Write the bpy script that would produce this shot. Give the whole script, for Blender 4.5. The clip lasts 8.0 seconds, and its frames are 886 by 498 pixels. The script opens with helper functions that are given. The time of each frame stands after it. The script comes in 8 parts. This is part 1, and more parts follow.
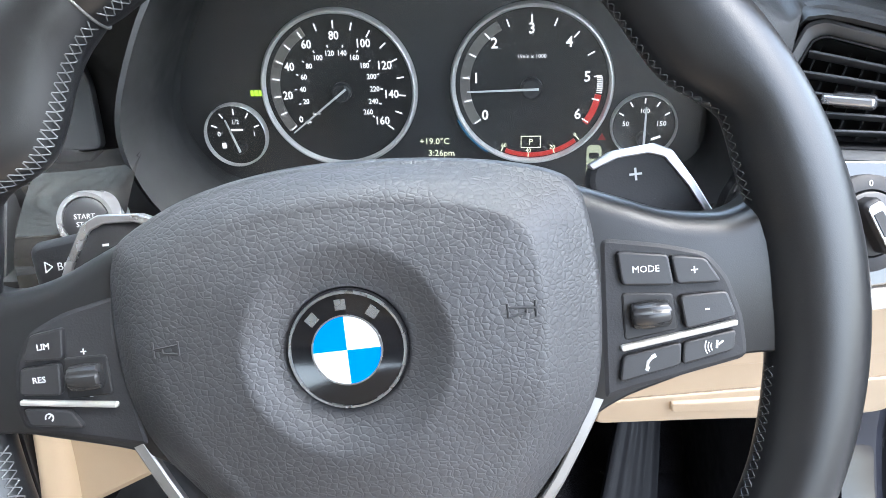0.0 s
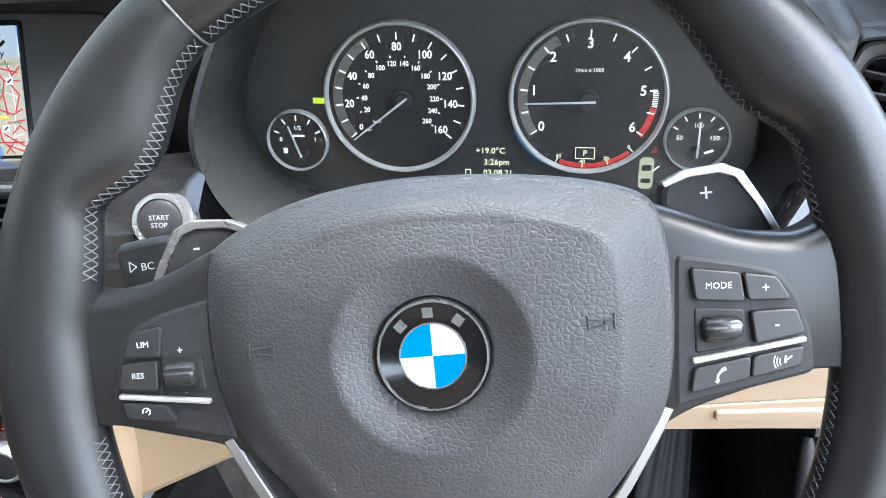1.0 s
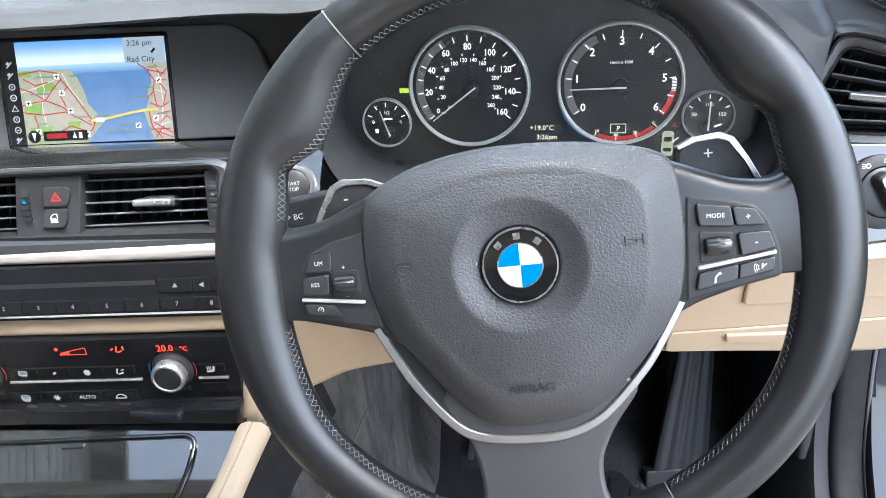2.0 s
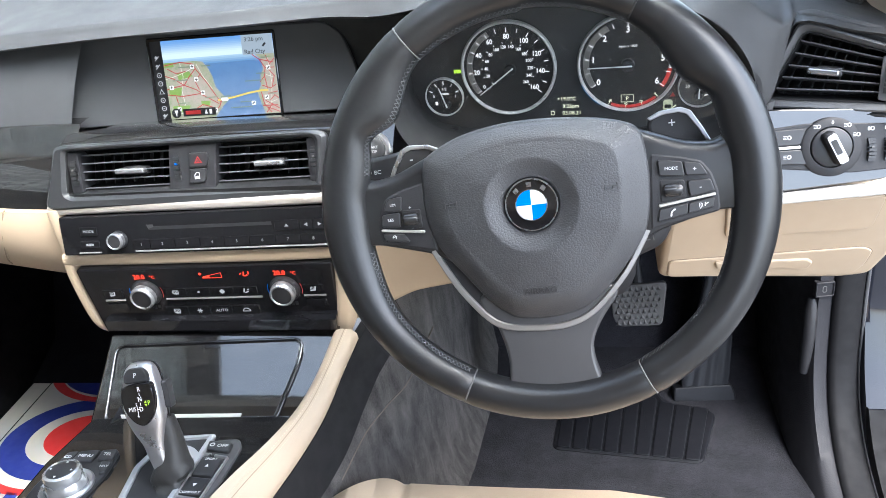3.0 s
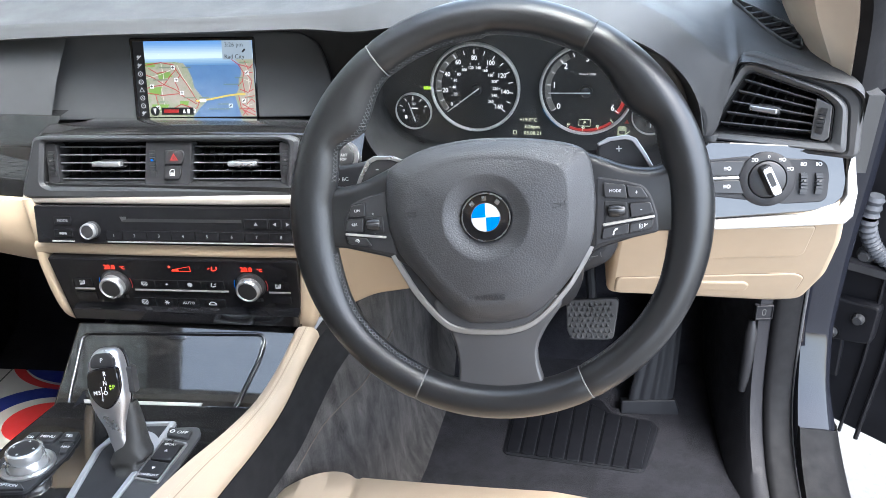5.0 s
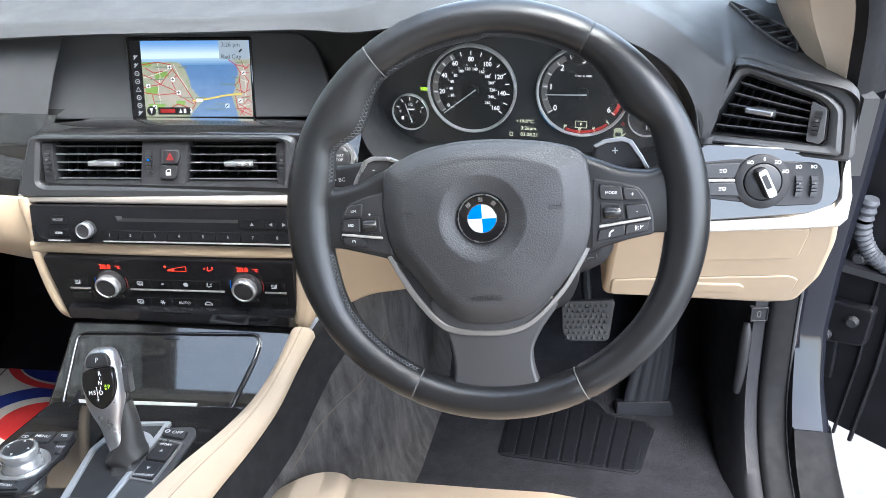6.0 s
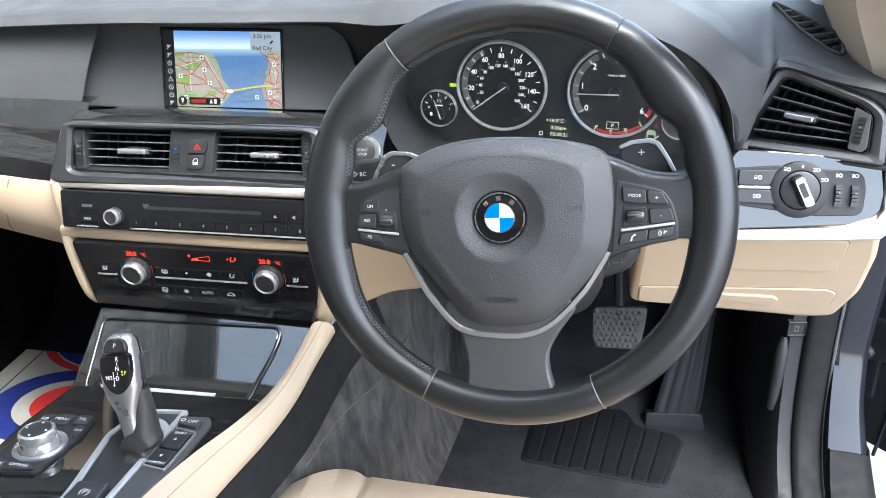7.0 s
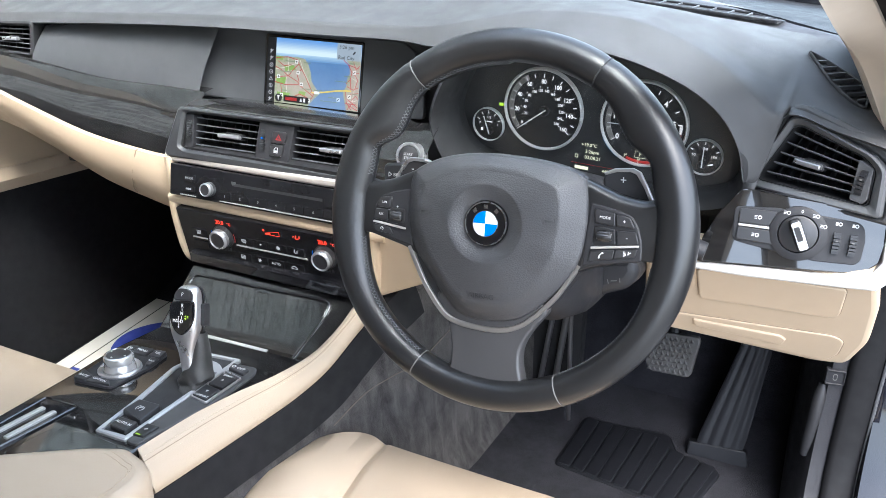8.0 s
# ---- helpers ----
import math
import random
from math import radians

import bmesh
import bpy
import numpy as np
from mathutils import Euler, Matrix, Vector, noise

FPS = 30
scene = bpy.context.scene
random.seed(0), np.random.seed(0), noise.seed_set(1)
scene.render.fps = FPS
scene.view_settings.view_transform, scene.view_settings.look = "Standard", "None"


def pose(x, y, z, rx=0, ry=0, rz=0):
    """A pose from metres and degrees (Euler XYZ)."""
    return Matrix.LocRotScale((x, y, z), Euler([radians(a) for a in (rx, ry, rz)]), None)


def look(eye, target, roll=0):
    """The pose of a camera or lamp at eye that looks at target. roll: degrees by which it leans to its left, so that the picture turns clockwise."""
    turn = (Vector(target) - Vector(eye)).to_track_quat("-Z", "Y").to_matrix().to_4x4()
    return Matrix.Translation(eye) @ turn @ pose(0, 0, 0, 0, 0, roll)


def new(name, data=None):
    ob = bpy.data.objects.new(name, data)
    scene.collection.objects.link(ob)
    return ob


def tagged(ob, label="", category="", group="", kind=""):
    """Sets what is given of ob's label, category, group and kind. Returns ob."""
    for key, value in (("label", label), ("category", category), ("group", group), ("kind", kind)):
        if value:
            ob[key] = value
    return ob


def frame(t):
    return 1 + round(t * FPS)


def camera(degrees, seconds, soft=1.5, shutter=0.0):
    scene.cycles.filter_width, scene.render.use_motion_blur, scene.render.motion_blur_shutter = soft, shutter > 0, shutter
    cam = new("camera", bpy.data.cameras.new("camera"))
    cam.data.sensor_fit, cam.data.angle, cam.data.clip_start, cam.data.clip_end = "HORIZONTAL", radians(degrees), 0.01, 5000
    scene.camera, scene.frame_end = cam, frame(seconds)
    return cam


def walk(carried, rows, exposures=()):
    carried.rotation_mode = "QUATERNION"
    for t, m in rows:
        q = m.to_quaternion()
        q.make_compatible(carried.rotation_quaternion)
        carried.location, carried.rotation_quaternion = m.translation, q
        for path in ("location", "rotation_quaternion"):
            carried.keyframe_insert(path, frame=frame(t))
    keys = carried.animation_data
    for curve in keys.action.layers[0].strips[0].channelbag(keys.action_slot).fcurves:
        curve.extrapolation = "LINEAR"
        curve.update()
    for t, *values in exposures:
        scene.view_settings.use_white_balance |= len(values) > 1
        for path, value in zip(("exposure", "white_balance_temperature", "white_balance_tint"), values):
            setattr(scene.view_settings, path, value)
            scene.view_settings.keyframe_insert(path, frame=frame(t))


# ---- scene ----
# camera and its path
EXPOSURE = 2.95
LIGHTING = [(0.0, 0.75, 6000, 7), (1.5, 0.68, 6000, 7), (2.2, 0.56, 6000, 8), (3.3, 0.42, 6080, 8), (6.5, 0.43, 6080, 8), (7.5, 0.42, 6080, 8), (8.0, 0.32, 6080, 8)]
cam = camera(59.3, 8.0, soft=0.5, shutter=0.0)
PATH = [
    (0, (0.002, 0.007, 1.007), (-0.043, 1.776, 0.075), -2.7),
    (0.5, (-0.012, 0.001, 1.014), (-0.081, 1.771, 0.086), -2.1),
    (1, (-0.022, -0.004, 1.019), (-0.115, 1.763, 0.087), -2.1),
    (1.5, (-0.03, -0.043, 1.026), (-0.144, 1.72, 0.089), -2.6),
    (2, (-0.048, -0.141, 1.068), (-0.208, 1.601, 0.1), -4.0),
    (2.2, (-0.044, -0.189, 1.087), (-0.248, 1.537, 0.097), -4.9),
    (3.3, (0.01, -0.335, 1.172), (-0.358, 1.318, 0.108), -7.9),
    (3.5, (0.013, -0.344, 1.177), (-0.353, 1.311, 0.117), -7.6),
    (4, (0.018, -0.353, 1.179), (-0.317, 1.318, 0.133), -6.2),
    (4.5, (0.017, -0.352, 1.177), (-0.281, 1.328, 0.134), -4.3),
    (6, (0.016, -0.353, 1.178), (-0.246, 1.334, 0.137), -2.9),
    (6.5, (0.017, -0.353, 1.178), (-0.259, 1.332, 0.136), -2.9),
    (7, (0.039, -0.337, 1.167), (-0.337, 1.332, 0.133), -2.8),
    (7.5, (0.132, -0.351, 1.182), (-0.454, 1.275, 0.176), -2.4),
    (8, (0.212, -0.378, 1.202), (-0.544, 1.181, 0.204), -2.3),
]
walk(cam, [(t, look(eye, target, roll)) for t, eye, target, roll in PATH], exposures=[(t, EXPOSURE + up, kelvin, tint) for t, up, kelvin, tint in LIGHTING])

# daylight: bright hazy sky, soft sun high on the right
SUN_EL, SUN_AZ = radians(62), radians(120)
world = bpy.data.worlds.new("sky")
scene.world = world
world.use_nodes = True
wn = world.node_tree
wn.nodes.clear()
w_out = wn.nodes.new("ShaderNodeOutputWorld")
w_bg = wn.nodes.new("ShaderNodeBackground")
w_sky = wn.nodes.new("ShaderNodeTexSky")
w_sky.sky_type = "NISHITA"
w_sky.sun_disc = False
w_sky.sun_elevation, w_sky.sun_rotation = SUN_EL, SUN_AZ
w_sky.air_density, w_sky.dust_density = 1.0, 3.0
w_bg.inputs["Strength"].default_value = 0.15
w_haze = wn.nodes.new("ShaderNodeHueSaturation")
w_haze.inputs["Saturation"].default_value = 0.62
wn.links.new(w_sky.outputs["Color"], w_haze.inputs["Color"])
wn.links.new(w_haze.outputs["Color"], w_bg.inputs["Color"])
wn.links.new(w_bg.outputs["Background"], w_out.inputs["Surface"])
sun_data = bpy.data.lights.new("sun", "SUN")
sun_data.energy, sun_data.angle, sun_data.color = 0.4, radians(30), (1.0, 0.95, 0.88)
sun = new("sun", sun_data)
sun.matrix_world = look((0, 0, 0), (-math.sin(SUN_AZ) * math.cos(SUN_EL), -math.cos(SUN_AZ) * math.cos(SUN_EL), -math.sin(SUN_EL)))

# ---------------------------------------------------------------- materials
def nodes_of(name):
    m = bpy.data.materials.new(name)
    m.use_nodes = True
    t = m.node_tree
    return m, t, t.nodes["Principled BSDF"]


def tex(t, kind, scale, vec=None, **kw):
    n = t.nodes.new(kind)
    if "Scale" in n.inputs:
        n.inputs["Scale"].default_value = scale
    for k, v in kw.items():
        n.inputs[k].default_value = v
    if vec is not None:
        t.links.new(vec, n.inputs["Vector"])
    return n


def coords(t, sx=1.0, sy=1.0, sz=1.0):
    c = t.nodes.new("ShaderNodeTexCoord")
    m = t.nodes.new("ShaderNodeMapping")
    m.inputs["Scale"].default_value = (sx, sy, sz)
    t.links.new(c.outputs["Object"], m.inputs["Vector"])
    return m.outputs["Vector"]


def ramp(t, fac, stops):
    r = t.nodes.new("ShaderNodeValToRGB")
    els = r.color_ramp.elements
    while len(els) < len(stops):
        els.new(0.5)
    for e, (p, c) in zip(els, stops):
        e.position = p
        e.color = (*c, 1) if len(c) == 3 else c
    t.links.new(fac, r.inputs["Fac"])
    return r.outputs["Color"]


def grey(v):
    return (v, v, v)


def bump(t, b, height, strength, dist):
    n = t.nodes.new("ShaderNodeBump")
    n.inputs["Strength"].default_value = strength
    n.inputs["Distance"].default_value = dist
    t.links.new(height, n.inputs["Height"])
    t.links.new(n.outputs["Normal"], b.inputs["Normal"])
    return n


def plain(name, col, rough=0.5, metal=0.0, var=0.12, big=9.0, fine=900.0, relief=0.12, depth=0.0004, coat=0.0, spec=0.5):
    """A surface with slow colour drift, fine grain and uneven gloss."""
    m, t, b = nodes_of(name)
    v = coords(t)
    n1 = tex(t, "ShaderNodeTexNoise", big, v, Detail=4.0)
    lo = tuple(c * (1 - var) for c in col)
    hi = tuple(min(1.0, c * (1 + var)) for c in col)
    t.links.new(ramp(t, n1.outputs["Fac"], [(0.3, lo), (0.7, hi)]), b.inputs["Base Color"])
    n2 = tex(t, "ShaderNodeTexNoise", fine, v, Detail=3.0)
    n3 = tex(t, "ShaderNodeTexNoise", big * 6, v, Detail=5.0)
    t.links.new(ramp(t, n3.outputs["Fac"], [(0.3, grey(max(0.02, rough * 0.85))), (0.7, grey(min(1, rough * 1.15)))]), b.inputs["Roughness"])
    b.inputs["Metallic"].default_value = metal
    b.inputs["Coat Weight"].default_value = coat
    b.inputs["Coat Roughness"].default_value = 0.04
    b.inputs["Specular IOR Level"].default_value = spec
    if relief:
        bump(t, b, n2.outputs["Fac"], relief, depth)
    return m


def leather(name, col, rough, cell, strength, depth, var=0.1, warp=0.35, spec=0.5, stretch=(1.0, 1.0, 1.0), dome=0.12, wear=0.15):
    """Grained leather: wrinkled cells with fine pores."""
    m, t, b = nodes_of(name)
    v = coords(t, *stretch)
    warpn = tex(t, "ShaderNodeTexNoise", cell * 0.45, v, Detail=2.0)
    mix = t.nodes.new("ShaderNodeMixRGB")
    mix.inputs["Fac"].default_value = warp * 0.02
    t.links.new(v, mix.inputs["Color1"])
    t.links.new(warpn.outputs["Color"], mix.inputs["Color2"])
    vo = t.nodes.new("ShaderNodeTexVoronoi")
    vo.feature = "DISTANCE_TO_EDGE"
    vo.inputs["Scale"].default_value = cell
    t.links.new(mix.outputs["Color"], vo.inputs["Vector"])
    edge = ramp(t, vo.outputs["Distance"], [(0.0, grey(0)), (dome * 0.45, grey(0.62)), (dome, grey(0.92)), (0.5, grey(1))])
    pore = tex(t, "ShaderNodeTexNoise", cell * 3, v, Detail=3.0)
    addn = t.nodes.new("ShaderNodeMixRGB")
    addn.blend_type = "ADD"
    addn.inputs["Fac"].default_value = 0.25
    t.links.new(edge, addn.inputs["Color1"])
    t.links.new(pore.outputs["Fac"], addn.inputs["Color2"])
    b.inputs["Specular IOR Level"].default_value = spec
    bump(t, b, addn.outputs["Color"], strength, depth)
    n1 = tex(t, "ShaderNodeTexNoise", 7.0, v, Detail=4.0)
    t.links.new(ramp(t, n1.outputs["Fac"], [(0.3, tuple(c * (1 - var) for c in col)), (0.7, tuple(c * (1 + var) for c in col))]), b.inputs["Base Color"])
    n3 = tex(t, "ShaderNodeTexNoise", 30.0, v, Detail=5.0)
    t.links.new(ramp(t, n3.outputs["Fac"], [(0.3, grey(rough * (1 - wear))), (0.7, grey(rough * (1 + wear)))]), b.inputs["Roughness"])
    return m


def glow(name, col, power):
    m, t, b = nodes_of(name)
    b.inputs["Base Color"].default_value = (*[c * 0.1 for c in col], 1)
    b.inputs["Roughness"].default_value = 0.35
    b.inputs["Emission Color"].default_value = (*col, 1)
    b.inputs["Emission Strength"].default_value = power * 0.17
    return m


def map_glow(name, lo, mid, hi, scale, power):
    """Lit map ground with fine patches of colour."""
    m, t, b = nodes_of(name)
    n = tex(t, "ShaderNodeTexNoise", scale, coords(t), Detail=4.0, Roughness=0.75)
    col = ramp(t, n.outputs["Fac"], [(0.36, lo), (0.5, mid), (0.64, hi)])
    b.inputs["Base Color"].default_value = (0.04, 0.04, 0.04, 1)
    b.inputs["Roughness"].default_value = 0.35
    t.links.new(col, b.inputs["Emission Color"])
    b.inputs["Emission Strength"].default_value = power * 0.17
    return m


def carpet(name, lo, hi, streak=0.0):
    m, t, b = nodes_of(name)
    v = coords(t)
    n1 = tex(t, "ShaderNodeTexNoise", 520.0, v, Detail=4.0, Roughness=0.7)
    n2 = tex(t, "ShaderNodeTexNoise", 18.0, v, Detail=8.0, Roughness=0.75)
    mixf = t.nodes.new("ShaderNodeMixRGB")
    mixf.inputs["Fac"].default_value = 0.45
    t.links.new(n2.outputs["Fac"], mixf.inputs["Color1"])
    t.links.new(n1.outputs["Fac"], mixf.inputs["Color2"])
    fac = mixf.outputs["Color"]
    if streak:
        rot = t.nodes.new("ShaderNodeMapping")
        rot.inputs["Rotation"].default_value = (0.9, 0.35, 0.5)
        rot.inputs["Scale"].default_value = (34.0, 48.0, 13.0)
        t.links.new(v, rot.inputs["Vector"])
        wv = tex(t, "ShaderNodeTexNoise", 1.0, rot.outputs["Vector"], Detail=3.0, Roughness=0.55, Distortion=0.6)
        mx = t.nodes.new("ShaderNodeMixRGB")
        mx.inputs["Fac"].default_value = streak
        t.links.new(fac, mx.inputs["Color1"])
        t.links.new(wv.outputs["Fac"], mx.inputs["Color2"])
        fac = mx.outputs["Color"]
    t.links.new(ramp(t, fac, [(0.36, lo), (0.64, hi)]), b.inputs["Base Color"])
    b.inputs["Roughness"].default_value = 1.0
    b.inputs["Specular IOR Level"].default_value = 0.1
    b.inputs["Sheen Weight"].default_value = 0.05
    b.inputs["Sheen Roughness"].default_value = 0.5
    bump(t, b, n1.outputs["Fac"], 0.8, 0.002)
    return m


def gloss_wood(name):
    """Dark lacquered veneer with faint figure under a clear coat."""
    m, t, b = nodes_of(name)
    v = coords(t, 1.0, 5.0, 5.0)
    n1 = tex(t, "ShaderNodeTexNoise", 22.0, v, Detail=7.0, Roughness=0.68, Distortion=0.7)
    t.links.new(ramp(t, n1.outputs["Fac"], [(0.38, (0.005, 0.005, 0.0055)), (0.55, (0.011, 0.0107, 0.0105)), (0.74, (0.021, 0.0195, 0.0185))]), b.inputs["Base Color"])
    n2 = tex(t, "ShaderNodeTexNoise", 25.0, coords(t), Detail=6.0)
    t.links.new(ramp(t, n2.outputs["Fac"], [(0.38, grey(0.03)), (0.62, grey(0.06))]), b.inputs["Roughness"])
    b.inputs["Coat Weight"].default_value = 0.8
    b.inputs["Coat IOR"].default_value = 1.62
    b.inputs["Specular IOR Level"].default_value = 0.3
    dust = tex(t, "ShaderNodeTexNoise", 160.0, coords(t), Detail=5.0, Roughness=0.8)
    t.links.new(ramp(t, dust.outputs["Fac"], [(0.45, grey(0.01)), (0.75, grey(0.06))]), b.inputs["Coat Roughness"])
    bump(t, b, n2.outputs["Fac"], 0.03, 0.002)
    return m


M_RIM = leather("rim_leather", (0.010, 0.0103, 0.0112), 0.30, 900.0, 0.12, 0.0002, var=0.08, spec=0.5, wear=0.06)
M_PAD = leather("airbag_vinyl", (0.037, 0.0375, 0.040), 0.45, 430.0, 0.36, 0.0004, warp=0.06, stretch=(0.85, 1.1, 1.0), dome=0.26)
M_BOOT = leather("gaiter_leather", (0.020, 0.0195, 0.019), 0.45, 800.0, 0.35, 0.0004)
M_CHAMP = plain("champagne_trim", (0.42, 0.385, 0.345), 0.42, 0.25, var=0.05, relief=0.04)
M_JOINT = plain("shut_line", (0.23, 0.175, 0.12), 0.8, relief=0.0)
M_EMBOSS = plain("embossed_vinyl", (0.022, 0.022, 0.023), 0.45)
M_DASH = leather("dash_skin", (0.039, 0.0395, 0.0405), 0.58, 620.0, 0.3, 0.0003, spec=0.5)
M_SMOOTH = plain("smooth_dash_skin", (0.045, 0.0465, 0.049), 0.50, var=0.08, fine=1500, relief=0.12, spec=0.55)
M_BEZEL = plain("side_vent_plastic", (0.066, 0.0675, 0.070), 0.46, var=0.08, fine=1500, relief=0.12, spec=0.6)
M_PLASTIC = plain("black_plastic", (0.019, 0.019, 0.021), 0.50, fine=1200, relief=0.3, depth=0.0003, spec=0.3)
M_SATIN = plain("satin_grey_plastic", (0.042, 0.042, 0.044), 0.40, fine=1500, relief=0.1)
M_FRAME = plain("vent_frame_plastic", (0.019, 0.0195, 0.021), 0.45, fine=1500, relief=0.1)
# near-black plastic; its tone also stands in for shade inside ducts and gaps
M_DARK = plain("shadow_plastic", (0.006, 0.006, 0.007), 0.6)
M_KEY = plain("key_plastic", (0.0155, 0.0155, 0.017), 0.42, fine=1600, relief=0.1)
M_GRIP = plain("knob_grip_metal", (0.17, 0.17, 0.175), 0.35, 0.6, var=0.05, relief=0.1)
M_SEAL = plain("seal_rubber", (0.006, 0.006, 0.007), 0.7, fine=700, relief=0.3, depth=0.0005, spec=0.25)
M_ROLLER = plain("gloss_key_plastic", (0.02, 0.02, 0.021), 0.25, var=0.1, relief=0.03)
M_PIANO = plain("gloss_black", (0.006, 0.006, 0.007), 0.07, var=0.1, relief=0.0, coat=0.6)
M_PANEL = plain("control_panel_black", (0.007, 0.007, 0.008), 0.20, var=0.15, relief=0.02, spec=0.22)
M_WOOD = gloss_wood("lacquered_veneer")
M_BEIGE = leather("beige_leather", (0.385, 0.303, 0.219), 0.46, 520.0, 0.3, 0.0003, var=0.04)
M_BEIGE_PL = plain("beige_plastic", (0.43, 0.333, 0.232), 0.50, var=0.04, fine=1100, relief=0.2, depth=0.0003)
M_CHROME = plain("bright_trim", (0.50, 0.50, 0.495), 0.22, 0.7, var=0.03, relief=0.02)
M_PEARL = plain("pearl_trim", (0.40, 0.39, 0.37), 0.34, 0.4, var=0.04, relief=0.03)
M_SILVER = plain("satin_silver", (0.40, 0.40, 0.41), 0.30, 0.85, var=0.05, fine=1800, relief=0.06)
M_ALU = plain("matt_silver_paint", (0.42, 0.43, 0.45), 0.40, 0.6, var=0.05)
M_WHITE = plain("white_print", (0.55, 0.55, 0.55), 0.5, var=0.03, relief=0.0)
M_PRINT = glow("lit_print", (0.9, 0.89, 0.90), 0.75)
# shaded copy of the rim's thread
M_SHADE = plain("shaded_thread", (0.05, 0.052, 0.055), 0.8, var=0.2)
M_THREAD = plain("grey_thread", (0.105, 0.108, 0.113), 0.8, var=0.2, fine=3000, relief=0.3)
M_PIPE = plain("pale_seam", (0.095, 0.094, 0.092), 0.6, var=0.15)
M_BLUE = plain("enamel_blue", (0.0, 0.13, 0.62), 0.25, var=0.03, relief=0.0, spec=0.2)
M_BADGE = plain("badge_metal", (0.42, 0.42, 0.42), 0.28, 1.0, var=0.03, relief=0.0)
M_CHEV = plain("chevron_silver", (0.36, 0.35, 0.34), 0.34, 0.85, var=0.04, relief=0.03)
M_ENWHITE = plain("enamel_white", (0.58, 0.60, 0.62), 0.25, var=0.02, relief=0.0, spec=0.2)
M_DIAL = plain("dial_face", (0.010, 0.010, 0.011), 0.5, var=0.1, relief=0.05, spec=0.4)
M_CLUSTER = plain("cluster_backing", (0.017, 0.0175, 0.019), 0.5, var=0.1, relief=0.05, spec=0.5)
M_DIALTRACK = plain("dial_track", (0.15, 0.14, 0.13), 0.3, var=0.1)
M_HOOD = plain("hood_lining_plastic", (0.014, 0.0145, 0.0155), 0.55, fine=1200, relief=0.2)
M_RING = plain("pearl_dial_ring", (0.62, 0.61, 0.60), 0.32, 0.35, var=0.03, relief=0.02)
M_SLAT = plain("vent_slat_plastic", (0.068, 0.070, 0.075), 0.42, fine=1500, relief=0.1)
M_DOOR = plain("black_door_frame", (0.010, 0.010, 0.012), 0.38, var=0.3, big=14, relief=0.1, spec=0.35)
M_REDARC = glow("red_arc", (0.75, 0.05, 0.04), 0.34)
M_RED = plain("red_print", (0.26, 0.015, 0.014), 0.4, var=0.05, relief=0.0)
M_REDLIT = glow("red_segments", (1.0, 0.045, 0.02), 1.6)
M_GREENLIT = glow("green_lamp", (0.50, 0.85, 0.05), 0.72)
M_AMBERTXT = glow("pale_display_text", (0.90, 0.92, 0.66), 0.8)
M_BLUELIT = glow("blue_print", (0.03, 0.16, 0.32), 0.4)
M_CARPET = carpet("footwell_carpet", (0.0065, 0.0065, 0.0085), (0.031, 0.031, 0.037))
# darker copy of the driver's carpet; footwell shade is put into its colour
M_CARPET_SHADE = carpet("shaded_passenger_carpet", (0.004, 0.004, 0.005), (0.016, 0.016, 0.020))
M_VELOUR = carpet("tunnel_velour", (0.013, 0.0125, 0.013), (0.096, 0.090, 0.086), 0.42)
M_KICK = plain("kick_panel_plastic", (0.019, 0.019, 0.022), 0.55, fine=500, relief=0.6, depth=0.0006, spec=0.25)
M_RUBBER = plain("black_rubber", (0.008, 0.0085, 0.011), 0.5, fine=700, relief=0.3, depth=0.0005, spec=0.25)
M_GAITER = plain("grey_rubber", (0.075, 0.08, 0.09), 0.6)
M_PEDAL = plain("worn_pedal_rubber", (0.075, 0.072, 0.070), 0.5, var=0.25, fine=700, relief=0.3, depth=0.0004)
M_PAINT = plain("black_car_paint", (0.010, 0.011, 0.016), 0.06, var=0.05, relief=0.0, coat=0.5, spec=0.2)
M_PAPER = plain("paper_mat", (0.55, 0.53, 0.475), 0.8, var=0.05, relief=0.3, fine=400, depth=0.0006)
M_PAPER_BLUE = plain("blue_ink", (0.015, 0.03, 0.22), 0.7, var=0.06)
M_PAPER_RED = plain("red_ink", (0.62, 0.03, 0.03), 0.7, var=0.06)
M_HEADLINER = plain("roof_lining", (0.38, 0.32, 0.255), 0.9, fine=800, relief=0.3)
M_STEEL = plain("worn_steel", (0.35, 0.35, 0.36), 0.35, 1.0, var=0.2)


# ---------------------------------------------------------------- building
def mm(pts):
    return [tuple(c * 0.001 for c in p) for p in pts]


def frame_at(o, x, up):
    x, up = Vector(x).normalized(), Vector(up)
    up = (up - x * up.dot(x)).normalized()
    z = x.cross(up)
    m = Matrix.Identity(4)
    for i in range(3):
        m[i][0], m[i][1], m[i][2], m[i][3] = x[i], up[i], z[i], o[i]
    return m


def finish(bm, smooth=True, angle=35):
    bmesh.ops.remove_doubles(bm, verts=bm.verts, dist=1e-6)
    bmesh.ops.recalc_face_normals(bm, faces=bm.faces)
    lim = radians(angle)
    for f in bm.faces:
        f.smooth = smooth
    for e in bm.edges:
        if len(e.link_faces) == 2 and e.calc_face_angle(0) > lim:
            e.smooth = False


def to_mesh(name, bm, material, smooth=True, angle=35):
    finish(bm, smooth, angle)
    me = bpy.data.meshes.new(name)
    bm.to_mesh(me)
    bm.free()
    me.materials.append(material)
    return me


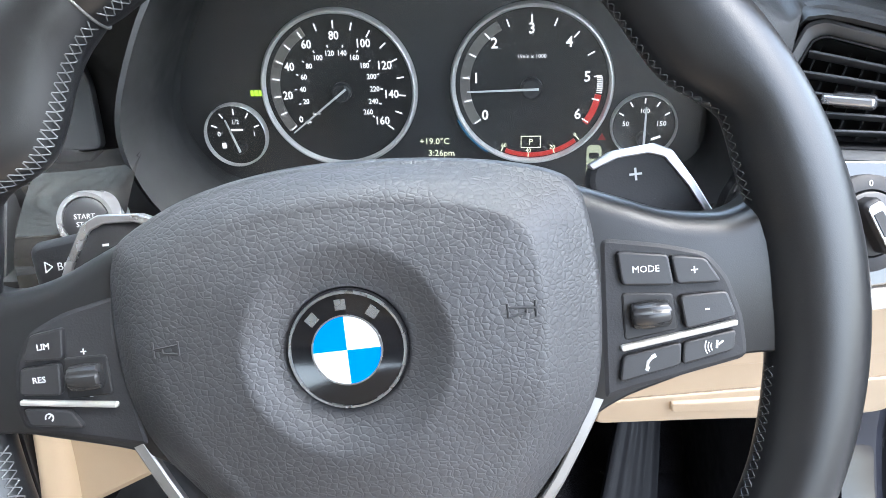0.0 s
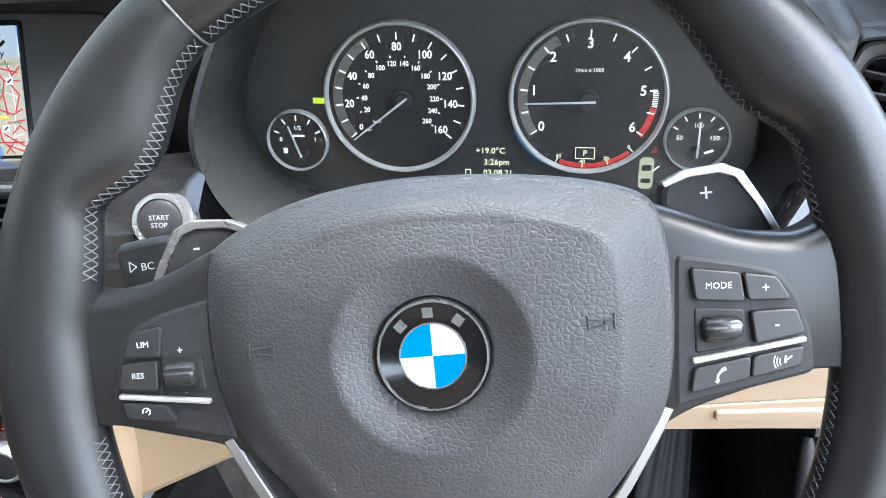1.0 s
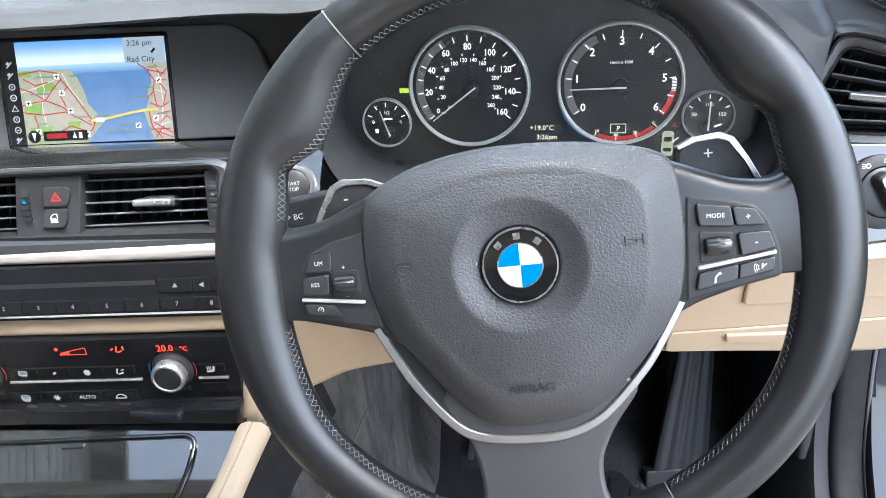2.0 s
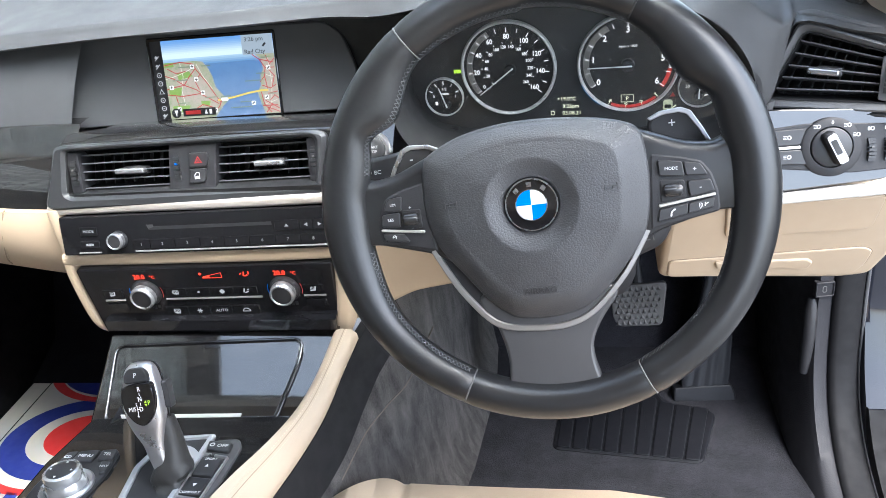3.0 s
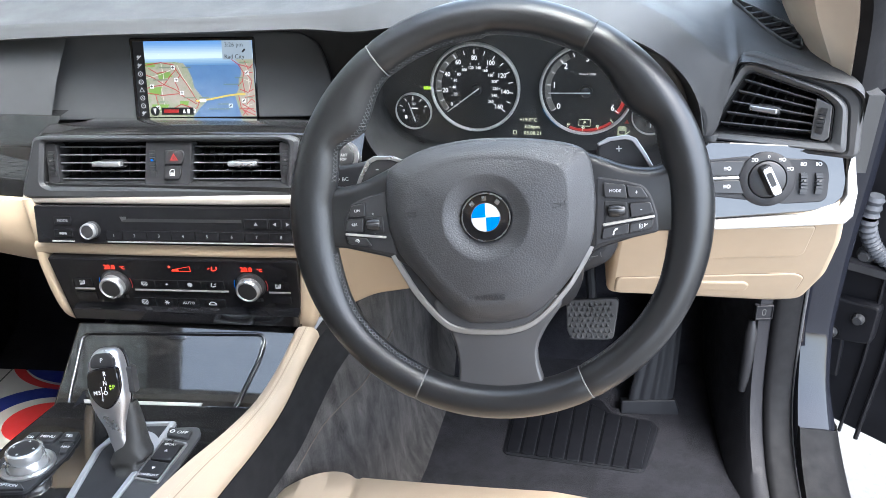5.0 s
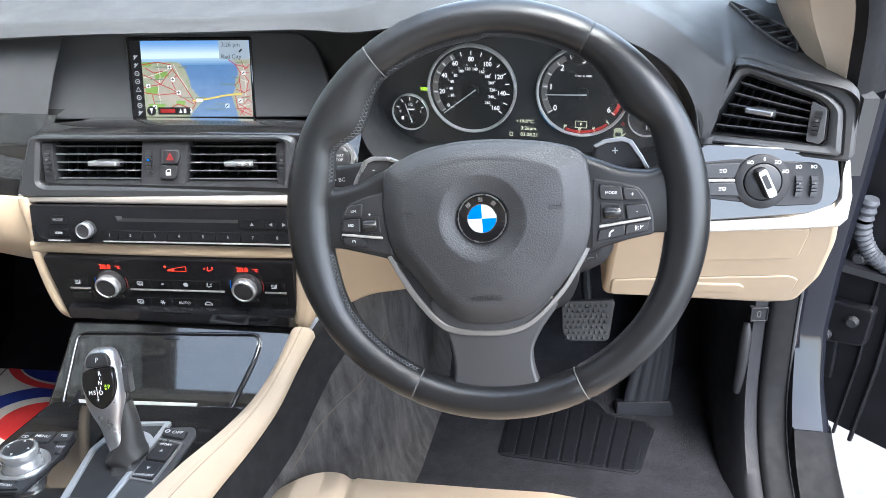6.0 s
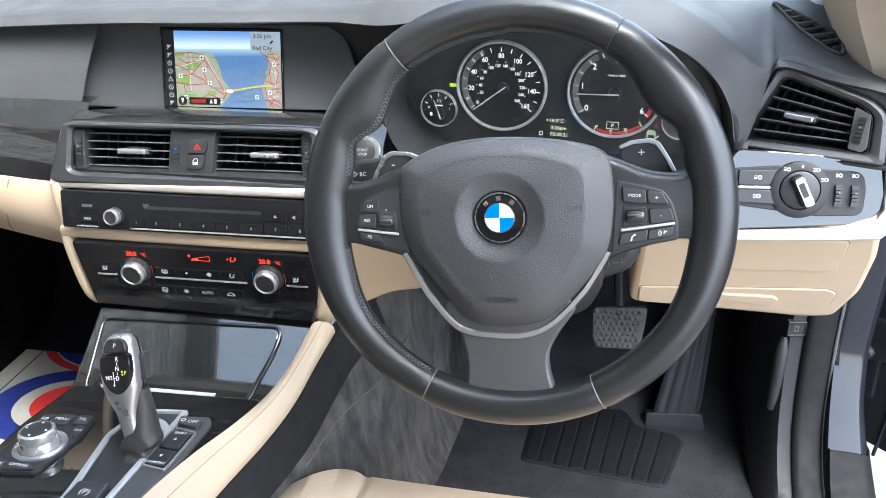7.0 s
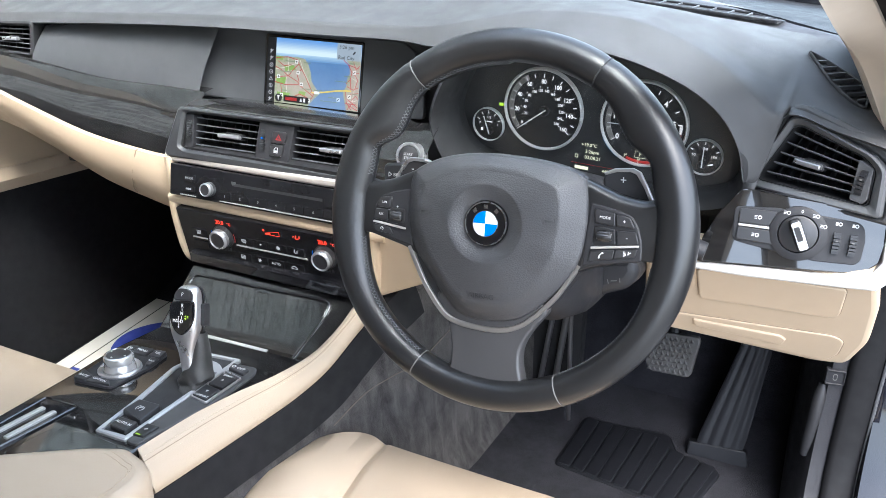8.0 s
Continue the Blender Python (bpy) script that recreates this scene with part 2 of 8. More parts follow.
def part(name, bm, material, parent, label="", angle=35):
    ob = new(name, to_mesh(name, bm, material, True, angle))
    ob.parent = parent
    if label:
        tagged(ob, label)
    return ob


def thing(name, m, label, category, group="", kind=""):
    ob = new(name)
    ob.empty_display_size = 0.02
    ob.matrix_world = m
    return tagged(ob, label, category, group, kind)


def solo(name, bm, material, m, label, category, group="", kind="", angle=35):
    ob = new(name, to_mesh(name, bm, material, True, angle))
    ob.matrix_world = m
    return tagged(ob, label, category, group, kind)


def B():
    return bmesh.new()


def rr(w, h, r, cx=0.0, cy=0.0, n=4):
    """Rounded rectangle outline, counter-clockwise."""
    out = []
    for sx, sy, a0 in ((1, 1, 0), (-1, 1, 90), (-1, -1, 180), (1, -1, 270)):
        for i in range(n + 1):
            a = radians(a0 + 90 * i / n)
            out.append((cx + sx * (w / 2 - r) + r * math.cos(a), cy + sy * (h / 2 - r) + r * math.sin(a)))
    return out


def area2(p):
    return sum(p[i][0] * p[(i + 1) % len(p)][1] - p[(i + 1) % len(p)][0] * p[i][1] for i in range(len(p)))


def fillet(pts, r, n=4):
    """Polygon with its corners rounded; counter-clockwise."""
    if area2(pts) < 0:
        pts = pts[::-1]
    rs = r if isinstance(r, (list, tuple)) else [r] * len(pts)
    out = []
    for i, p in enumerate(pts):
        a, b, c = Vector(pts[i - 1]), Vector(p), Vector(pts[(i + 1) % len(pts)])
        d1, d2 = a - b, c - b
        k = min(rs[i], d1.length * 0.45, d2.length * 0.45)
        s, e = b + d1.normalized() * k, b + d2.normalized() * k
        for j in range(n + 1):
            u = j / n
            q = s * (1 - u) ** 2 + b * 2 * u * (1 - u) + e * u * u
            out.append((q.x, q.y))
    return out


def catmull(pts, n=6, closed=True):
    """A smooth curve through a few points of any dimension."""
    P = [Vector(p) for p in pts]
    out, N = [], len(P)
    for i in range(N if closed else N - 1):
        p0, p1 = P[i - 1] if (closed or i) else P[0] * 2 - P[1], P[i]
        p2 = P[(i + 1) % N]
        p3 = P[(i + 2) % N] if (closed or i + 2 < N) else p2 * 2 - p1
        for j in range(n):
            u = j / n
            out.append(0.5 * (2 * p1 + (p2 - p0) * u + (2 * p0 - 5 * p1 + 4 * p2 - p3) * u * u + (3 * p1 - p0 - 3 * p2 + p3) * u ** 3))
    if not closed:
        out.append(P[-1])
    return [tuple(q) for q in out]


def inset(pts, d):
    """The outline drawn in by d (counter-clockwise outline)."""
    out, n = [], len(pts)
    for i in range(n):
        a, b, c = Vector(pts[i - 1][:2]), Vector(pts[i][:2]), Vector(pts[(i + 1) % n][:2])
        e1, e2 = (b - a), (c - b)
        if e1.length < 1e-9 or e2.length < 1e-9:
            nrm = Vector((-(c - a).y, (c - a).x)).normalized()
            out.append(tuple(b + nrm * d))
            continue
        e1.normalize(), e2.normalize()
        n1, n2 = Vector((-e1.y, e1.x)), Vector((-e2.y, e2.x))
        k = n1 + n2
        k = k / max(0.35, k.dot(k) / 2)
        out.append(tuple(b + k * d))
    for _ in range(4):
        for i in range(n):
            j = (i + 1) % n
            e0 = (pts[j][0] - pts[i][0], pts[j][1] - pts[i][1])
            e1 = (out[j][0] - out[i][0], out[j][1] - out[i][1])
            if e0[0] * e1[0] + e0[1] * e1[1] < 0:
                mid = ((out[i][0] + out[j][0]) / 2, (out[i][1] + out[j][1]) / 2)
                out[i] = out[j] = mid
    return out


def slab(bm, pts, z0, z1, bev=0.0, seg=2, dish=0.0):
    """A plate between z0 and z1 with a rounded front edge."""
    if area2(pts) < 0:
        pts = pts[::-1]
    rings = [(pts, z0)]
    if bev > 0:
        for i in range(seg + 1):
            a = math.pi / 2 * i / seg
            rings.append((inset(pts, bev * (1 - math.cos(a))), z1 - bev + bev * math.sin(a)))
    else:
        rings.append((pts, z1))
    loops = [[bm.verts.new((p[0], p[1], z)) for p in ring] for ring, z in rings]
    n = len(pts)
    for a, b in zip(loops, loops[1:]):
        for i in range(n):
            bm.faces.new((a[i], a[(i + 1) % n], b[(i + 1) % n], b[i]))
    top = bm.faces.new(loops[-1])
    for e in top.edges:
        e.smooth = False
    bm.faces.new(loops[0][::-1])
    return bm


def ring_slab(bm, outer, inner, z0, z1, bev=0.0):
    """A flat frame between two outlines of equal count."""
    if area2(outer) < 0:
        outer = outer[::-1]
    if area2(inner) < 0:
        inner = inner[::-1]
    o1, i1 = (inset(outer, bev), inset(inner, -bev)) if bev else (outer, inner)
    L = [[bm.verts.new((p[0], p[1], z)) for p in r] for r, z in ((outer, z0), (outer, z1 - bev), (o1, z1), (i1, z1), (inner, z1 - bev), (inner, z0))]
    n = len(outer)
    for a, b in zip(L, L[1:] + L[:1]):
        for i in range(n):
            bm.faces.new((a[i], a[(i + 1) % n], b[(i + 1) % n], b[i]))
    return bm


def lathe(bm, prof, seg=40, cx=0.0, cy=0.0):
    """Turns a profile of (radius, height) round the local z axis."""
    rows = []
    for r, z in prof:
        if r < 1e-7:
            rows.append([bm.verts.new((cx, cy, z))])
        else:
            rows.append([bm.verts.new((cx + r * math.cos(2 * math.pi * i / seg), cy + r * math.sin(2 * math.pi * i / seg), z)) for i in range(seg)])
    for a, b in zip(rows, rows[1:]):
        for i in range(seg):
            j = (i + 1) % seg
            if len(a) == 1 and len(b) > 1:
                bm.faces.new((a[0], b[j], b[i]))
            elif len(b) == 1 and len(a) > 1:
                bm.faces.new((a[i], a[j], b[0]))
            elif len(a) > 1:
                bm.faces.new((a[i], a[j], b[j], b[i]))
    return bm


def loft(bm, rows, closed=False, caps=False):
    """Skins rows of points of equal count."""
    V = [[bm.verts.new(p) for p in r] for r in rows]
    n = len(rows[0])
    for a, b in zip(V, V[1:]):
        for i in range(n if closed else n - 1):
            j = (i + 1) % n
            try:
                bm.faces.new((a[i], a[j], b[j], b[i]))
            except ValueError:
                pass
    if caps:
        bm.faces.new(V[0])
        bm.faces.new(V[-1][::-1])
    return bm


def thick_loft(bm, rows, t=0.004):
    """A skinned sheet with thickness t behind it."""
    loft(bm, rows)
    bmesh.ops.recalc_face_normals(bm, faces=bm.faces)
    bmesh.ops.solidify(bm, geom=bm.faces[:], thickness=t)
    return bm


def tube(bm, path, r, seg=10, closed=False, flat=1.0, up=(0, 0, 1)):
    """A round or flattened rod along a path; r is a number or a list."""
    P = [Vector(p) for p in path]
    n = len(P)
    rows = []
    for i, p in enumerate(P):
        a = P[i - 1] if (closed or i) else p
        b = P[(i + 1) % n] if (closed or i < n - 1) else p
        d = (b - a).normalized()
        s = d.cross(Vector(up))
        s = s.normalized() if s.length > 1e-6 else d.orthogonal().normalized()
        q = s.cross(d).normalized()
        rad = r[i] if isinstance(r, (list, tuple)) else r
        rows.append([tuple(p + s * rad * math.cos(2 * math.pi * k / seg) + q * rad * flat * math.sin(2 * math.pi * k / seg)) for k in range(seg)])
    if closed:
        rows.append(rows[0])
    loft(bm, rows, closed=True, caps=not closed)
    return bm


def box(bm, x0, x1, y0, y1, z0, z1, bev=0.0):
    return slab(bm, [(x0, y0), (x1, y0), (x1, y1), (x0, y1)], z0, z1, bev)


def obox(bm, c, sx, sy, ang, z0, z1):
    """A small bar turned by ang degrees in the plane."""
    a = radians(ang)
    u, v = Vector((math.cos(a), math.sin(a))), Vector((-math.sin(a), math.cos(a)))
    c = Vector(c)
    return slab(bm, [tuple(c + u * i * sx / 2 + v * j * sy / 2) for i, j in ((-1, -1), (1, -1), (1, 1), (-1, 1))], z0, z1)


def words(bm, body, size, x, y, z, ang=0.0, align="CENTER", narrow=1.0, deep=0.00012, bold=0.0):
    """Lettering in the built-in font, added to bm in its plane."""
    cu = bpy.data.curves.new("lettering", "FONT")
    cu.body, cu.size, cu.extrude, cu.align_x, cu.align_y = body, 1.0, deep / size, align, "CENTER"
    cu.resolution_u = 2
    cu.offset = bold
    ob = bpy.data.objects.new("lettering", cu)
    me = bpy.data.meshes.new_from_object(ob)
    me.transform(pose(x, y, z, 0, 0, ang) @ Matrix.Diagonal((size * narrow, size, size, 1)))
    bm.from_mesh(me)
    bpy.data.objects.remove(ob)
    bpy.data.curves.remove(cu)
    bpy.data.meshes.remove(me)
    return bm


def arc(cx, cy, r, a0, a1, n=24):
    return [(cx + r * math.cos(radians(a0 + (a1 - a0) * i / n)), cy + r * math.sin(radians(a0 + (a1 - a0) * i / n))) for i in range(n + 1)]


def band(bm, cx, cy, r0, r1, a0, a1, z0, z1, n=24):
    """A flat arc between two radii."""
    return slab(bm, arc(cx, cy, r1, a0, a1, n) + arc(cx, cy, r0, a1, a0, n), z0, z1)


# ---------------------------------------------------------------- frames of the main panels
TILT, TURNED = radians(22.8), radians(4.5)
_n = Vector((0, -math.cos(TILT), math.sin(TILT)))
_u0 = Vector((1, 0, 0))
_v0 = _n.cross(_u0)
WHEEL = frame_at((-0.0334, 0.2587, 0.8363), _u0 * math.cos(TURNED) + _v0 * math.sin(TURNED), _v0)
NAV = frame_at((-0.4285, 0.535, 0.867), (0.152, 0.0105, -0.003), (0.004, 0.0295, 0.0895))
VENT = frame_at((-0.428, 0.432, 0.803), (1, 0.03, 0), (0, 0.34, 0.94))
RADIO = frame_at((-0.425, 0.398, 0.735), (1, 0.02, 0), (0, 0.3, 0.95))
CLIMATE = frame_at((-0.425, 0.391, 0.648), (1, 0.02, 0), (0, 0, 1))
LID = frame_at((-0.4425, 0.325, 0.572), (1, 0.03, 0), (0, 0.5, 0.29))
TOP = frame_at((-0.425, 0.15, 0.578), (1, 0, 0), (0, 0.19, -0.033))
CLUSTER = frame_at((-0.013, 0.515, 0.855), (1, -0.09, 0), (0, 0.03, 1))
SIDEVENT = frame_at((0.235, 0.458, 0.862), (0.094, -0.045, 0), (0.01, 0.02, 0.09))
LIGHTS = frame_at((0.237, 0.418, 0.803), (1, 0.05, 0), (0, 0.40, 1))
KNEE = frame_at((0.2, 0.4167, 0.72), (1, 0.05, 0), (0, -0.45, 1))
FLOOR = frame_at((0.05, 0.65, 0.183), (1, 0, 0), (0, 1, -0.12))
I4 = Matrix.Identity(4)
CX = -0.405  # the car's middle


# ---------------------------------------------------------------- ground and shell
def paving():
    m, t, b = nodes_of("concrete_paving")
    v = coords(t)
    br = t.nodes.new("ShaderNodeTexBrick")
    br.inputs["Scale"].default_value = 1.0
    br.inputs["Brick Width"].default_value = 0.60
    br.inputs["Row Height"].default_value = 0.60
    br.inputs["Mortar Size"].default_value = 0.006
    br.inputs["Color1"].default_value = (0.19, 0.187, 0.18, 1)
    br.inputs["Color2"].default_value = (0.165, 0.163, 0.158, 1)
    br.inputs["Mortar"].default_value = (0.13, 0.125, 0.12, 1)
    t.links.new(v, br.inputs["Vector"])
    n = tex(t, "ShaderNodeTexNoise", 60.0, v, Detail=6.0, Roughness=0.7)
    mx = t.nodes.new("ShaderNodeMixRGB")
    mx.blend_type = "MULTIPLY"
    mx.inputs["Fac"].default_value = 0.5
    t.links.new(br.outputs["Color"], mx.inputs["Color1"])
    t.links.new(n.outputs["Fac"], mx.inputs["Color2"])
    t.links.new(mx.outputs["Color"], b.inputs["Base Color"])
    b.inputs["Roughness"].default_value = 0.9
    bump(t, b, n.outputs["Fac"], 0.4, 0.004)
    return m


def clear_cover():
    """Thin clear plastic with an anti-glare finish: a faint blurred sheen."""
    m, t, b = nodes_of("clear_cover")
    out = next(n for n in t.nodes if n.type == "OUTPUT_MATERIAL")
    sheen = t.nodes.new("ShaderNodeBsdfGlossy")
    sheen.inputs["Roughness"].default_value = 0.36
    clear = t.nodes.new("ShaderNodeBsdfTransparent")
    clear.inputs["Color"].default_value = (0.97, 0.98, 0.98, 1)
    mx = t.nodes.new("ShaderNodeMixShader")
    mx.inputs[0].default_value = 0.042
    t.links.new(clear.outputs[0], mx.inputs[1])
    t.links.new(sheen.outputs[0], mx.inputs[2])
    t.links.new(mx.outputs[0], out.inputs["Surface"])
    t.nodes.remove(b)
    return m


M_LENS = clear_cover()
M_GROUND = paving()
bm = B()
box(bm, -60, 60, -60, 60, -0.32, -0.12)
solo("ground", bm, M_GROUND, I4, "pale concrete block paving beside the car", "ground", kind="structure")


def brickwork():
    m, t, b = nodes_of("grey_green_brick")
    g = t.nodes.new("ShaderNodeNewGeometry")
    n = tex(t, "ShaderNodeTexNoise", 45.0, coords(t), Detail=5.0, Roughness=0.7)
    mx = t.nodes.new("ShaderNodeMixRGB")
    mx.blend_type = "MULTIPLY"
    mx.inputs["Fac"].default_value = 0.6
    t.links.new(ramp(t, g.outputs["Random Per Island"], [(0.0, (0.17, 0.185, 0.175)), (0.5, (0.30, 0.32, 0.30)), (1.0, (0.46, 0.47, 0.44))]), mx.inputs["Color1"])
    t.links.new(n.outputs["Fac"], mx.inputs["Color2"])
    t.links.new(mx.outputs["Color"], b.inputs["Base Color"])
    b.inputs["Roughness"].default_value = 0.9
    bump(t, b, n.outputs["Fac"], 0.5, 0.004)
    return m


# two-storey building along the passenger side: mortar wall, laid bricks and eaves
EAVES = 4.9
house = thing("building", pose(-2.6, 0, -0.12), "grey-green brick building standing close along the passenger side", "building", kind="structure")
bm = B()
box(bm, -0.30, 0.0, -9, 9, 0.0, EAVES + 0.12)
part("wall", bm, plain("dark_mortar", (0.06, 0.06, 0.058), 0.95, relief=0.4, depth=0.003), house)
rng = random.Random(5)
verts, faces = [], []
for r in range(int(EAVES / 0.076)):
    y = -3.2 - (0.115 if r % 2 else 0.0)
    while y < 3.2:
        p = 0.008 + rng.random() * 0.006
        y0, y1, z0, z1 = y, y + 0.216, 0.076 * r, 0.076 * r + 0.066
        k = len(verts)
        verts += [(0, y0, z0), (0, y1, z0), (0, y1, z1), (0, y0, z1), (p, y0 + 0.003, z0 + 0.003), (p, y1 - 0.003, z0 + 0.003), (p, y1 - 0.003, z1 - 0.003), (p, y0 + 0.003, z1 - 0.003)]
        faces += [(k + 4, k + 5, k + 6, k + 7), (k, k + 1, k + 5, k + 4), (k + 1, k + 2, k + 6, k + 5), (k + 2, k + 3, k + 7, k + 6), (k + 3, k, k + 4, k + 7)]
        y += 0.227
me = bpy.data.meshes.new("bricks")
me.from_pydata(verts, [], faces)
me.materials.append(brickwork())
bricks = new("bricks", me)
bricks.parent = house
tagged(bricks, "weathered grey-green bricks", kind="stuff")
bm = B()
box(bm, -0.35, 0.16, -9, 9, EAVES, EAVES + 0.10)
part("eaves", bm, M_DARK, house, "dark projecting eaves")
bm = B()
loft(bm, [[(0.20, y, EAVES + 0.10), (-3.0, y, EAVES + 1.3), (-3.0, y, EAVES + 1.2), (0.20, y, EAVES + 0.06)] for y in (-9, 9)], closed=True, caps=True)
part("roof", bm, plain("slate", (0.07, 0.075, 0.085), 0.7, relief=0.4, depth=0.004), house, "grey slate roof")

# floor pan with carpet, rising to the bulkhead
# passenger side takes the darkened carpet in place of footwell shade
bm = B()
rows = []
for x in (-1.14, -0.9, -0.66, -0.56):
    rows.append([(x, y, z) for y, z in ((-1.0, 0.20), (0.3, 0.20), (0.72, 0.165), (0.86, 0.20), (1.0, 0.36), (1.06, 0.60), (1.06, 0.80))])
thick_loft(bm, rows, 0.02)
solo("passenger_floor", bm, M_CARPET_SHADE, I4, "carpet of the passenger footwell, coloured darker for its shade", "carpet", kind="structure")
bm = B()
rows = []
for x in (-0.30, -0.12, 0.05, 0.2, 0.36):
    rows.append([(x, y, z) for y, z in ((-1.0, 0.225), (0.3, 0.222), (0.5, 0.201), (0.72, 0.172), (0.84, 0.185), (0.94, 0.30), (1.03, 0.46), (1.06, 0.60), (1.06, 0.80))])
thick_loft(bm, rows, 0.02)
solo("driver_floor", bm, M_CARPET, I4, "dark grey carpet of the driver's footwell", "carpet", kind="structure")

# transmission tunnel flanks in brushed velour
bm = B()
rows = []
for y, xt, zt, xb in ((-0.9, -0.345, 0.49, -0.33), (0.0, -0.342, 0.50, -0.325), (0.07, -0.330, 0.50, -0.315), (0.17, -0.311, 0.487, -0.295), (0.24, -0.291, 0.487, -0.268), (0.30, -0.272, 0.50, -0.24), (0.36, -0.252, 0.53, -0.215), (0.42, -0.236, 0.575, -0.20), (0.52, -0.215, 0.64, -0.185), (0.75, -0.19, 0.66, -0.18), (1.03, -0.185, 0.66, -0.18)):
    zb = 0.205 if y < 0.5 else 0.172
    rows.append([(xt - 0.03, y, zt + 0.008), (xt, y, zt), (xt * 0.6 + xb * 0.4, y, zt * 0.6 + zb * 0.4), (xt * 0.2 + xb * 0.8, y, zt * 0.2 + zb * 0.8), (xb + 0.03, y, zb)])
thick_loft(bm, rows, 0.012)
solo("tunnel_trim", bm, M_VELOUR, I4, "brushed charcoal velour covering the transmission tunnel", "carpet", kind="structure")
# passenger flank, its shade painted in with the darkened carpet
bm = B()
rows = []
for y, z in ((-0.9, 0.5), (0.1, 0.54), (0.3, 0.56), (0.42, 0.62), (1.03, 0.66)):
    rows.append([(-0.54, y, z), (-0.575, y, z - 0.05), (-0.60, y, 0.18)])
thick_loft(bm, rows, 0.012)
solo("tunnel_trim", bm, M_CARPET_SHADE, I4, "carpet on the passenger flank of the tunnel, coloured darker for its shade", "carpet", kind="structure")

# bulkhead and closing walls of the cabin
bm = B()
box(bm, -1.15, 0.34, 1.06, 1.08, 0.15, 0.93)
solo("bulkhead", bm, M_CARPET_SHADE, I4, "insulated bulkhead behind the pedals, in the same shade-darkened carpet", "bulkhead", kind="structure")
bm = B()
slab(bm, [(-1.18, -1.0), (0.36, -1.0), (0.36, -1.03), (-1.18, -1.03)], 0.1, 0.85)
solo("rear_bench_back", bm, M_BEIGE, I4, "beige leather rear seat back", "seat back", kind="structure")

# rear of the cabin: parcel shelf, rear door panels and the wall round the back window
bm = B()
box(bm, -1.16, 0.34, -1.9, -1.03, 0.80, 0.84)
solo("parcel_shelf", bm, M_PLASTIC, I4, "black fabric parcel shelf behind the rear seat", "shelf", kind="structure")
for x0 in (-1.19, 0.36):
    bm = B()
    box(bm, x0, x0 + 0.03, -1.9, -0.70, 0.12, 0.92, 0.005)
    solo("rear_door", bm, M_PLASTIC, I4, "closed rear door with black inner panel", "car door", kind="structure")
bm = B()
ring_slab(bm, [(-1.16, 0.80), (0.34, 0.80), (0.28, 1.32), (-1.10, 1.32)], [(-0.85, 0.95), (0.03, 0.95), (-0.02, 1.18), (-0.80, 1.18)], 0.0, 0.03)
bm.transform(frame_at((0, -1.88, 0), (1, 0, 0), (0, 0, 1)))
solo("rear_wall", bm, M_PLASTIC, I4, "black trim round the rear window", "rear wall", kind="structure")

# roof with lining, pillars and the windscreen
bm = B()
rows = []
for x, dz in ((-1.06, -0.10), (-0.95, -0.02), (-0.7, 0.01), (CX, 0.02), (-0.1, 0.01), (0.15, -0.02), (0.26, -0.10)):
    rows.append([(x, y, 1.33 + dz - (0.05 if y < -1.0 else 0.035 if y > 0.1 else 0)) for y in (-1.9, -1.1, -0.6, -0.2, 0.06, 0.13)])
thick_loft(bm, rows, 0.035)
solo("roof", bm, M_HEADLINER, I4, "pale fabric roof lining above the seats", "roof", kind="structure")


def screen_glass():
    m, t, b = nodes_of("windscreen_glass")
    b.inputs["Base Color"].default_value = (0.84, 0.90, 0.90, 1)
    b.inputs["Roughness"].default_value = 0.0
    b.inputs["Transmission Weight"].default_value = 1.0
    b.inputs["IOR"].default_value = 1.05
    return m


M_GLASS = screen_glass()
bm = B()
rows = []
for k in range(9):
    x = -1.10 + (0.29 + 1.10) * k / 8
    s = ((x - CX) / 0.70) ** 2
    rows.append([(x * 0.93 + CX * 0.07, 0.06 - 0.02 * s, 1.345 - 0.10 * s), (x, 0.46 - 0.10 * s, 1.18 - 0.05 * s), (x, 0.98 - 0.36 * s, 0.945)])
thick_loft(bm, rows, 0.005)
glass = solo("windscreen", bm, M_GLASS, I4, "clear laminated windscreen above the dashboard", "windscreen", kind="structure")
glass.visible_shadow = False
# black cowl strip where the glass meets the dashboard
bm = B()
rows = []
for x, y in ((-1.16, 0.62), (-1.02, 0.70), (-0.76, 0.83), (-0.56, 0.87), (-0.38, 0.87), (-0.20, 0.83), (-0.05, 0.765), (0.02, 0.73), (0.09, 0.705), (0.15, 0.68), (0.205, 0.65), (0.25, 0.628), (0.29, 0.60)):
    rows.append([(x, y - 0.012, 0.915), (x, y + 0.004, 0.932), (x, y + 0.05, 0.934), (x, y + 0.12, 0.936), (x, y + 0.5, 0.88)])
thick_loft(bm, rows, 0.01)
solo("cowl_panel", bm, M_PLASTIC, I4, "black plastic cowl at the foot of the windscreen", "cowl", kind="structure")


wv = thing("windscreen_vent", pose(0.035, 0.785, 0.937, 0, 0, -19), "black slotted air outlet at the foot of the windscreen", "air vent")
bm = B()
ring_slab(bm, rr(0.30, 0.030, 0.004), rr(0.29, 0.020, 0.003), 0.0, 0.004, 0.001)
part("frame", bm, M_PLASTIC, wv)
# near-black sheet painted as the shade down the slots
bm = B()
slab(bm, rr(0.288, 0.018, 0.003), 0.0, 0.0012)
part("duct_back", bm, M_DARK, wv)
for k in range(11):
    bm = B()
    obox(bm, (-0.13 + 0.026 * k, 0.0), 0.0022, 0.020, 0, 0.0008, 0.0035)
    part("slat", bm, M_SLAT, wv)


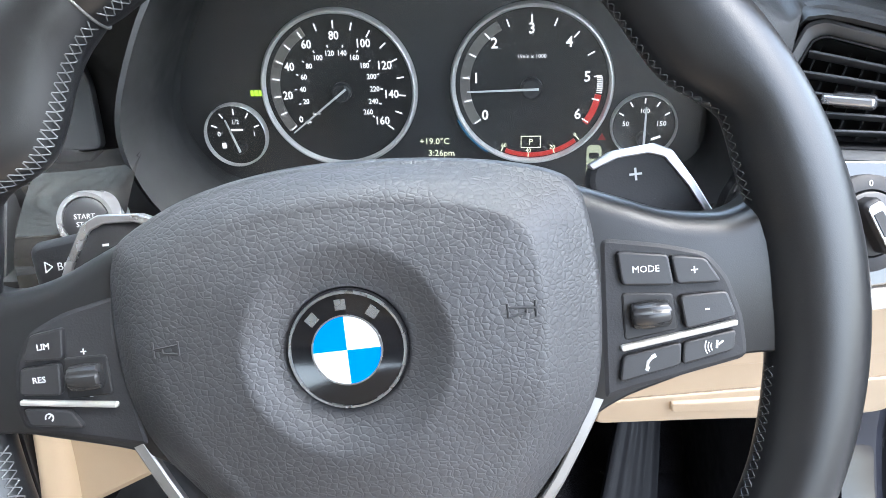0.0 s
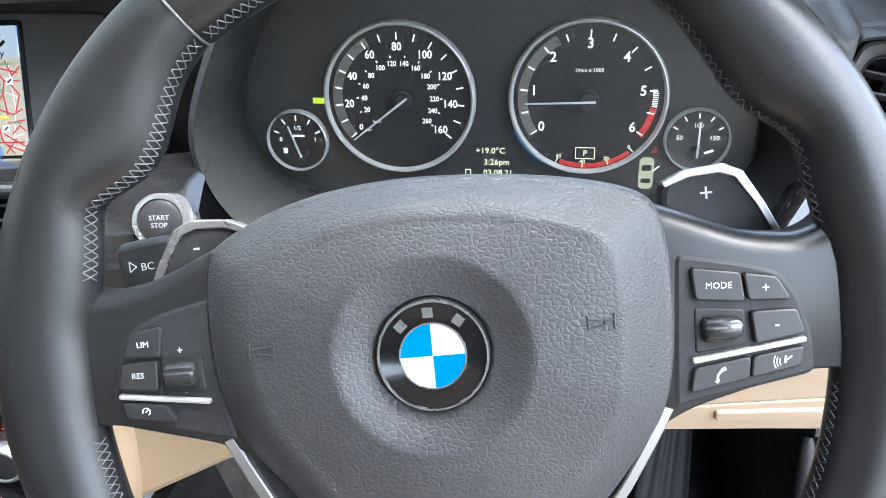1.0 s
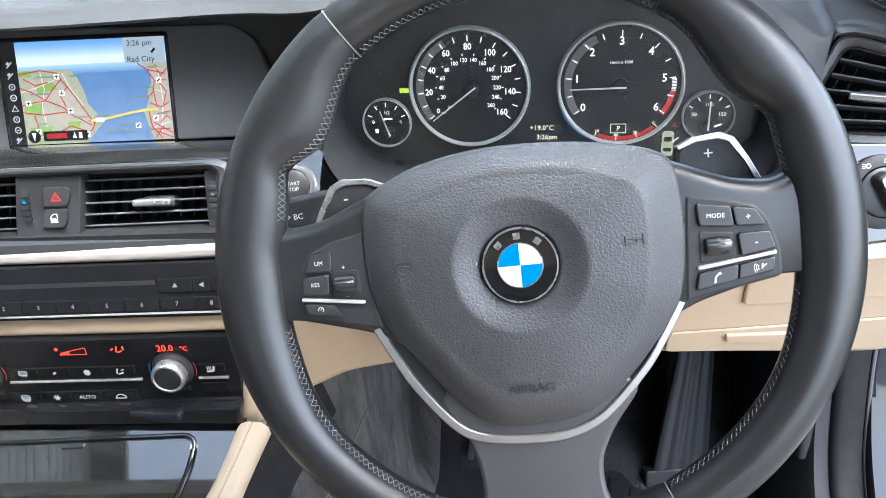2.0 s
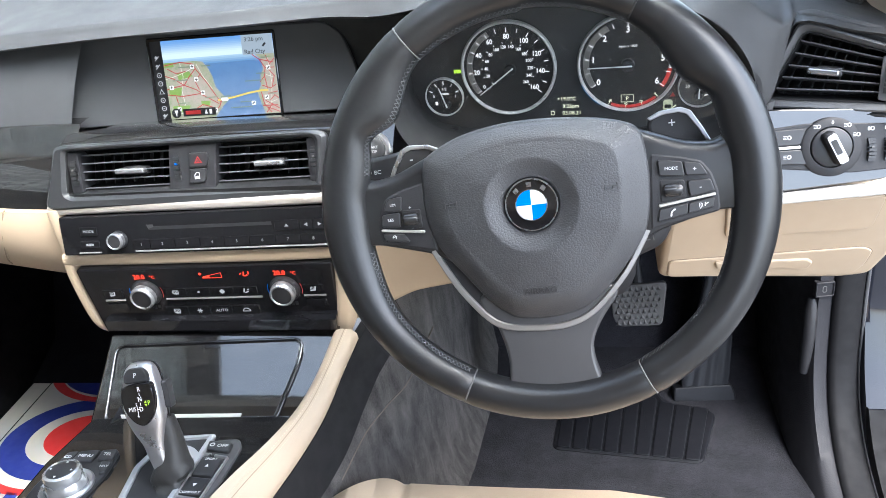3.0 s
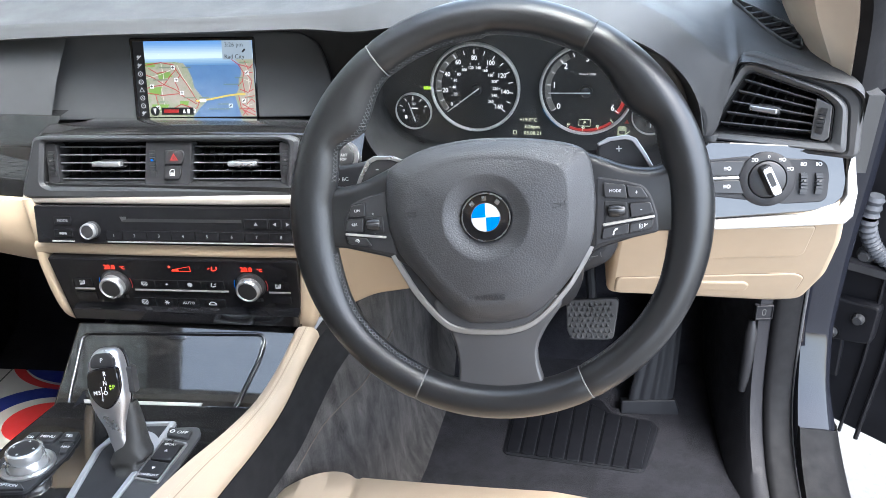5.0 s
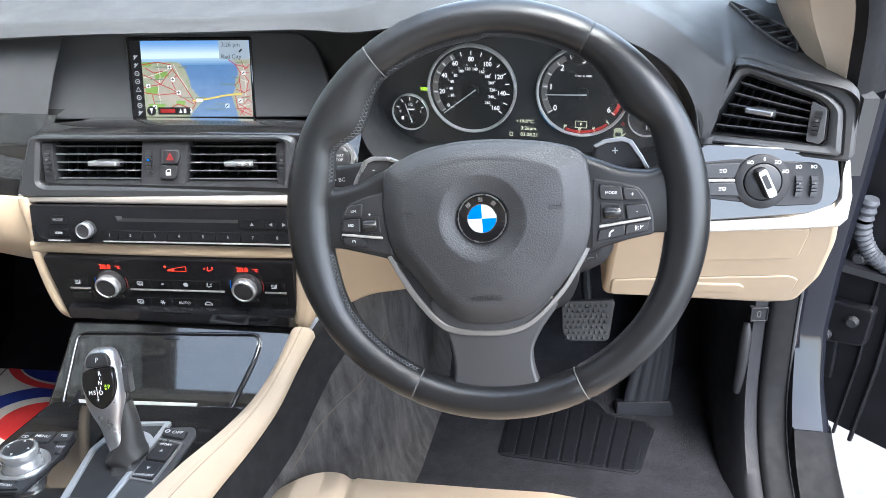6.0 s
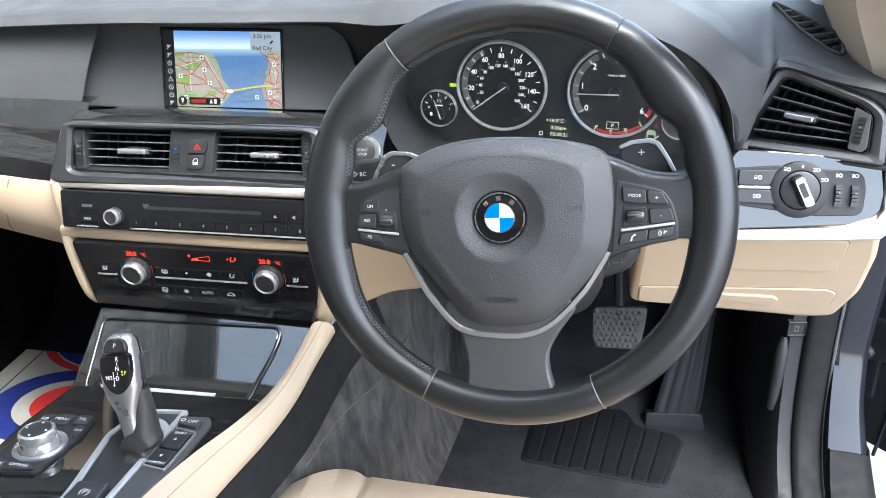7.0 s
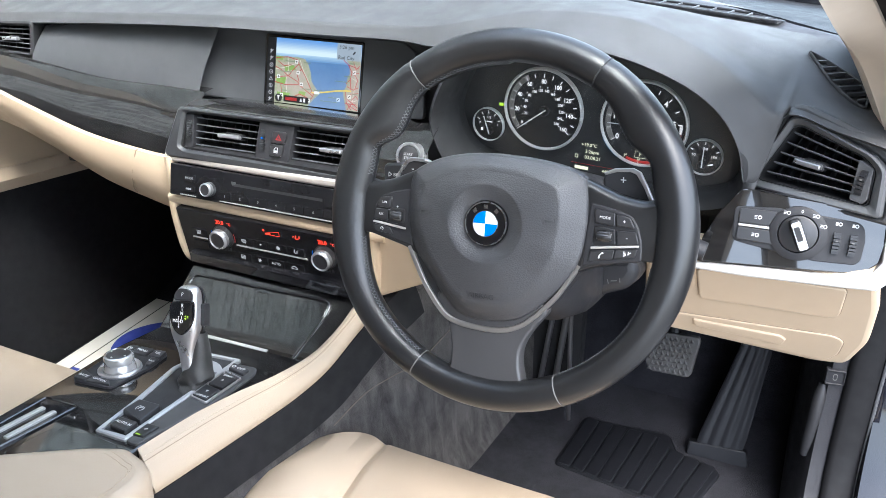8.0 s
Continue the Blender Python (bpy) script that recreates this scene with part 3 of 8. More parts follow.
def pillar(name, pts, w, d, material, label):
    bm = B()
    rows = []
    P = catmull(pts, 6, closed=False)
    for p in P:
        p = Vector(p)
        rows.append([tuple(p + Vector(o)) for o in ((-w, -d, 0), (-w * 0.6, -d * 1.5, 0), (w * 0.6, -d * 1.5, 0), (w, -d, 0), (w, d, 0), (-w, d, 0))])
    loft(bm, rows, closed=True, caps=True)
    return solo(name, bm, material, I4, label, "pillar", kind="structure")


# driver's pillar: screen-side edge, cabin edge and door edge from dashboard to roof
P_SCREEN = [(0.300, 0.56, 0.88), (0.257, 0.553, 0.952), (0.228, 0.49, 1.01), (0.193, 0.38, 1.10), (0.16, 0.20, 1.22), (0.14, 0.0, 1.33)]
P_CABIN = [(0.308, 0.470, 0.88), (0.264, 0.450, 0.966), (0.227, 0.350, 1.03), (0.190, 0.240, 1.11), (0.155, 0.09, 1.23), (0.13, -0.06, 1.32)]
P_DOOR = [(0.310, 0.445, 0.88), (0.297, 0.425, 0.965), (0.262, 0.365, 1.035), (0.222, 0.262, 1.11), (0.185, 0.11, 1.23), (0.17, -0.04, 1.32)]
cs, cc, cd_ = [[Vector(p) for p in catmull(q, 6, closed=False)] for q in (P_SCREEN, P_CABIN, P_DOOR)]
bm = B()
loft(bm, [[s, s.lerp(c, 0.5) + Vector((-0.004, 0, 0)), c.lerp(s, 0.06), c + Vector((0, -0.002, 0)), c.lerp(d, 0.1), d.lerp(c, 0.1), d, d + Vector((0.012, 0.03, 0))] for s, c, d in zip(cs, cc, cd_)])
solo("a_pillar", bm, M_HEADLINER, I4, "beige fabric trim of the windscreen pillar", "pillar", kind="structure", angle=50)
bm = B()
loft(bm, [[d + Vector((0.002, 0.004, 0)), d + Vector((0.010, -0.006, 0)), d + Vector((0.022, 0.0, 0)), d + Vector((0.034, 0.012, 0)), d + Vector((0.045, 0.03, -0.005)), d + Vector((0.10, 0.10, -0.02)), d + Vector((0.16, 0.24, -0.05)), s + Vector((0.02, 0.1, 0))] for s, d in zip(cs, cd_)])
solo("a_pillar", bm, M_SEAL, I4, "black sealed outer side of the windscreen pillar", "pillar", kind="structure", angle=50)
pillar("a_pillar", [(-1.16, 0.62, 0.86), (-1.135, 0.53, 0.96), (-1.09, 0.33, 1.12), (-1.04, 0.08, 1.27), (-1.01, -0.08, 1.33)], 0.03, 0.03, M_HEADLINER, "beige fabric trim of the far windscreen pillar")
pillar("b_pillar", [(-1.14, -0.55, 0.2), (-1.14, -0.52, 0.9), (-1.03, -0.5, 1.33)], 0.03, 0.06, M_HEADLINER, "beige trim of the passenger door pillar")
pillar("b_pillar", [(0.36, -0.65, 0.2), (0.36, -0.62, 0.9), (0.25, -0.58, 1.33)], 0.03, 0.05, M_HEADLINER, "beige trim of the driver's door pillar")

# passenger door panel
door = thing("passenger_door", I4, "closed passenger door with beige armrest over black lower panel", "car door")
bm = B()
rows = []
for y in (-0.5, 0.0, 0.5, 0.8, 1.05):
    rows.append([(-1.155, y, 0.95), (-1.15, y, 0.80), (-1.165, y, 0.70), (-1.185, y, 0.60)])
thick_loft(bm, rows, 0.02)
part("upper_panel", bm, M_PLASTIC, door)
bm = B()
rows = []
for y in (-0.5, 0.0, 0.3, 0.47, 0.64, 0.78, 0.95):
    z = 0.60 - 0.18 * (y - 0.47) if y > 0.3 else 0.63
    rows.append([(-1.150, y, 0.80), (-1.143, y, z + 0.10), (-1.134, y, z + 0.036), (-1.140, y, z + 0.032), (-1.122, y, z + 0.028), (-1.115, y, z + 0.016), (-1.125, y, z), (-1.17, y, z - 0.01)])
thick_loft(bm, rows, 0.01)
part("armrest", bm, M_BEIGE, door, "beige leather armrest panel")
# lower panel takes the blacker seal tone to stand in for footwell shade
bm = B()
rows = []
for y in (-0.5, 0.2, 0.7, 1.05):
    rows.append([(-1.18, y, 0.60), (-1.165, y, 0.45), (-1.14, y, 0.30), (-1.12, y, 0.18)])
thick_loft(bm, rows, 0.02)
part("lower_panel", bm, M_SEAL, door)
bm = B()
slab(bm, rr(0.05, 0.02, 0.006), 0, 0.004, 0.001)
bm.transform(pose(-1.138, 0.43, 0.345, 90, 0, 90))
part("amber_reflector", bm, glow("amber_marker", (1.0, 0.30, 0.03), 0.3), door, "glowing amber door marker")


# ---------------------------------------------------------------- dashboard
dash = thing("dashboard", pose(CX, 0.6, 0.7), "black grained soft-touch dashboard with beige lower section", "dashboard")
DI = dash.matrix_world.inverted()


def dpart(name, bm, material, label="", angle=40, parent=None):
    bm.transform(DI)
    return part(name, bm, material, parent or dash, label, angle)


# stations across the car: front edge, crest, middle and windscreen edge of the top pad
TOPPAD = [
    ((-1.16, 0.47, 0.885), (-1.16, 0.49, 0.900), (-1.16, 0.55, 0.920), (-1.16, 0.62, 0.93)),
    ((-1.02, 0.492, 0.908), (-1.02, 0.506, 0.922), (-1.02, 0.60, 0.945), (-1.02, 0.70, 0.945)),
    ((-0.76, 0.50, 0.924), (-0.76, 0.514, 0.938), (-0.76, 0.66, 0.958), (-0.76, 0.83, 0.945)),
    ((-0.56, 0.50, 0.933), (-0.56, 0.514, 0.947), (-0.56, 0.68, 0.966), (-0.56, 0.87, 0.945)),
    ((-0.38, 0.50, 0.936), (-0.38, 0.514, 0.950), (-0.38, 0.69, 0.970), (-0.38, 0.87, 0.945)),
    ((-0.27, 0.50, 0.938), (-0.27, 0.514, 0.953), (-0.27, 0.68, 0.972), (-0.27, 0.86, 0.945)),
    ((-0.205, 0.48, 0.940), (-0.21, 0.505, 0.960), (-0.21, 0.66, 0.976), (-0.20, 0.83, 0.945)),
    ((-0.15, 0.455, 0.952), (-0.15, 0.50, 0.974), (-0.15, 0.64, 0.980), (-0.13, 0.80, 0.945)),
    ((-0.08, 0.442, 0.964), (-0.08, 0.500, 0.987), (-0.08, 0.63, 0.982), (-0.05, 0.765, 0.945)),
    ((-0.01, 0.440, 0.966), (-0.005, 0.500, 0.989), (0.0, 0.61, 0.980), (0.02, 0.73, 0.945)),
    ((0.05, 0.440, 0.955), (0.06, 0.500, 0.978), (0.07, 0.60, 0.973), (0.09, 0.705, 0.945)),
    ((0.105, 0.441, 0.934), (0.12, 0.490, 0.955), (0.13, 0.59, 0.960), (0.15, 0.68, 0.945)),
    ((0.142, 0.443, 0.907), (0.152, 0.476, 0.937), (0.165, 0.58, 0.950), (0.18, 0.662, 0.945)),
    ((0.165, 0.4435, 0.872), (0.175, 0.468, 0.920), (0.184, 0.577, 0.945), (0.20, 0.653, 0.945)),
    ((0.176, 0.447, 0.832), (0.187, 0.464, 0.911), (0.194, 0.573, 0.942), (0.212, 0.648, 0.945)),
    ((0.189, 0.457, 0.835), (0.195, 0.464, 0.907), (0.202, 0.568, 0.939), (0.220, 0.644, 0.944)),
    ((0.197, 0.4615, 0.870), (0.203, 0.467, 0.910), (0.211, 0.561, 0.935), (0.230, 0.639, 0.944)),
    ((0.206, 0.465, 0.908), (0.215, 0.483, 0.911), (0.224, 0.55, 0.928), (0.243, 0.632, 0.943)),
    ((0.255, 0.446, 0.902), (0.262, 0.463, 0.905), (0.272, 0.525, 0.906), (0.288, 0.600, 0.923)),
    ((0.298, 0.426, 0.898), (0.302, 0.441, 0.902), (0.306, 0.49, 0.902), (0.311, 0.56, 0.912)),
    ((0.312, 0.419, 0.892), (0.3155, 0.433, 0.896), (0.318, 0.47, 0.896), (0.321, 0.54, 0.900)),
    ((0.3175, 0.417, 0.882), (0.3215, 0.431, 0.884), (0.324, 0.47, 0.884), (0.327, 0.53, 0.888)),
    ((0.318, 0.417, 0.855), (0.323, 0.432, 0.855), (0.326, 0.47, 0.855), (0.329, 0.53, 0.855)),
    ((0.318, 0.419, 0.800), (0.323, 0.434, 0.800), (0.326, 0.47, 0.800), (0.329, 0.53, 0.800)),
]
cols = [catmull([s[i] for s in TOPPAD], 4, closed=False) for i in range(4)]
rows = []
for a, b_, c, d in zip(*cols):
    under = (a[0], a[1] + 0.022, a[2] - 0.004)
    va, vb, vc, vd = Vector(a), Vector(b_), Vector(c), Vector(d)
    rows.append([under, (a[0], a[1] + 0.004, a[2] - 0.003), a] + catmull([va.lerp(vb, 0.12), va.lerp(vb, 0.5), va.lerp(vb, 0.9), vb.lerp(vc, 0.06), vb.lerp(vc, 0.5), vc, vd], 3, closed=False))
bm = B()
loft(bm, rows)
dpart("top_pad", bm, M_DASH, "black grained top pad with a hood over the dials", 60)

# flank between the dial hood and the side vent
bm = B()
h = catmull([(0.176, 0.447, 0.834), (0.173, 0.449, 0.812), (0.166, 0.452, 0.790)], 5, closed=False)
g = catmull([(0.190, 0.446, 0.837), (0.184, 0.436, 0.815), (0.172, 0.424, 0.786)], 5, closed=False)
loft(bm, [[Vector(a).lerp(Vector(b_), k / 4) - Vector((0, 0.004 * math.sin(math.pi * k / 4), 0)) for k in range(5)] for a, b_ in zip(h, g)])
dpart("hood_flank", bm, M_DASH)

# tunnel of the dial hood
edge = catmull([(-0.198, 0.45, 0.84), (-0.188, 0.447, 0.89), (-0.15, 0.4555, 0.951), (-0.08, 0.4425, 0.963), (-0.01, 0.4405, 0.965), (0.05, 0.4405, 0.954), (0.105, 0.4415, 0.933), (0.142, 0.4435, 0.906), (0.1655, 0.444, 0.872), (0.176, 0.447, 0.83), (0.162, 0.45, 0.80), (0.10, 0.452, 0.783), (0.0, 0.452, 0.776), (-0.10, 0.452, 0.778), (-0.172, 0.452, 0.793)], 6)
mid = [(-0.012 + (x + 0.012) * 0.965, y + 0.03, 0.862 + (z - 0.862) * 0.92) for x, y, z in edge]
back = [(-0.012 + (x + 0.012) * 0.95, 0.530 - 0.09 * (x + 0.012), 0.859 + (z - 0.862) * 0.86) for x, y, z in edge]
bm = B()
lip = [(-0.012 + (x + 0.012) * 1.03, y + 0.006, 0.862 + (z - 0.862) * 1.02) for x, y, z in edge]
loft(bm, [lip + lip[:1], edge + edge[:1], mid + mid[:1], back + back[:1]])
dpart("dial_hood_lining", bm, M_HOOD, "matt black lining of the dial hood", 50)
# passenger face pad
bm = B()
tl = catmull([(-0.577, 0.531, 0.928), (-0.79, 0.524, 0.916), (-0.925, 0.512, 0.905)], 6, closed=False)
bl = catmull([(-0.603, 0.488, 0.837), (-0.79, 0.482, 0.838), (-0.935, 0.476, 0.856)], 6, closed=False)
rows = []
for a, b_ in zip(tl, bl):
    a, b_ = Vector(a), Vector(b_)
    rows.append([a + Vector((0, 0.02, 0))] + [a.lerp(b_, k / 8) + Vector((0, -0.005 * math.sin(math.pi * k / 8), 0)) for k in range(9)] + [b_ + Vector((0, 0.02, -0.002))])
loft(bm, rows, caps=False)
dpart("face_pad", bm, M_SMOOTH, "smooth black padded face before the passenger")

# recessed housing round the display
bm = B()
slab(bm, fillet(mm([(-168, 60), (-212, -50), (176, -46), (172, 2), (158, 42), (138, 56)]), 0.008), -0.012, -0.003, 0.002)
bm.transform(NAV)
dpart("display_housing", bm, M_SMOOTH, "matt black recessed housing round the display")
# dark sheet added for the shade behind the display
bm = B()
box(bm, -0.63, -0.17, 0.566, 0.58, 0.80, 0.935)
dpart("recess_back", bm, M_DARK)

# lacquered trim: passenger sweep and shelf above the middle vents
bm = B()
tt = catmull([(-1.16, 0.455, 0.894), (-1.02, 0.466, 0.871), (-0.93, 0.472, 0.859), (-0.79, 0.479, 0.842), (-0.66, 0.483, 0.840), (-0.59, 0.486, 0.838)], 5, closed=False)
tb = catmull([(-1.16, 0.41, 0.870), (-1.00, 0.422, 0.834), (-0.92, 0.428, 0.806), (-0.80, 0.430, 0.771), (-0.69, 0.430, 0.757), (-0.60, 0.430, 0.752)], 5, closed=False)
rows = []
for a, b_ in zip(tt, tb):
    a, b_ = Vector(a), Vector(b_)
    rows.append([a + Vector((0, 0.02, 0.0))] + [a.lerp(b_, k / 8) + Vector((0, -0.010 * math.sin(math.pi * k / 8), 0.0)) for k in range(9)] + [b_ + Vector((0, 0.02, 0.001))])
loft(bm, rows)
dpart("lacquer_trim", bm, M_WOOD, "high-gloss dark lacquered trim strip")
bm = B()
rows = []
for x, yb, zt, zf in ((-0.598, 0.50, 0.818, 0.828), (-0.55, 0.516, 0.824, 0.832), (-0.42, 0.520, 0.822, 0.834), (-0.30, 0.522, 0.820, 0.834), (-0.262, 0.515, 0.821, 0.833)):
    rows.append([(x, yb, zt), (x, yb - 0.012, zt + 0.005), (x, yb - 0.028, zt + 0.0085), (x, 0.472, zf + 0.0045), (x, 0.458, zf + 0.0015), (x, 0.449, zf - 0.002), (x, 0.447, zf - 0.006), (x, 0.450, zf - 0.02)])
rows.insert(0, [(-0.606, y + 0.003, z - 0.003) for x, y, z in rows[0]])
rows.insert(0, [(-0.612, max(y, 0.486), z - 0.008) for x, y, z in rows[0]])
loft(bm, rows)
dpart("lacquer_shelf", bm, M_WOOD, "high-gloss lacquered shelf under the display")
bm = B()
rows = []
for x, yb, zt, zf in ((-0.262, 0.515, 0.821, 0.833), (-0.24, 0.50, 0.822, 0.834), (-0.215, 0.48, 0.826, 0.836), (-0.195, 0.47, 0.83, 0.838)):
    rows.append([(x, yb, zt), (x, yb - 0.012, zt + 0.012), (x, 0.472, zf + 0.006), (x, 0.455, zf), (x, 0.436, zf - 0.011), (x, 0.420, zf - 0.022), (x, 0.409, zf - 0.036), (x, 0.405, zf - 0.06)])
loft(bm, rows)
dpart("lacquer_end", bm, M_WOOD, "lacquered end piece round the start button")

# beige lower dash before the passenger
bm = B()
tb2 = [(x, y - 0.001, z - 0.001) for x, y, z in tb]
bb = catmull([(-1.17, 0.46, 0.77), (-1.00, 0.46, 0.735), (-0.90, 0.45, 0.712), (-0.80, 0.44, 0.680), (-0.69, 0.43, 0.664), (-0.60, 0.41, 0.664)], 5, closed=False)
rows = []
for a, b_ in zip(tb2, bb):
    a, b_ = Vector(a), Vector(b_)
    rows.append([a + Vector((0, 0.012, 0.001)), a + Vector((0, -0.006, 0)), a.lerp(b_, 0.2) + Vector((0, -0.012, 0)), a.lerp(b_, 0.5) + Vector((0, -0.012, 0)), a.lerp(b_, 0.85) + Vector((0, -0.004, 0)), b_ + Vector((0, 0.006, 0)), b_ + Vector((0, 0.04, 0.004))])
loft(bm, rows)
gb = dpart("glovebox_front", bm, M_BEIGE_PL, "beige grained lower dash with the glovebox")
bm = B()
tube(bm, catmull([(-0.688, 0.4245, 0.7575), (-0.691, 0.4215, 0.7525), (-0.703, 0.4185, 0.722), (-0.7164, 0.4250, 0.6894), (-0.7200, 0.4320, 0.676)], 4, closed=False), 0.0009, 6)
dpart("glovebox_joint", bm, M_JOINT, parent=gb)
# unseen near-black blocks so that gaps in the dash look shaded
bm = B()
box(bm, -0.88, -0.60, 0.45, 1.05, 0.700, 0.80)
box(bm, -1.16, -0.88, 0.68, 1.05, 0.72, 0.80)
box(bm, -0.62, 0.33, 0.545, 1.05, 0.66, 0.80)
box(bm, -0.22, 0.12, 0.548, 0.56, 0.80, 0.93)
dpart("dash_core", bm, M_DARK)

# middle fascia: beige bars framing radio and climate panels
fascia = thing("centre_fascia", pose(-0.425, 0.40, 0.68), "beige surround of the radio and climate panels", "fascia")
FI = fascia.matrix_world.inverted()


def fpart(name, bm, material, label=""):
    bm.transform(FI)
    return part(name, bm, material, fascia, label, 40)


def bar(path, w, d, n=8):
    """A cushion-sectioned bar along a path in the fascia's face."""
    bm = B()
    rows = []
    P = [Vector(p) for p in path]
    for i, p in enumerate(P):
        t = (P[min(i + 1, len(P) - 1)] - P[max(i - 1, 0)]).normalized()
        s = t.cross(Vector((0, -1, 0))).normalized()
        ww = w[i] if isinstance(w, list) else w
        rows.append([p + s * ww * (2 * k / n - 1) + Vector((0, -d * (1 - (2 * k / n - 1) ** 4), 0)) for k in range(n + 1)] + [p - s * -ww + Vector((0, 0.02, 0)), p - s * ww + Vector((0, 0.02, 0))])
    loft(bm, rows, closed=True, caps=True)
    return bm


fpart("upper_bar", bar([(-0.615, 0.4085, 0.7632), (-0.5, 0.410, 0.7632), (-0.35, 0.4115, 0.7637), (-0.255, 0.4135, 0.7647)], 0.0064, 0.0032), M_CHAMP, "satin champagne trim bar above the radio")
fpart("middle_bar", bar([(-0.612, 0.399, 0.7025), (-0.5, 0.399, 0.7022), (-0.35, 0.400, 0.7025), (-0.25, 0.402, 0.704)], 0.0095, 0.0080), M_BEIGE_PL)
fpart("cheek", bar(catmull([(-0.611, 0.410, 0.765), (-0.607, 0.404, 0.712), (-0.6085, 0.398, 0.69), (-0.603, 0.394, 0.64), (-0.597, 0.394, 0.612), (-0.588, 0.398, 0.600)], 4, closed=False), 0.0085, 0.008), M_BEIGE_PL)
fpart("cheek", bar(catmull([(-0.262, 0.412, 0.765), (-0.268, 0.404, 0.70), (-0.272, 0.397, 0.65), (-0.277, 0.393, 0.615), (-0.285, 0.394, 0.598)], 4, closed=False), 0.012, 0.008), M_BEIGE_PL)
# added dark block, the shade between the fascia's bars
bm = B()
box(bm, -0.615, -0.26, 0.415, 0.53, 0.60, 0.78)
fpart("fascia_core", bm, M_DARK)

# beige flank panel between fascia and steering column
bm = B()
out = fillet([(-0.275, 0.600), (-0.19, 0.645), (-0.13, 0.657), (-0.10, 0.70), (-0.10, 0.77), (-0.255, 0.77)], 0.012)
slab(bm, [(p[0], p[1]) for p in out], -0.01, 0.012, 0.005)
bm.transform(frame_at((0, 0.412, 0), (1, 0, 0), (0, 0, 1)))
solo("column_side_panel", bm, M_BEIGE_PL, I4, "beige plastic panel beside the steering column", "trim panel")

# driver's side: lacquer panel, pearl strip and beige knee panel
knee = thing("knee_panel", KNEE, "beige plastic knee panel with a coin drawer", "trim panel")
bm = B()
slab(bm, fillet(mm([(-112, 36), (40, 38), (119, 57), (132, 0), (137, -70), (125, -125), (90, -130), (-112, -112)]), 0.012, 5), -0.04, 0.0, 0.008, 3)
part("body", bm, M_BEIGE_PL, knee)
bm = B()
slab(bm, fillet(mm([(-56, 28), (95, 32), (97, -18), (90, -25), (-49, -30)]), 0.008), -0.002, 0.0032, 0.002)
part("access_cover", bm, M_BEIGE_PL, knee)
bm = B()
slab(bm, inset(fillet(mm([(-56, 28), (95, 32), (97, -18), (90, -25), (-49, -30)]), 0.008), -0.0009), -0.003, 0.0005)
part("cover_joint", bm, M_JOINT, knee)
bm = B()
slab(bm, inset(fillet(mm([(-103, -73), (100, -62), (112, -70), (111, -100), (101, -118), (-102, -106)]), 0.007), -0.0010), -0.003, 0.0006)
part("drawer_joint", bm, M_JOINT, knee)
bm = B()
drawer = fillet(mm([(-103, -73), (100, -62), (112, -70), (111, -100), (101, -118), (-102, -106)]), 0.007)
slab(bm, drawer, -0.002, 0.0022, 0.0016)
dr = part("drawer", bm, M_BEIGE_PL, knee)
bm = B()
slab(bm, fillet(mm([(-53, -76), (46, -78), (53, -85), (50, -97), (-50, -89)]), 0.003), 0.001, 0.0050, 0.0018)
part("drawer_grip", bm, M_BEIGE_PL, dr)

lp = thing("light_switch_panel", LIGHTS, "gloss lacquer panel with rotary headlamp switch", "switch panel")
bm = B()
slab(bm, fillet(mm([(-60, 35), (76, 27), (86, 24), (80, -24), (70, -34), (52, -39), (-44, -46), (-97, -50), (-92, -24), (-80, 4), (-68, 22)]), [0.002, 0.004, 0.004, 0.012, 0.01, 0.01, 0.002, 0.002, 0.01, 0.01, 0.01]), -0.03, 0.0, 0.0012)
part("lacquer_panel", bm, M_WOOD, lp)
bm = B()
outer = mm([(87, 25), (93, -20), (90, -44), (82, -52), (50, -54), (-43, -58), (-97, -58)])
innr = mm([(80, 25), (82, -22), (74, -35), (58, -40), (40, -42), (-43, -47), (-97, -51)])
slab(bm, [(x, y) for x, y in outer] + [(x, y) for x, y in innr[::-1]], -0.02, 0.004, 0.002)
part("pearl_strip", bm, M_PEARL, lp, "satin pearl trim strip")
bm = B()
box(bm, 0.14, 0.325, 0.53, 0.62, 0.63, 0.88)
box(bm, 0.325, 0.340, 0.43, 0.62, 0.80, 0.885)
dpart("dash_end", bm, M_DASH)


# ---------------------------------------------------------------- steering wheel
wheel = thing("steering_wheel", WHEEL, "black leather three-spoke steering wheel with cross-stitched rim", "steering wheel")
RIM_R = 0.1735


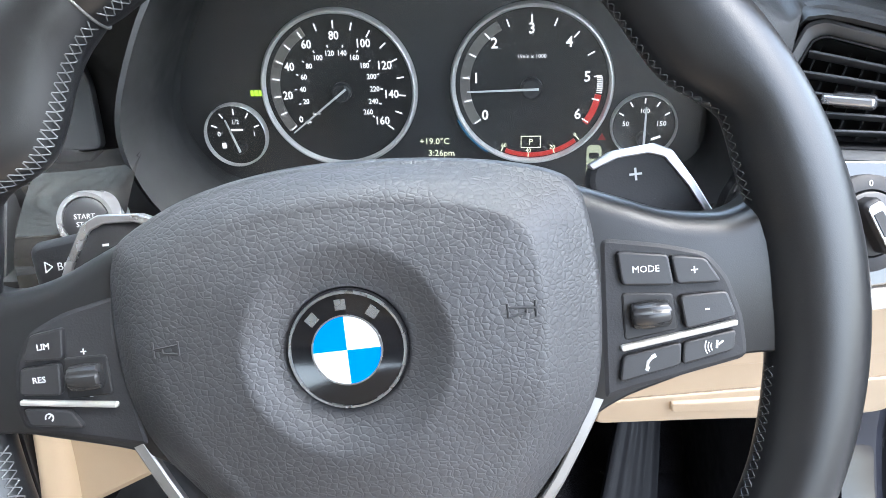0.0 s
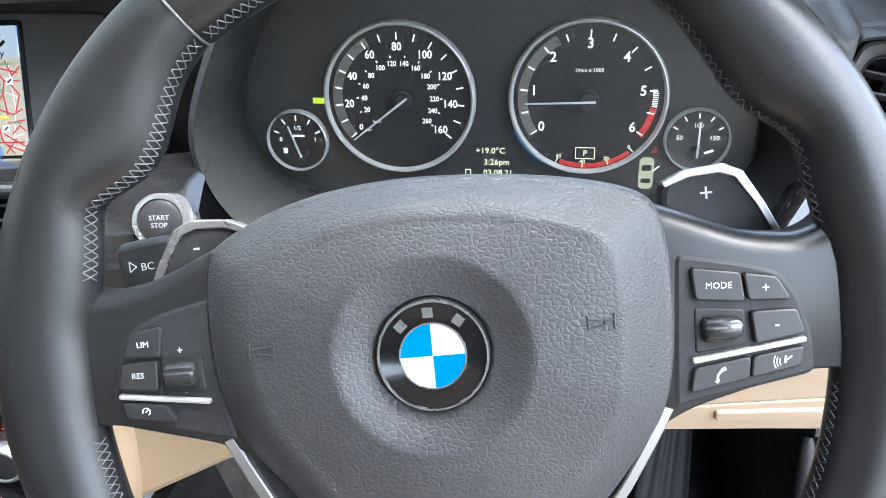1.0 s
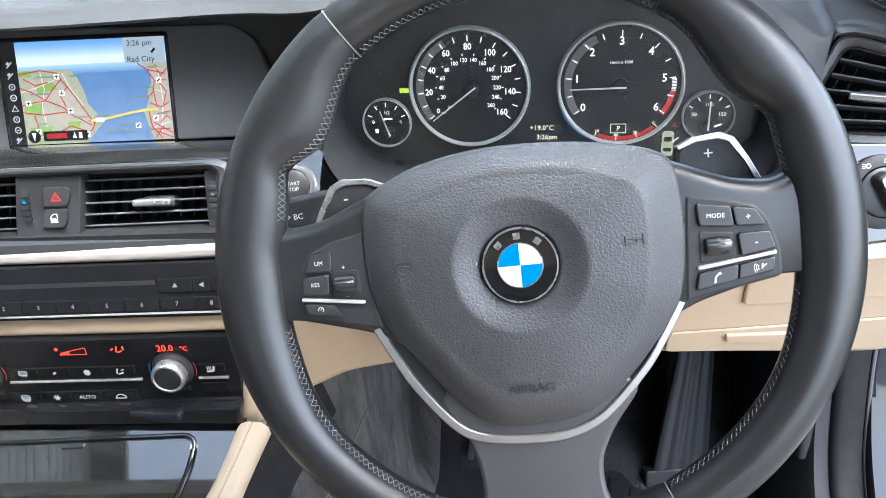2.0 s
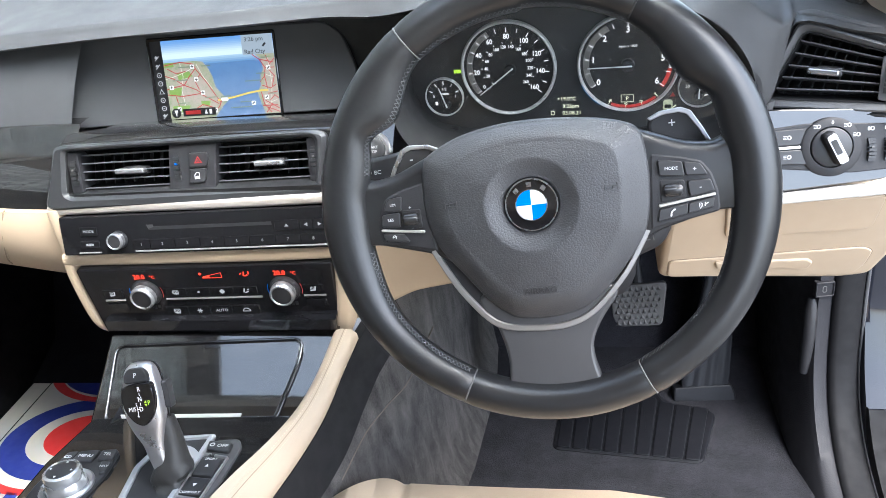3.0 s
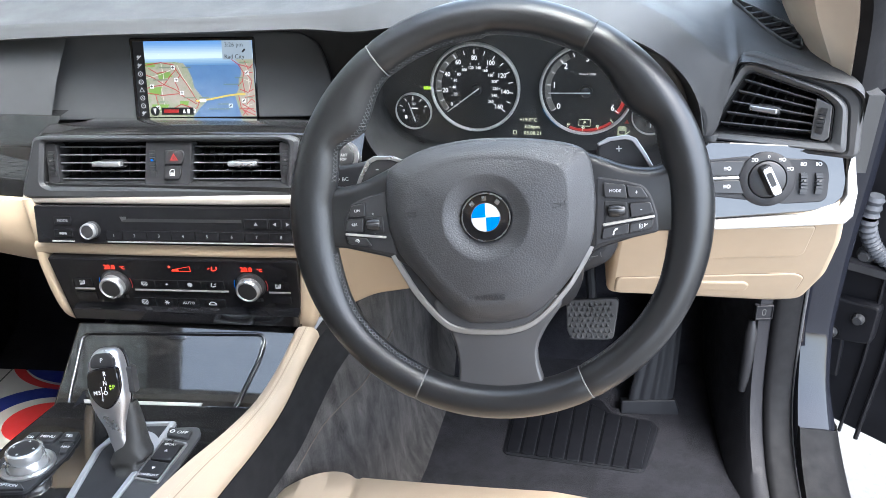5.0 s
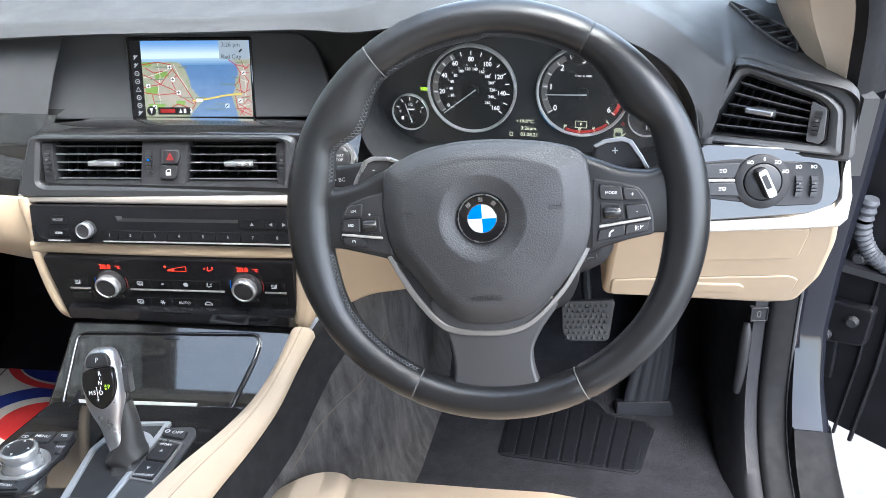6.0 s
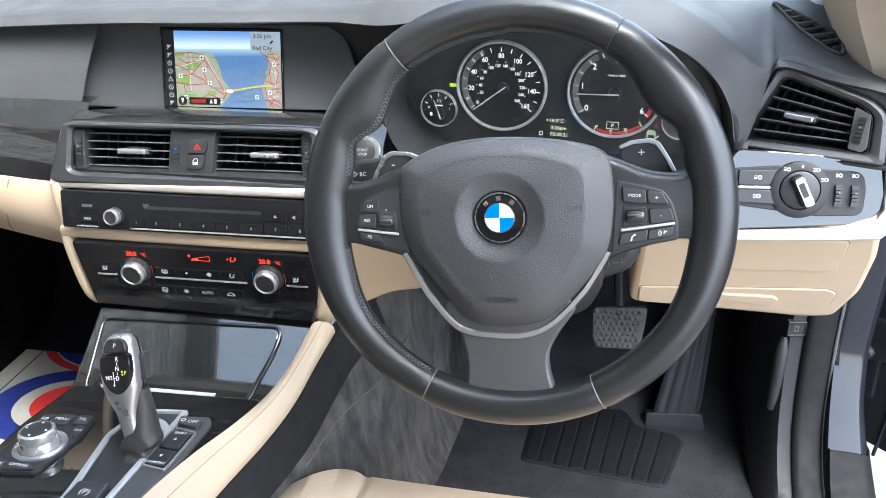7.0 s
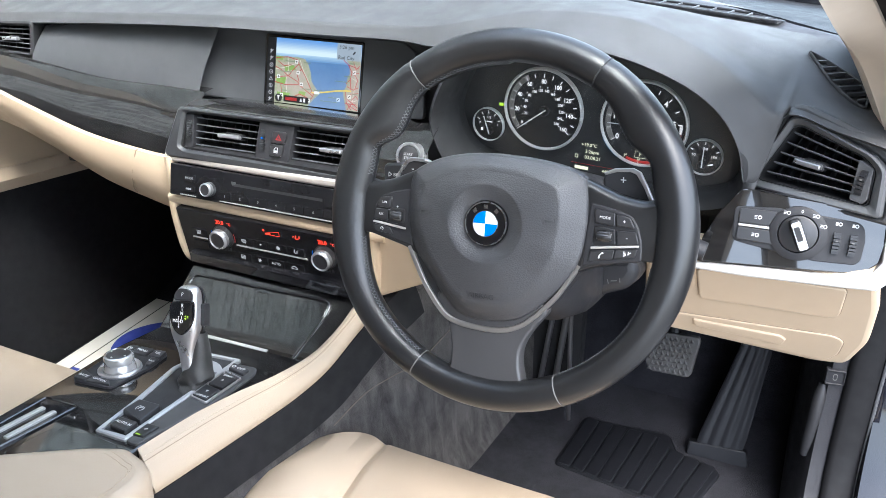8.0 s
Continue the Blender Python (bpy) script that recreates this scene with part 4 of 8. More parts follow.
def rim_at(deg, q):
    """A point of the rim: deg round the wheel, q radians round the section."""
    a = radians(deg)
    grip = max(0.0, 1 - abs(((deg + 90) % 180) - 90) / 24.0)
    wr = 0.0162 + 0.0016 * grip
    up = (deg + 180) % 360 - 180
    up = 180 - up if up > 90 else -180 - up if up < -90 else up
    thumb = 0.0
    if 24 < up < 56:
        f = (up - 24) / 12.5 if up < 36.5 else (56 - up) / 19.5
        thumb = 0.0128 * (0.5 - 0.5 * math.cos(math.pi * f))
    if -38 < up < 28:
        f = min(1.0, (up + 38) / 26.0, (34 - up) / 8.0 if up > 26 else 1.0)
        thumb = max(thumb, 0.0120 * (0.5 - 0.5 * math.cos(math.pi * f)) * (1.0 if up < 8 else (28 - up) / 20.0))
    thumb *= 0.35 + 0.65 * min(1.0, max(0.0, up - 8.0) / 12.0)
    thumb = thumb * 1.15 + 0.0022 * max(0.0, min(1.0, (up + 30) / 30)) if math.cos(a) < 0 else thumb * 0.78
    r = RIM_R - 0.0012 * grip + wr * math.cos(q) - thumb * max(0.0, -math.cos(q)) ** 1.2
    return (r * math.cos(a), r * math.sin(a), 0.0175 * math.sin(q))


SEAMS = (58.6, 123.6, 243.0, 295.0)
for a0, a1, nm in ((-65.0, 58.6, "rim_side"), (58.6, 123.6, "rim_top"), (123.6, 243.0, "rim_side"), (243.0, 295.0, "rim_bottom")):
    bm = B()
    n = max(12, int((a1 - a0) / 2))
    rows = []
    for i in range(n + 1):
        f = i / n
        d = a0 + 0.22 + (a1 - a0 - 0.44) * f
        shrink = 0.955 if i in (0, n) else 1.0
        row = []
        for k in range(28):
            p = Vector(rim_at(d, 2 * math.pi * k / 28))
            c = Vector((RIM_R * math.cos(radians(d)), RIM_R * math.sin(radians(d)), 0))
            row.append(c + (p - c) * shrink)
        rows.append(row)
    loft(bm, rows, closed=True, caps=True)
    part(nm, bm, M_RIM, wheel, "smooth black leather", 60)
for d in SEAMS:
    bm = B()
    rows = []
    for dd, s in ((-0.20, 0.985), (-0.10, 1.002), (0.10, 1.002), (0.20, 0.985)):
        row = []
        for k in range(28):
            p = Vector(rim_at(d + dd, 2 * math.pi * k / 28))
            c = Vector((RIM_R * math.cos(radians(d)), RIM_R * math.sin(radians(d)), 0))
            row.append(c + (p - c) * s)
        rows.append(row)
    loft(bm, rows, closed=True, caps=True)
    part("seam", bm, M_EMBOSS if d == 58.6 else M_PIPE, wheel, "dark leather joint in the rim" if d == 58.6 else "pale leather joint in the rim", 60)


def stitches(a0, a1, q0=2.62, q1=2.96):
    """Crossed threads along the inner edge of the rim."""
    bm = B()
    step = 1.35
    n = int((a1 - a0) / step)
    for i in range(n):
        d = a0 + i * step
        for qa, qb in ((q0, q1), (q1, q0)):
            p, q = Vector(rim_at(d, qa)), Vector(rim_at(d + step * 0.9, qb))
            out = Vector((-math.cos(radians(d)), -math.sin(radians(d)), 0.7)).normalized() * 0.00035
            m = (p + q) / 2 + out * 1.8
            tube(bm, [p, m, q], 0.00028, 5)
    return bm


for a0, a1 in ((59.2, 123), (124.2, 166), (190, 242)):
    part("stitching", stitches(a0, a1), M_THREAD, wheel, "grey cross stitching")
# right-hand stitches: shade on this side is put into the thread's colour
for a0, a1 in ((14, 58), (296, 350)):
    part("stitching", stitches(a0, a1, 2.85, 3.18), M_SHADE, wheel, "cross stitching coloured darker for the shaded side")

# spoke bodies under the switch pods, flowing into the rim
for side in (1, -1):
    bm = B()
    pts = mm([(70, 56), (95, 46), (118, 36), (140, 33), (152, 38), (158, 52), (167, 50), (171, 20), (171, -20), (164, -25), (150, -22), (138, -22), (90, -35), (70, -48)])
    if side < 0:
        pts = [(-x - 0.004, y) for x, y in pts]
    pts = fillet(pts, 0.012, 4)
    rows = [[(x, y, -0.016) for x, y in pts]]
    for k in range(8):
        a = radians(90 * k / 7)
        rows.append([(x, y - (0.0095 if y > 0 else -0.003) * min(1.0, abs(y) / 0.03) * (1 - math.cos(a)), -0.0035 + 0.009 * math.sin(a)) for x, y in pts])
    loft(bm, rows, closed=True, caps=True)
    part("spoke", bm, M_RIM, wheel, "black leather-covered spoke", 50)

# lower spoke in satin grey, chrome chevron and its backing
bm = B()
low = mm([(-66, -76), (-49, -101), (-43.5, -122), (-42, -140), (-46, -163), (38, -165), (31, -140), (31, -122), (40, -104), (60, -78), (30, -64), (-36, -64)])
slab(bm, fillet(low, 0.012, 5), -0.014, 0.0035, 0.003, 3)
part("lower_spoke", bm, M_SATIN, wheel, "satin grey lower spoke")
chev = catmull(mm([(-95.5, -31), (-85, -52), (-73.8, -71.3), (-55, -94.5), (-39.6, -103.4), (-13.8, -106.6), (12.1, -105.6), (35, -95.5), (59.8, -70.5), (72, -53), (84.5, -32)]), 5, closed=False)
bm = B()
loft(bm, [[(x * a, y * a, z) for a, z in ((0.970, 0.001), (0.971, 0.0050), (0.978, 0.0057), (1.014, 0.0057), (1.022, 0.0048), (1.023, 0.001))] for x, y in chev], closed=True, caps=True)
part("chevron_strip", bm, M_CHEV, wheel, "satin silver chevron strip")
bm = B()
slab(bm, [(x * 1.03 - 0.0, y * 1.03) for x, y in chev] + mm([(80, 45), (0, 62), (-88, 45)]), -0.018, 0.002, 0.003)
part("hub_back", bm, M_PLASTIC, wheel)

# airbag cover
PADC = (-0.0065, 0.0012)
pad_line = catmull(mm([(-88, 51), (-61, 62.8), (-25, 68.8), (14.5, 68.2), (51, 63.6), (76, 56.5), (85.5, 47), (88.9, 28), (89.3, 4), (85.3, -25), (76, -43.5), (55, -69.6), (31, -90), (10, -96.5), (-13, -98), (-33, -94.5), (-53, -78), (-71.4, -54), (-88.5, -31), (-96.6, -6), (-97.6, 22), (-95, 42)]), 6)


def pad_height(s, side=0.0):
    """Rise of the cover from its edge (s = 1) to the crown (s = 0); side = 1 where a flat facet runs down the flank."""
    if s > 0.965:
        return 0.0035 + 0.0055 * math.sqrt(max(0.0, 1 - ((s - 0.965) / 0.035) ** 2))
    soft = 0.009 + 0.012 * math.sin((0.965 - s) / 0.225 * math.pi / 2) ** 0.9 if s > 0.74 else 0.021 + 0.0075 * (1 - (s / 0.74) ** 2)
    flat = 0.0230 - 0.0140 * (s - 0.755) / 0.21 if s > 0.755 else 0.0230 + 0.0052 * (1 - (s / 0.755) ** 2)
    return soft * (1 - side) + flat * side


def pad_side(x, y):
    """How far a flank facet shows at a place of the cover."""
    a = math.degrees(math.atan2(y - PADC[1], abs(x - PADC[0])))
    return max(0.0, min(1.0, (58 - a) / 26, (a + 42) / 26)) * (1.0 if x > PADC[0] else 0.25)


bm = B()
rows = []
BOWL = 0.0385
for r in (0.0222, 0.0228, 0.0245, 0.027, 0.0295, 0.0315, 0.0335, 0.0355, 0.037, BOWL):
    row = []
    for x, y in pad_line:
        c = math.hypot(x - PADC[0], y - PADC[1])
        f = (r - 0.0228) / (BOWL - 0.0228)
        top = pad_height(BOWL / c, pad_side(x, y))
        low = 0.0205 if f >= 0 else 0.0185
        f = max(0.0, f)
        z = low + (top - low) * (0.55 * f + 0.45 * (3 * f * f - 2 * f ** 3))
        row.append((PADC[0] + r * (x - PADC[0]) / c, PADC[1] + r * (y - PADC[1]) / c, z))
    rows.append(row)
for k in range(1, 41):
    row = []
    for x, y in pad_line:
        c = math.hypot(x - PADC[0], y - PADC[1])
        s0 = BOWL / c
        s = s0 + (1 - s0) * k / 40
        row.append((PADC[0] + (x - PADC[0]) * s, PADC[1] + (y - PADC[1]) * s, pad_height(s, pad_side(x, y))))
    rows.append(row)
rows.append([(x, y, -0.01) for x, y in pad_line])
loft(bm, rows, closed=True)
pad = part("airbag_cover", bm, M_PAD, wheel, "grained dark grey airbag cover dished round the badge", 60)


def on_pad(x, y):
    """Height of the cover at a place."""
    dx, dy = x - PADC[0], y - PADC[1]
    best = max(pad_line, key=lambda p: ((p[0] - PADC[0]) * dx + (p[1] - PADC[1]) * dy) / math.hypot(p[0] - PADC[0], p[1] - PADC[1]))
    return pad_height(math.hypot(dx, dy) / math.hypot(best[0] - PADC[0], best[1] - PADC[1]), pad_side(x, y))


# raised letters, darker than the cover to paint in their relief shade
bm = B()
words(bm, "AIRBAG", 0.0078, -0.0069, -0.0705, 0.0, 0, bold=0.01)
for v in bm.verts:
    v.co.z = on_pad(v.co.x, v.co.y) + (0.0005 if v.co.z > 0 else -0.001)
part("airbag_lettering", bm, M_KEY, pad, "embossed airbag lettering, coloured darker for its relief shade")
# horn lines likewise carry the shade of their relief as a darker tone
for hx, hy, sgn in ((-0.0723, 0.0083, 1), (0.0573, 0.0089, -1)):
    bm = B()
    for a, b_ in (((-5, 3), (-5, -3)), ((-5, 0.2), (5, 1.4)), ((5, 2.8), (5, -2.4)), ((-1.5, -1.4), (5, -2.2)), ((-1.5, 0.4), (-1.5, -1.4))):
        pa = Vector((hx + sgn * a[0] * 0.001, hy + a[1] * 0.001, 0.0205))
        pb = Vector((hx + sgn * b_[0] * 0.001, hy + b_[1] * 0.001, 0.0205))
        for p in (pa, pb):
            p.z = on_pad(p.x, p.y) + 0.0002
        tube(bm, [pa, pb], 0.00045, 6)
    part("horn_mark", bm, M_EMBOSS, pad, "embossed horn symbol, coloured darker for its relief shade")

# round badge: black field, silver rings, blue and white quarters, plain bars for letters
badge = part("badge", lathe(B(), [(0.0, 0.0232), (0.0214, 0.0228), (0.0220, 0.0220), (0.0224, 0.0195), (0.0224, 0.0170)], 56, *PADC), M_PIANO, wheel, "round gloss badge with blue and white quarters")
bm = B()
lathe(bm, [(0.0203, 0.0226), (0.0205, 0.0236), (0.0213, 0.0236), (0.0216, 0.0226)], 56, *PADC)
part("outer_ring", bm, M_BADGE, badge)
bm = B()
lathe(bm, [(0.0122, 0.0232), (0.0123, 0.0239), (0.0129, 0.0239), (0.0130, 0.0232)], 48, *PADC)
part("inner_ring", bm, M_BADGE, badge)
for i in range(4):
    bm = B()
    slab(bm, [PADC] + arc(PADC[0], PADC[1], 0.01225, 90 * i, 90 * i + 90, 12), 0.0231, 0.0237)
    part("quarter", bm, (M_ENWHITE, M_BLUE)[i % 2], badge)
for d in (133, 92, 50):
    bm = B()
    a = radians(d)
    c = (PADC[0] + 0.0166 * math.cos(a), PADC[1] + 0.0166 * math.sin(a))
    obox(bm, c, 0.0040, 0.0038, d - 90, 0.0228, 0.0236)
    part("letter_bar", bm, M_BADGE, badge)


# switch pods
def key(parent, pts, z0, z1, r=0.0015, material=None, name="button", label=""):
    bm = B()
    slab(bm, inset(fillet(mm(pts), r, 3), -0.0004), z0, z1, min(0.0008, (z1 - z0) * 0.45), 2)
    return part(name, bm, material or M_KEY, parent, label)


def legend(parent, body, size, x, y, z, material=None, ang=0.0, name="legend"):
    bm = B()
    words(bm, body, size, x, y, z, ang)
    return part(name, bm, material or M_WHITE, parent)


def roller(parent, cx, cy, w, label):
    """A barrel across the pod, waisted at its ends, with grooves along it."""
    bm = B()
    rows = []
    for u, r in ((-1.0, 0.0030), (-0.94, 0.0044), (-0.8, 0.0052), (0.0, 0.0056), (0.8, 0.0052), (0.94, 0.0044), (1.0, 0.0030)):
        row = []
        for k in range(40):
            a = 2 * math.pi * k / 40
            q = r * (1 - 0.10 * (1 if k % 8 in (0, 7) else 0) * (1 if abs(u) < 0.9 else 0))
            row.append((cx + u * w / 2, cy + q * math.cos(a), 0.0072 + q * math.sin(a)))
        rows.append(row)
    loft(bm, rows, closed=True, caps=True)
    part("roller", bm, M_ROLLER, parent, label)


pod = part("switch_pod", slab(B(), fillet(mm([(-95, 29), (-117, 24.5), (-131, 18.5), (-138, 8), (-141, -9), (-139, -20), (-90, -32), (-94, -10), (-97, 15)]), 0.004), 0.0, 0.0062, 0.002), M_PLASTIC, wheel, "speed limiter switch pod")
b1 = key(pod, [(-129, 16.8), (-116.5, 18.4), (-118, 7), (-133, 7.6)], 0.005, 0.0088)
legend(b1, "LIM", 0.0034, -0.1245, 0.0122, 0.0089)
b1 = key(pod, [(-134.5, 4.3), (-119.8, 5), (-120.6, -6.8), (-136.3, -5.3)], 0.005, 0.0088)
legend(b1, "RES", 0.0034, -0.1280, -0.0004, 0.0089)
key(pod, [(-118.5, 6.5), (-102, 6.2), (-101.5, -9), (-119, -9.2)], 0.005, 0.0068, material=M_DARK, name="roller_bay")
roller(pod, -0.11025, -0.0011, 0.0135, "ribbed speed roller")
legend(pod, "+", 0.0046, -0.1105, 0.0082, 0.0064)
legend(pod, "-", 0.0050, -0.1100, -0.0088, 0.0064)
key(pod, [(-137, -7.9), (-100, -12.7), (-100.2, -14.1), (-137.2, -9.3)], 0.005, 0.0085, 0.0006, M_PEARL, "bright_strip", "satin bright strip")
b1 = key(pod, [(-136, -11.4), (-118.5, -13.6), (-114, -20.6), (-134.5, -17.6)], 0.005, 0.0085)
bm = B()
band(bm, -0.1265, -0.0154, 0.0013, 0.0018, -60, 200, 0.0085, 0.0087, 12)
obox(bm, (-0.1262, -0.0150), 0.0018, 0.0005, 45, 0.0085, 0.0087)
part("symbol", bm, M_WHITE, b1)

pod = part("switch_pod", slab(B(), fillet(mm([(90, 30), (114, 25), (130, 20), (137, 10), (141.5, -6), (142, -22), (92, -31), (86, -33), (88, 0)]), 0.004), 0.0, 0.0062, 0.002), M_PLASTIC, wheel, "audio and phone switch pod")
b1 = key(pod, [(95.8, 23.6), (114, 20.4), (115.2, 9.3), (96.7, 11.3)], 0.005, 0.0088)
legend(b1, "MODE", 0.0036, 0.1056, 0.0161, 0.0089, ang=-3)
b1 = key(pod, [(115.6, 20), (127.8, 17.6), (132.8, 8.6), (117, 9.6)], 0.005, 0.0088)
legend(b1, "+", 0.0055, 0.1235, 0.0137, 0.0089)
b1 = key(pod, [(117.6, 4.6), (134.6, 4.4), (137.4, -5.0), (118.8, -7.8)], 0.005, 0.0088)
legend(b1, "-", 0.0065, 0.1270, -0.0008, 0.0089)
key(pod, [(96.5, 7.6), (115, 5.6), (116, -8), (96, -10.2)], 0.005, 0.0068, material=M_DARK, name="roller_bay")
roller(pod, 0.1061, -0.0011, 0.0150, "ribbed volume roller")
key(pod, [(94.2, -12.3), (137.8, -7.1), (137.9, -8.6), (94.4, -13.9)], 0.005, 0.0085, 0.0006, M_PEARL, "bright_strip", "satin bright strip")
b1 = key(pod, [(94.6, -16.2), (116.2, -13.2), (115.2, -21.4), (92.6, -25.4)], 0.005, 0.0085)
bm = B()
tube(bm, catmull(mm([(102.6, -21.6, 8.7), (103.3, -18.9, 8.7), (105.6, -16.8, 8.7)]), 4, closed=False), 0.0006, 6)
obox(bm, (0.1028, -0.0214), 0.0018, 0.0014, 60, 0.0085, 0.0088)
obox(bm, (0.1056, -0.0170), 0.0018, 0.0014, 20, 0.0085, 0.0088)
part("symbol", bm, M_WHITE, b1)
b1 = key(pod, [(117.6, -13.4), (136.8, -10.6), (135.4, -17.8), (116.4, -21.2)], 0.005, 0.0085)
bm = B()
for k in range(3):
    band(bm, 0.1300, -0.0158, 0.0026 + 0.0011 * k, 0.0030 + 0.0011 * k, 150, 210, 0.0085, 0.0087, 6)
obox(bm, (0.1295, -0.0150), 0.0008, 0.0030, -8, 0.0085, 0.0087)
obox(bm, (0.1310, -0.0146), 0.0024, 0.0006, 35, 0.0085, 0.0087)
part("symbol", bm, M_WHITE, b1)

# gearshift paddles behind the wheel
for side in (1, -1):
    pts = [(93, 50), (95, 57), (104, 61), (121, 62.5), (127.5, 59), (136, 45), (143.5, 30), (120, 26), (96, 32)]
    if side < 0:
        pts = [(-x + 9, y - 3) for x, y in pts]
    bm = B()
    slab(bm, fillet(mm(pts), 0.004), -0.034, -0.026, 0.003)
    pd = part("shift_paddle", bm, M_PLASTIC, wheel, "black gearshift paddle with silver edge")
    bm = B()
    rim = [(94, 57), (104, 61.6), (121, 63), (128.5, 59.5), (137, 45), (144.5, 29.5)]
    inn = [(140.2, 31), (133.3, 44.4), (125, 56.8), (119, 59.0), (106, 58.3), (95.5, 54.6)]
    if side < 0:
        rim, inn = [(-x + 9, y - 3) for x, y in rim], [(-x + 9, y - 3) for x, y in inn]
    slab(bm, fillet(mm(rim + inn), 0.0008, 2), -0.032, -0.0245, 0.0005, 1)
    part("silver_edge", bm, M_SILVER, pd, "satin silver edge")
    legend(pd, "+" if side > 0 else "-", 0.011, 0.113 if side > 0 else -0.1105, 0.0505 if side > 0 else 0.0480, -0.0256, name="shift_mark")

# steering column shroud with stalks
col = thing("steering_column", WHEEL, "black plastic steering column shroud with stalks", "steering column")
bm = B()
rows = []
for z, w, h0, h1 in ((-0.022, 0.062, 0.05, -0.085), (-0.05, 0.075, 0.055, -0.10), (-0.12, 0.080, 0.055, -0.105), (-0.20, 0.080, 0.05, -0.10), (-0.26, 0.078, 0.04, -0.09)):
    rows.append([(p[0], p[1], z) for p in rr(2 * w, h0 - h1, 0.03, 0.0, (h0 + h1) / 2, 5)])
loft(bm, rows, closed=True, caps=True)
part("shroud", bm, M_PLASTIC, col)
bm = B()
slab(bm, rr(0.044, 0.040, 0.006), -0.016, 0.016, 0.004, 3)
bm.transform(pose(-0.1500, 0.0325, -0.093, 0, 0, 6))
st = part("wiper_stalk", bm, M_PLASTIC, col, "black stalk with menu button")
bm = B()
tube(bm, [(-0.07, 0.005, -0.11), (-0.11, 0.018, -0.10), (-0.150, 0.024, -0.095)], [0.010, 0.011, 0.013], 12)
part("stalk_arm", bm, M_PLASTIC, st)
bm = B()
words(bm, "BC", 0.0056, -0.1562, 0.0376, -0.0768, 2)
obox(bm, (-0.1655, 0.0380), 0.0005, 0.0055, 0, -0.0768, -0.0765)
obox(bm, (-0.1637, 0.0393), 0.0044, 0.0005, -36, -0.0768, -0.0765)
obox(bm, (-0.1637, 0.0367), 0.0044, 0.0005, 36, -0.0768, -0.0765)
part("stalk_legend", bm, M_WHITE, st)
bm = B()
tube(bm, [(0.07, 0.0, -0.10), (0.12, 0.0, -0.10), (0.165, -0.012, -0.10), (0.188, -0.018, -0.10)], [0.009, 0.010, 0.012, 0.010], 12)
part("indicator_stalk", bm, M_PLASTIC, col)
bm = B()
slab(bm, fillet(mm([(62, -40), (112, -34), (120, -52), (108, -72), (70, -86)]), 0.01), -0.19, -0.135, 0.012, 3)
lev = part("adjuster_shroud", bm, M_PLASTIC, col)
bm = B()
obox(bm, (0.092, -0.064), 0.007, 0.0009, 8, -0.1348, -0.1345)
obox(bm, (0.0985, -0.0625), 0.0009, 0.005, 8, -0.1348, -0.1345)
obox(bm, (0.0855, -0.0655), 0.0009, 0.005, 20, -0.1348, -0.1345)
part("adjuster_symbol", bm, M_PIPE, lev)


# ---------------------------------------------------------------- instrument cluster
clu = thing("instrument_cluster", CLUSTER, "black instrument cluster with four chrome-ringed dials", "instrument cluster")
bm = B()
slab(bm, fillet(mm([(-187, -97), (181, -97), (181, 10), (150, 55), (110, 78), (60, 90), (-110, 90), (-160, 75), (-187, 40)]), 0.015), -0.02, -0.004, 0.0)
part("backing", bm, M_CLUSTER, clu)
bm = B()
slab(bm, fillet(mm([(-172, -50), (-160, -62), (-128, -62), (-116, -72), (-174, -74)]), 0.003), -0.004, 0.006, 0.002)
part("vent_moulding", bm, M_PLASTIC, clu)


def dial(name, cx, cy, r, label):
    bm = lathe(B(), [(0.0, -0.001), (r * 0.86, -0.001), (r * 0.97, 0.0005)], 64, cx, cy)
    d = part(name, bm, M_DIAL, clu, label)
    bm = lathe(B(), [(r * 0.95, -0.002), (r * 0.955, 0.0025), (r * 0.98, 0.0042), (r * 1.0, 0.0038), (r * 1.02, 0.001), (r * 1.02, -0.002)], 72, cx, cy)
    part("chrome_ring", bm, M_RING, d, "satin chrome ring")
    return d


def ticks(d, cx, cy, r0, r1, a0, a1, n, w, material=None, z=0.0006):
    bm = B()
    for i in range(n):
        a = a0 + (a1 - a0) * i / (n - 1)
        rm = (r0 + r1) / 2
        obox(bm, (cx + rm * math.cos(radians(a)), cy + rm * math.sin(radians(a))), abs(r1 - r0), w, a, z - 0.0002, z)
    return tagged(part("scale_marks", bm, material or M_PRINT, d), kind="stuff")


def numbers(d, cx, cy, r, items, size, bold=1.0):
    for body, a in items:
        bm = B()
        words(bm, body, size, cx + r * math.cos(radians(a)), cy + r * math.sin(radians(a)), 0.0006, narrow=bold, bold=0.014)
        part("number", bm, M_PRINT, d)


def needle(d, cx, cy, a, length, hub, tail=0.008):
    bm = lathe(B(), [(0.0, 0.006), (hub * 0.8, 0.006), (hub, 0.0045), (hub, 0.0)], 28, cx, cy)
    part("hub", bm, M_PLASTIC, d)
    c, s = math.cos(radians(a)), math.sin(radians(a))
    bm = B()
    n = Vector((-s, c)) * 0.00075
    p, q = Vector((cx - c * tail * 0.6, cy - s * tail * 0.6)), Vector((cx + c * length, cy + s * length))
    slab(bm, [tuple(p - n), tuple(q - n * 0.6), tuple(q + n * 0.6), tuple(p + n)], 0.0062, 0.0070)
    part("needle", bm, M_WHITE, d, "thin white needle")


bm = B()
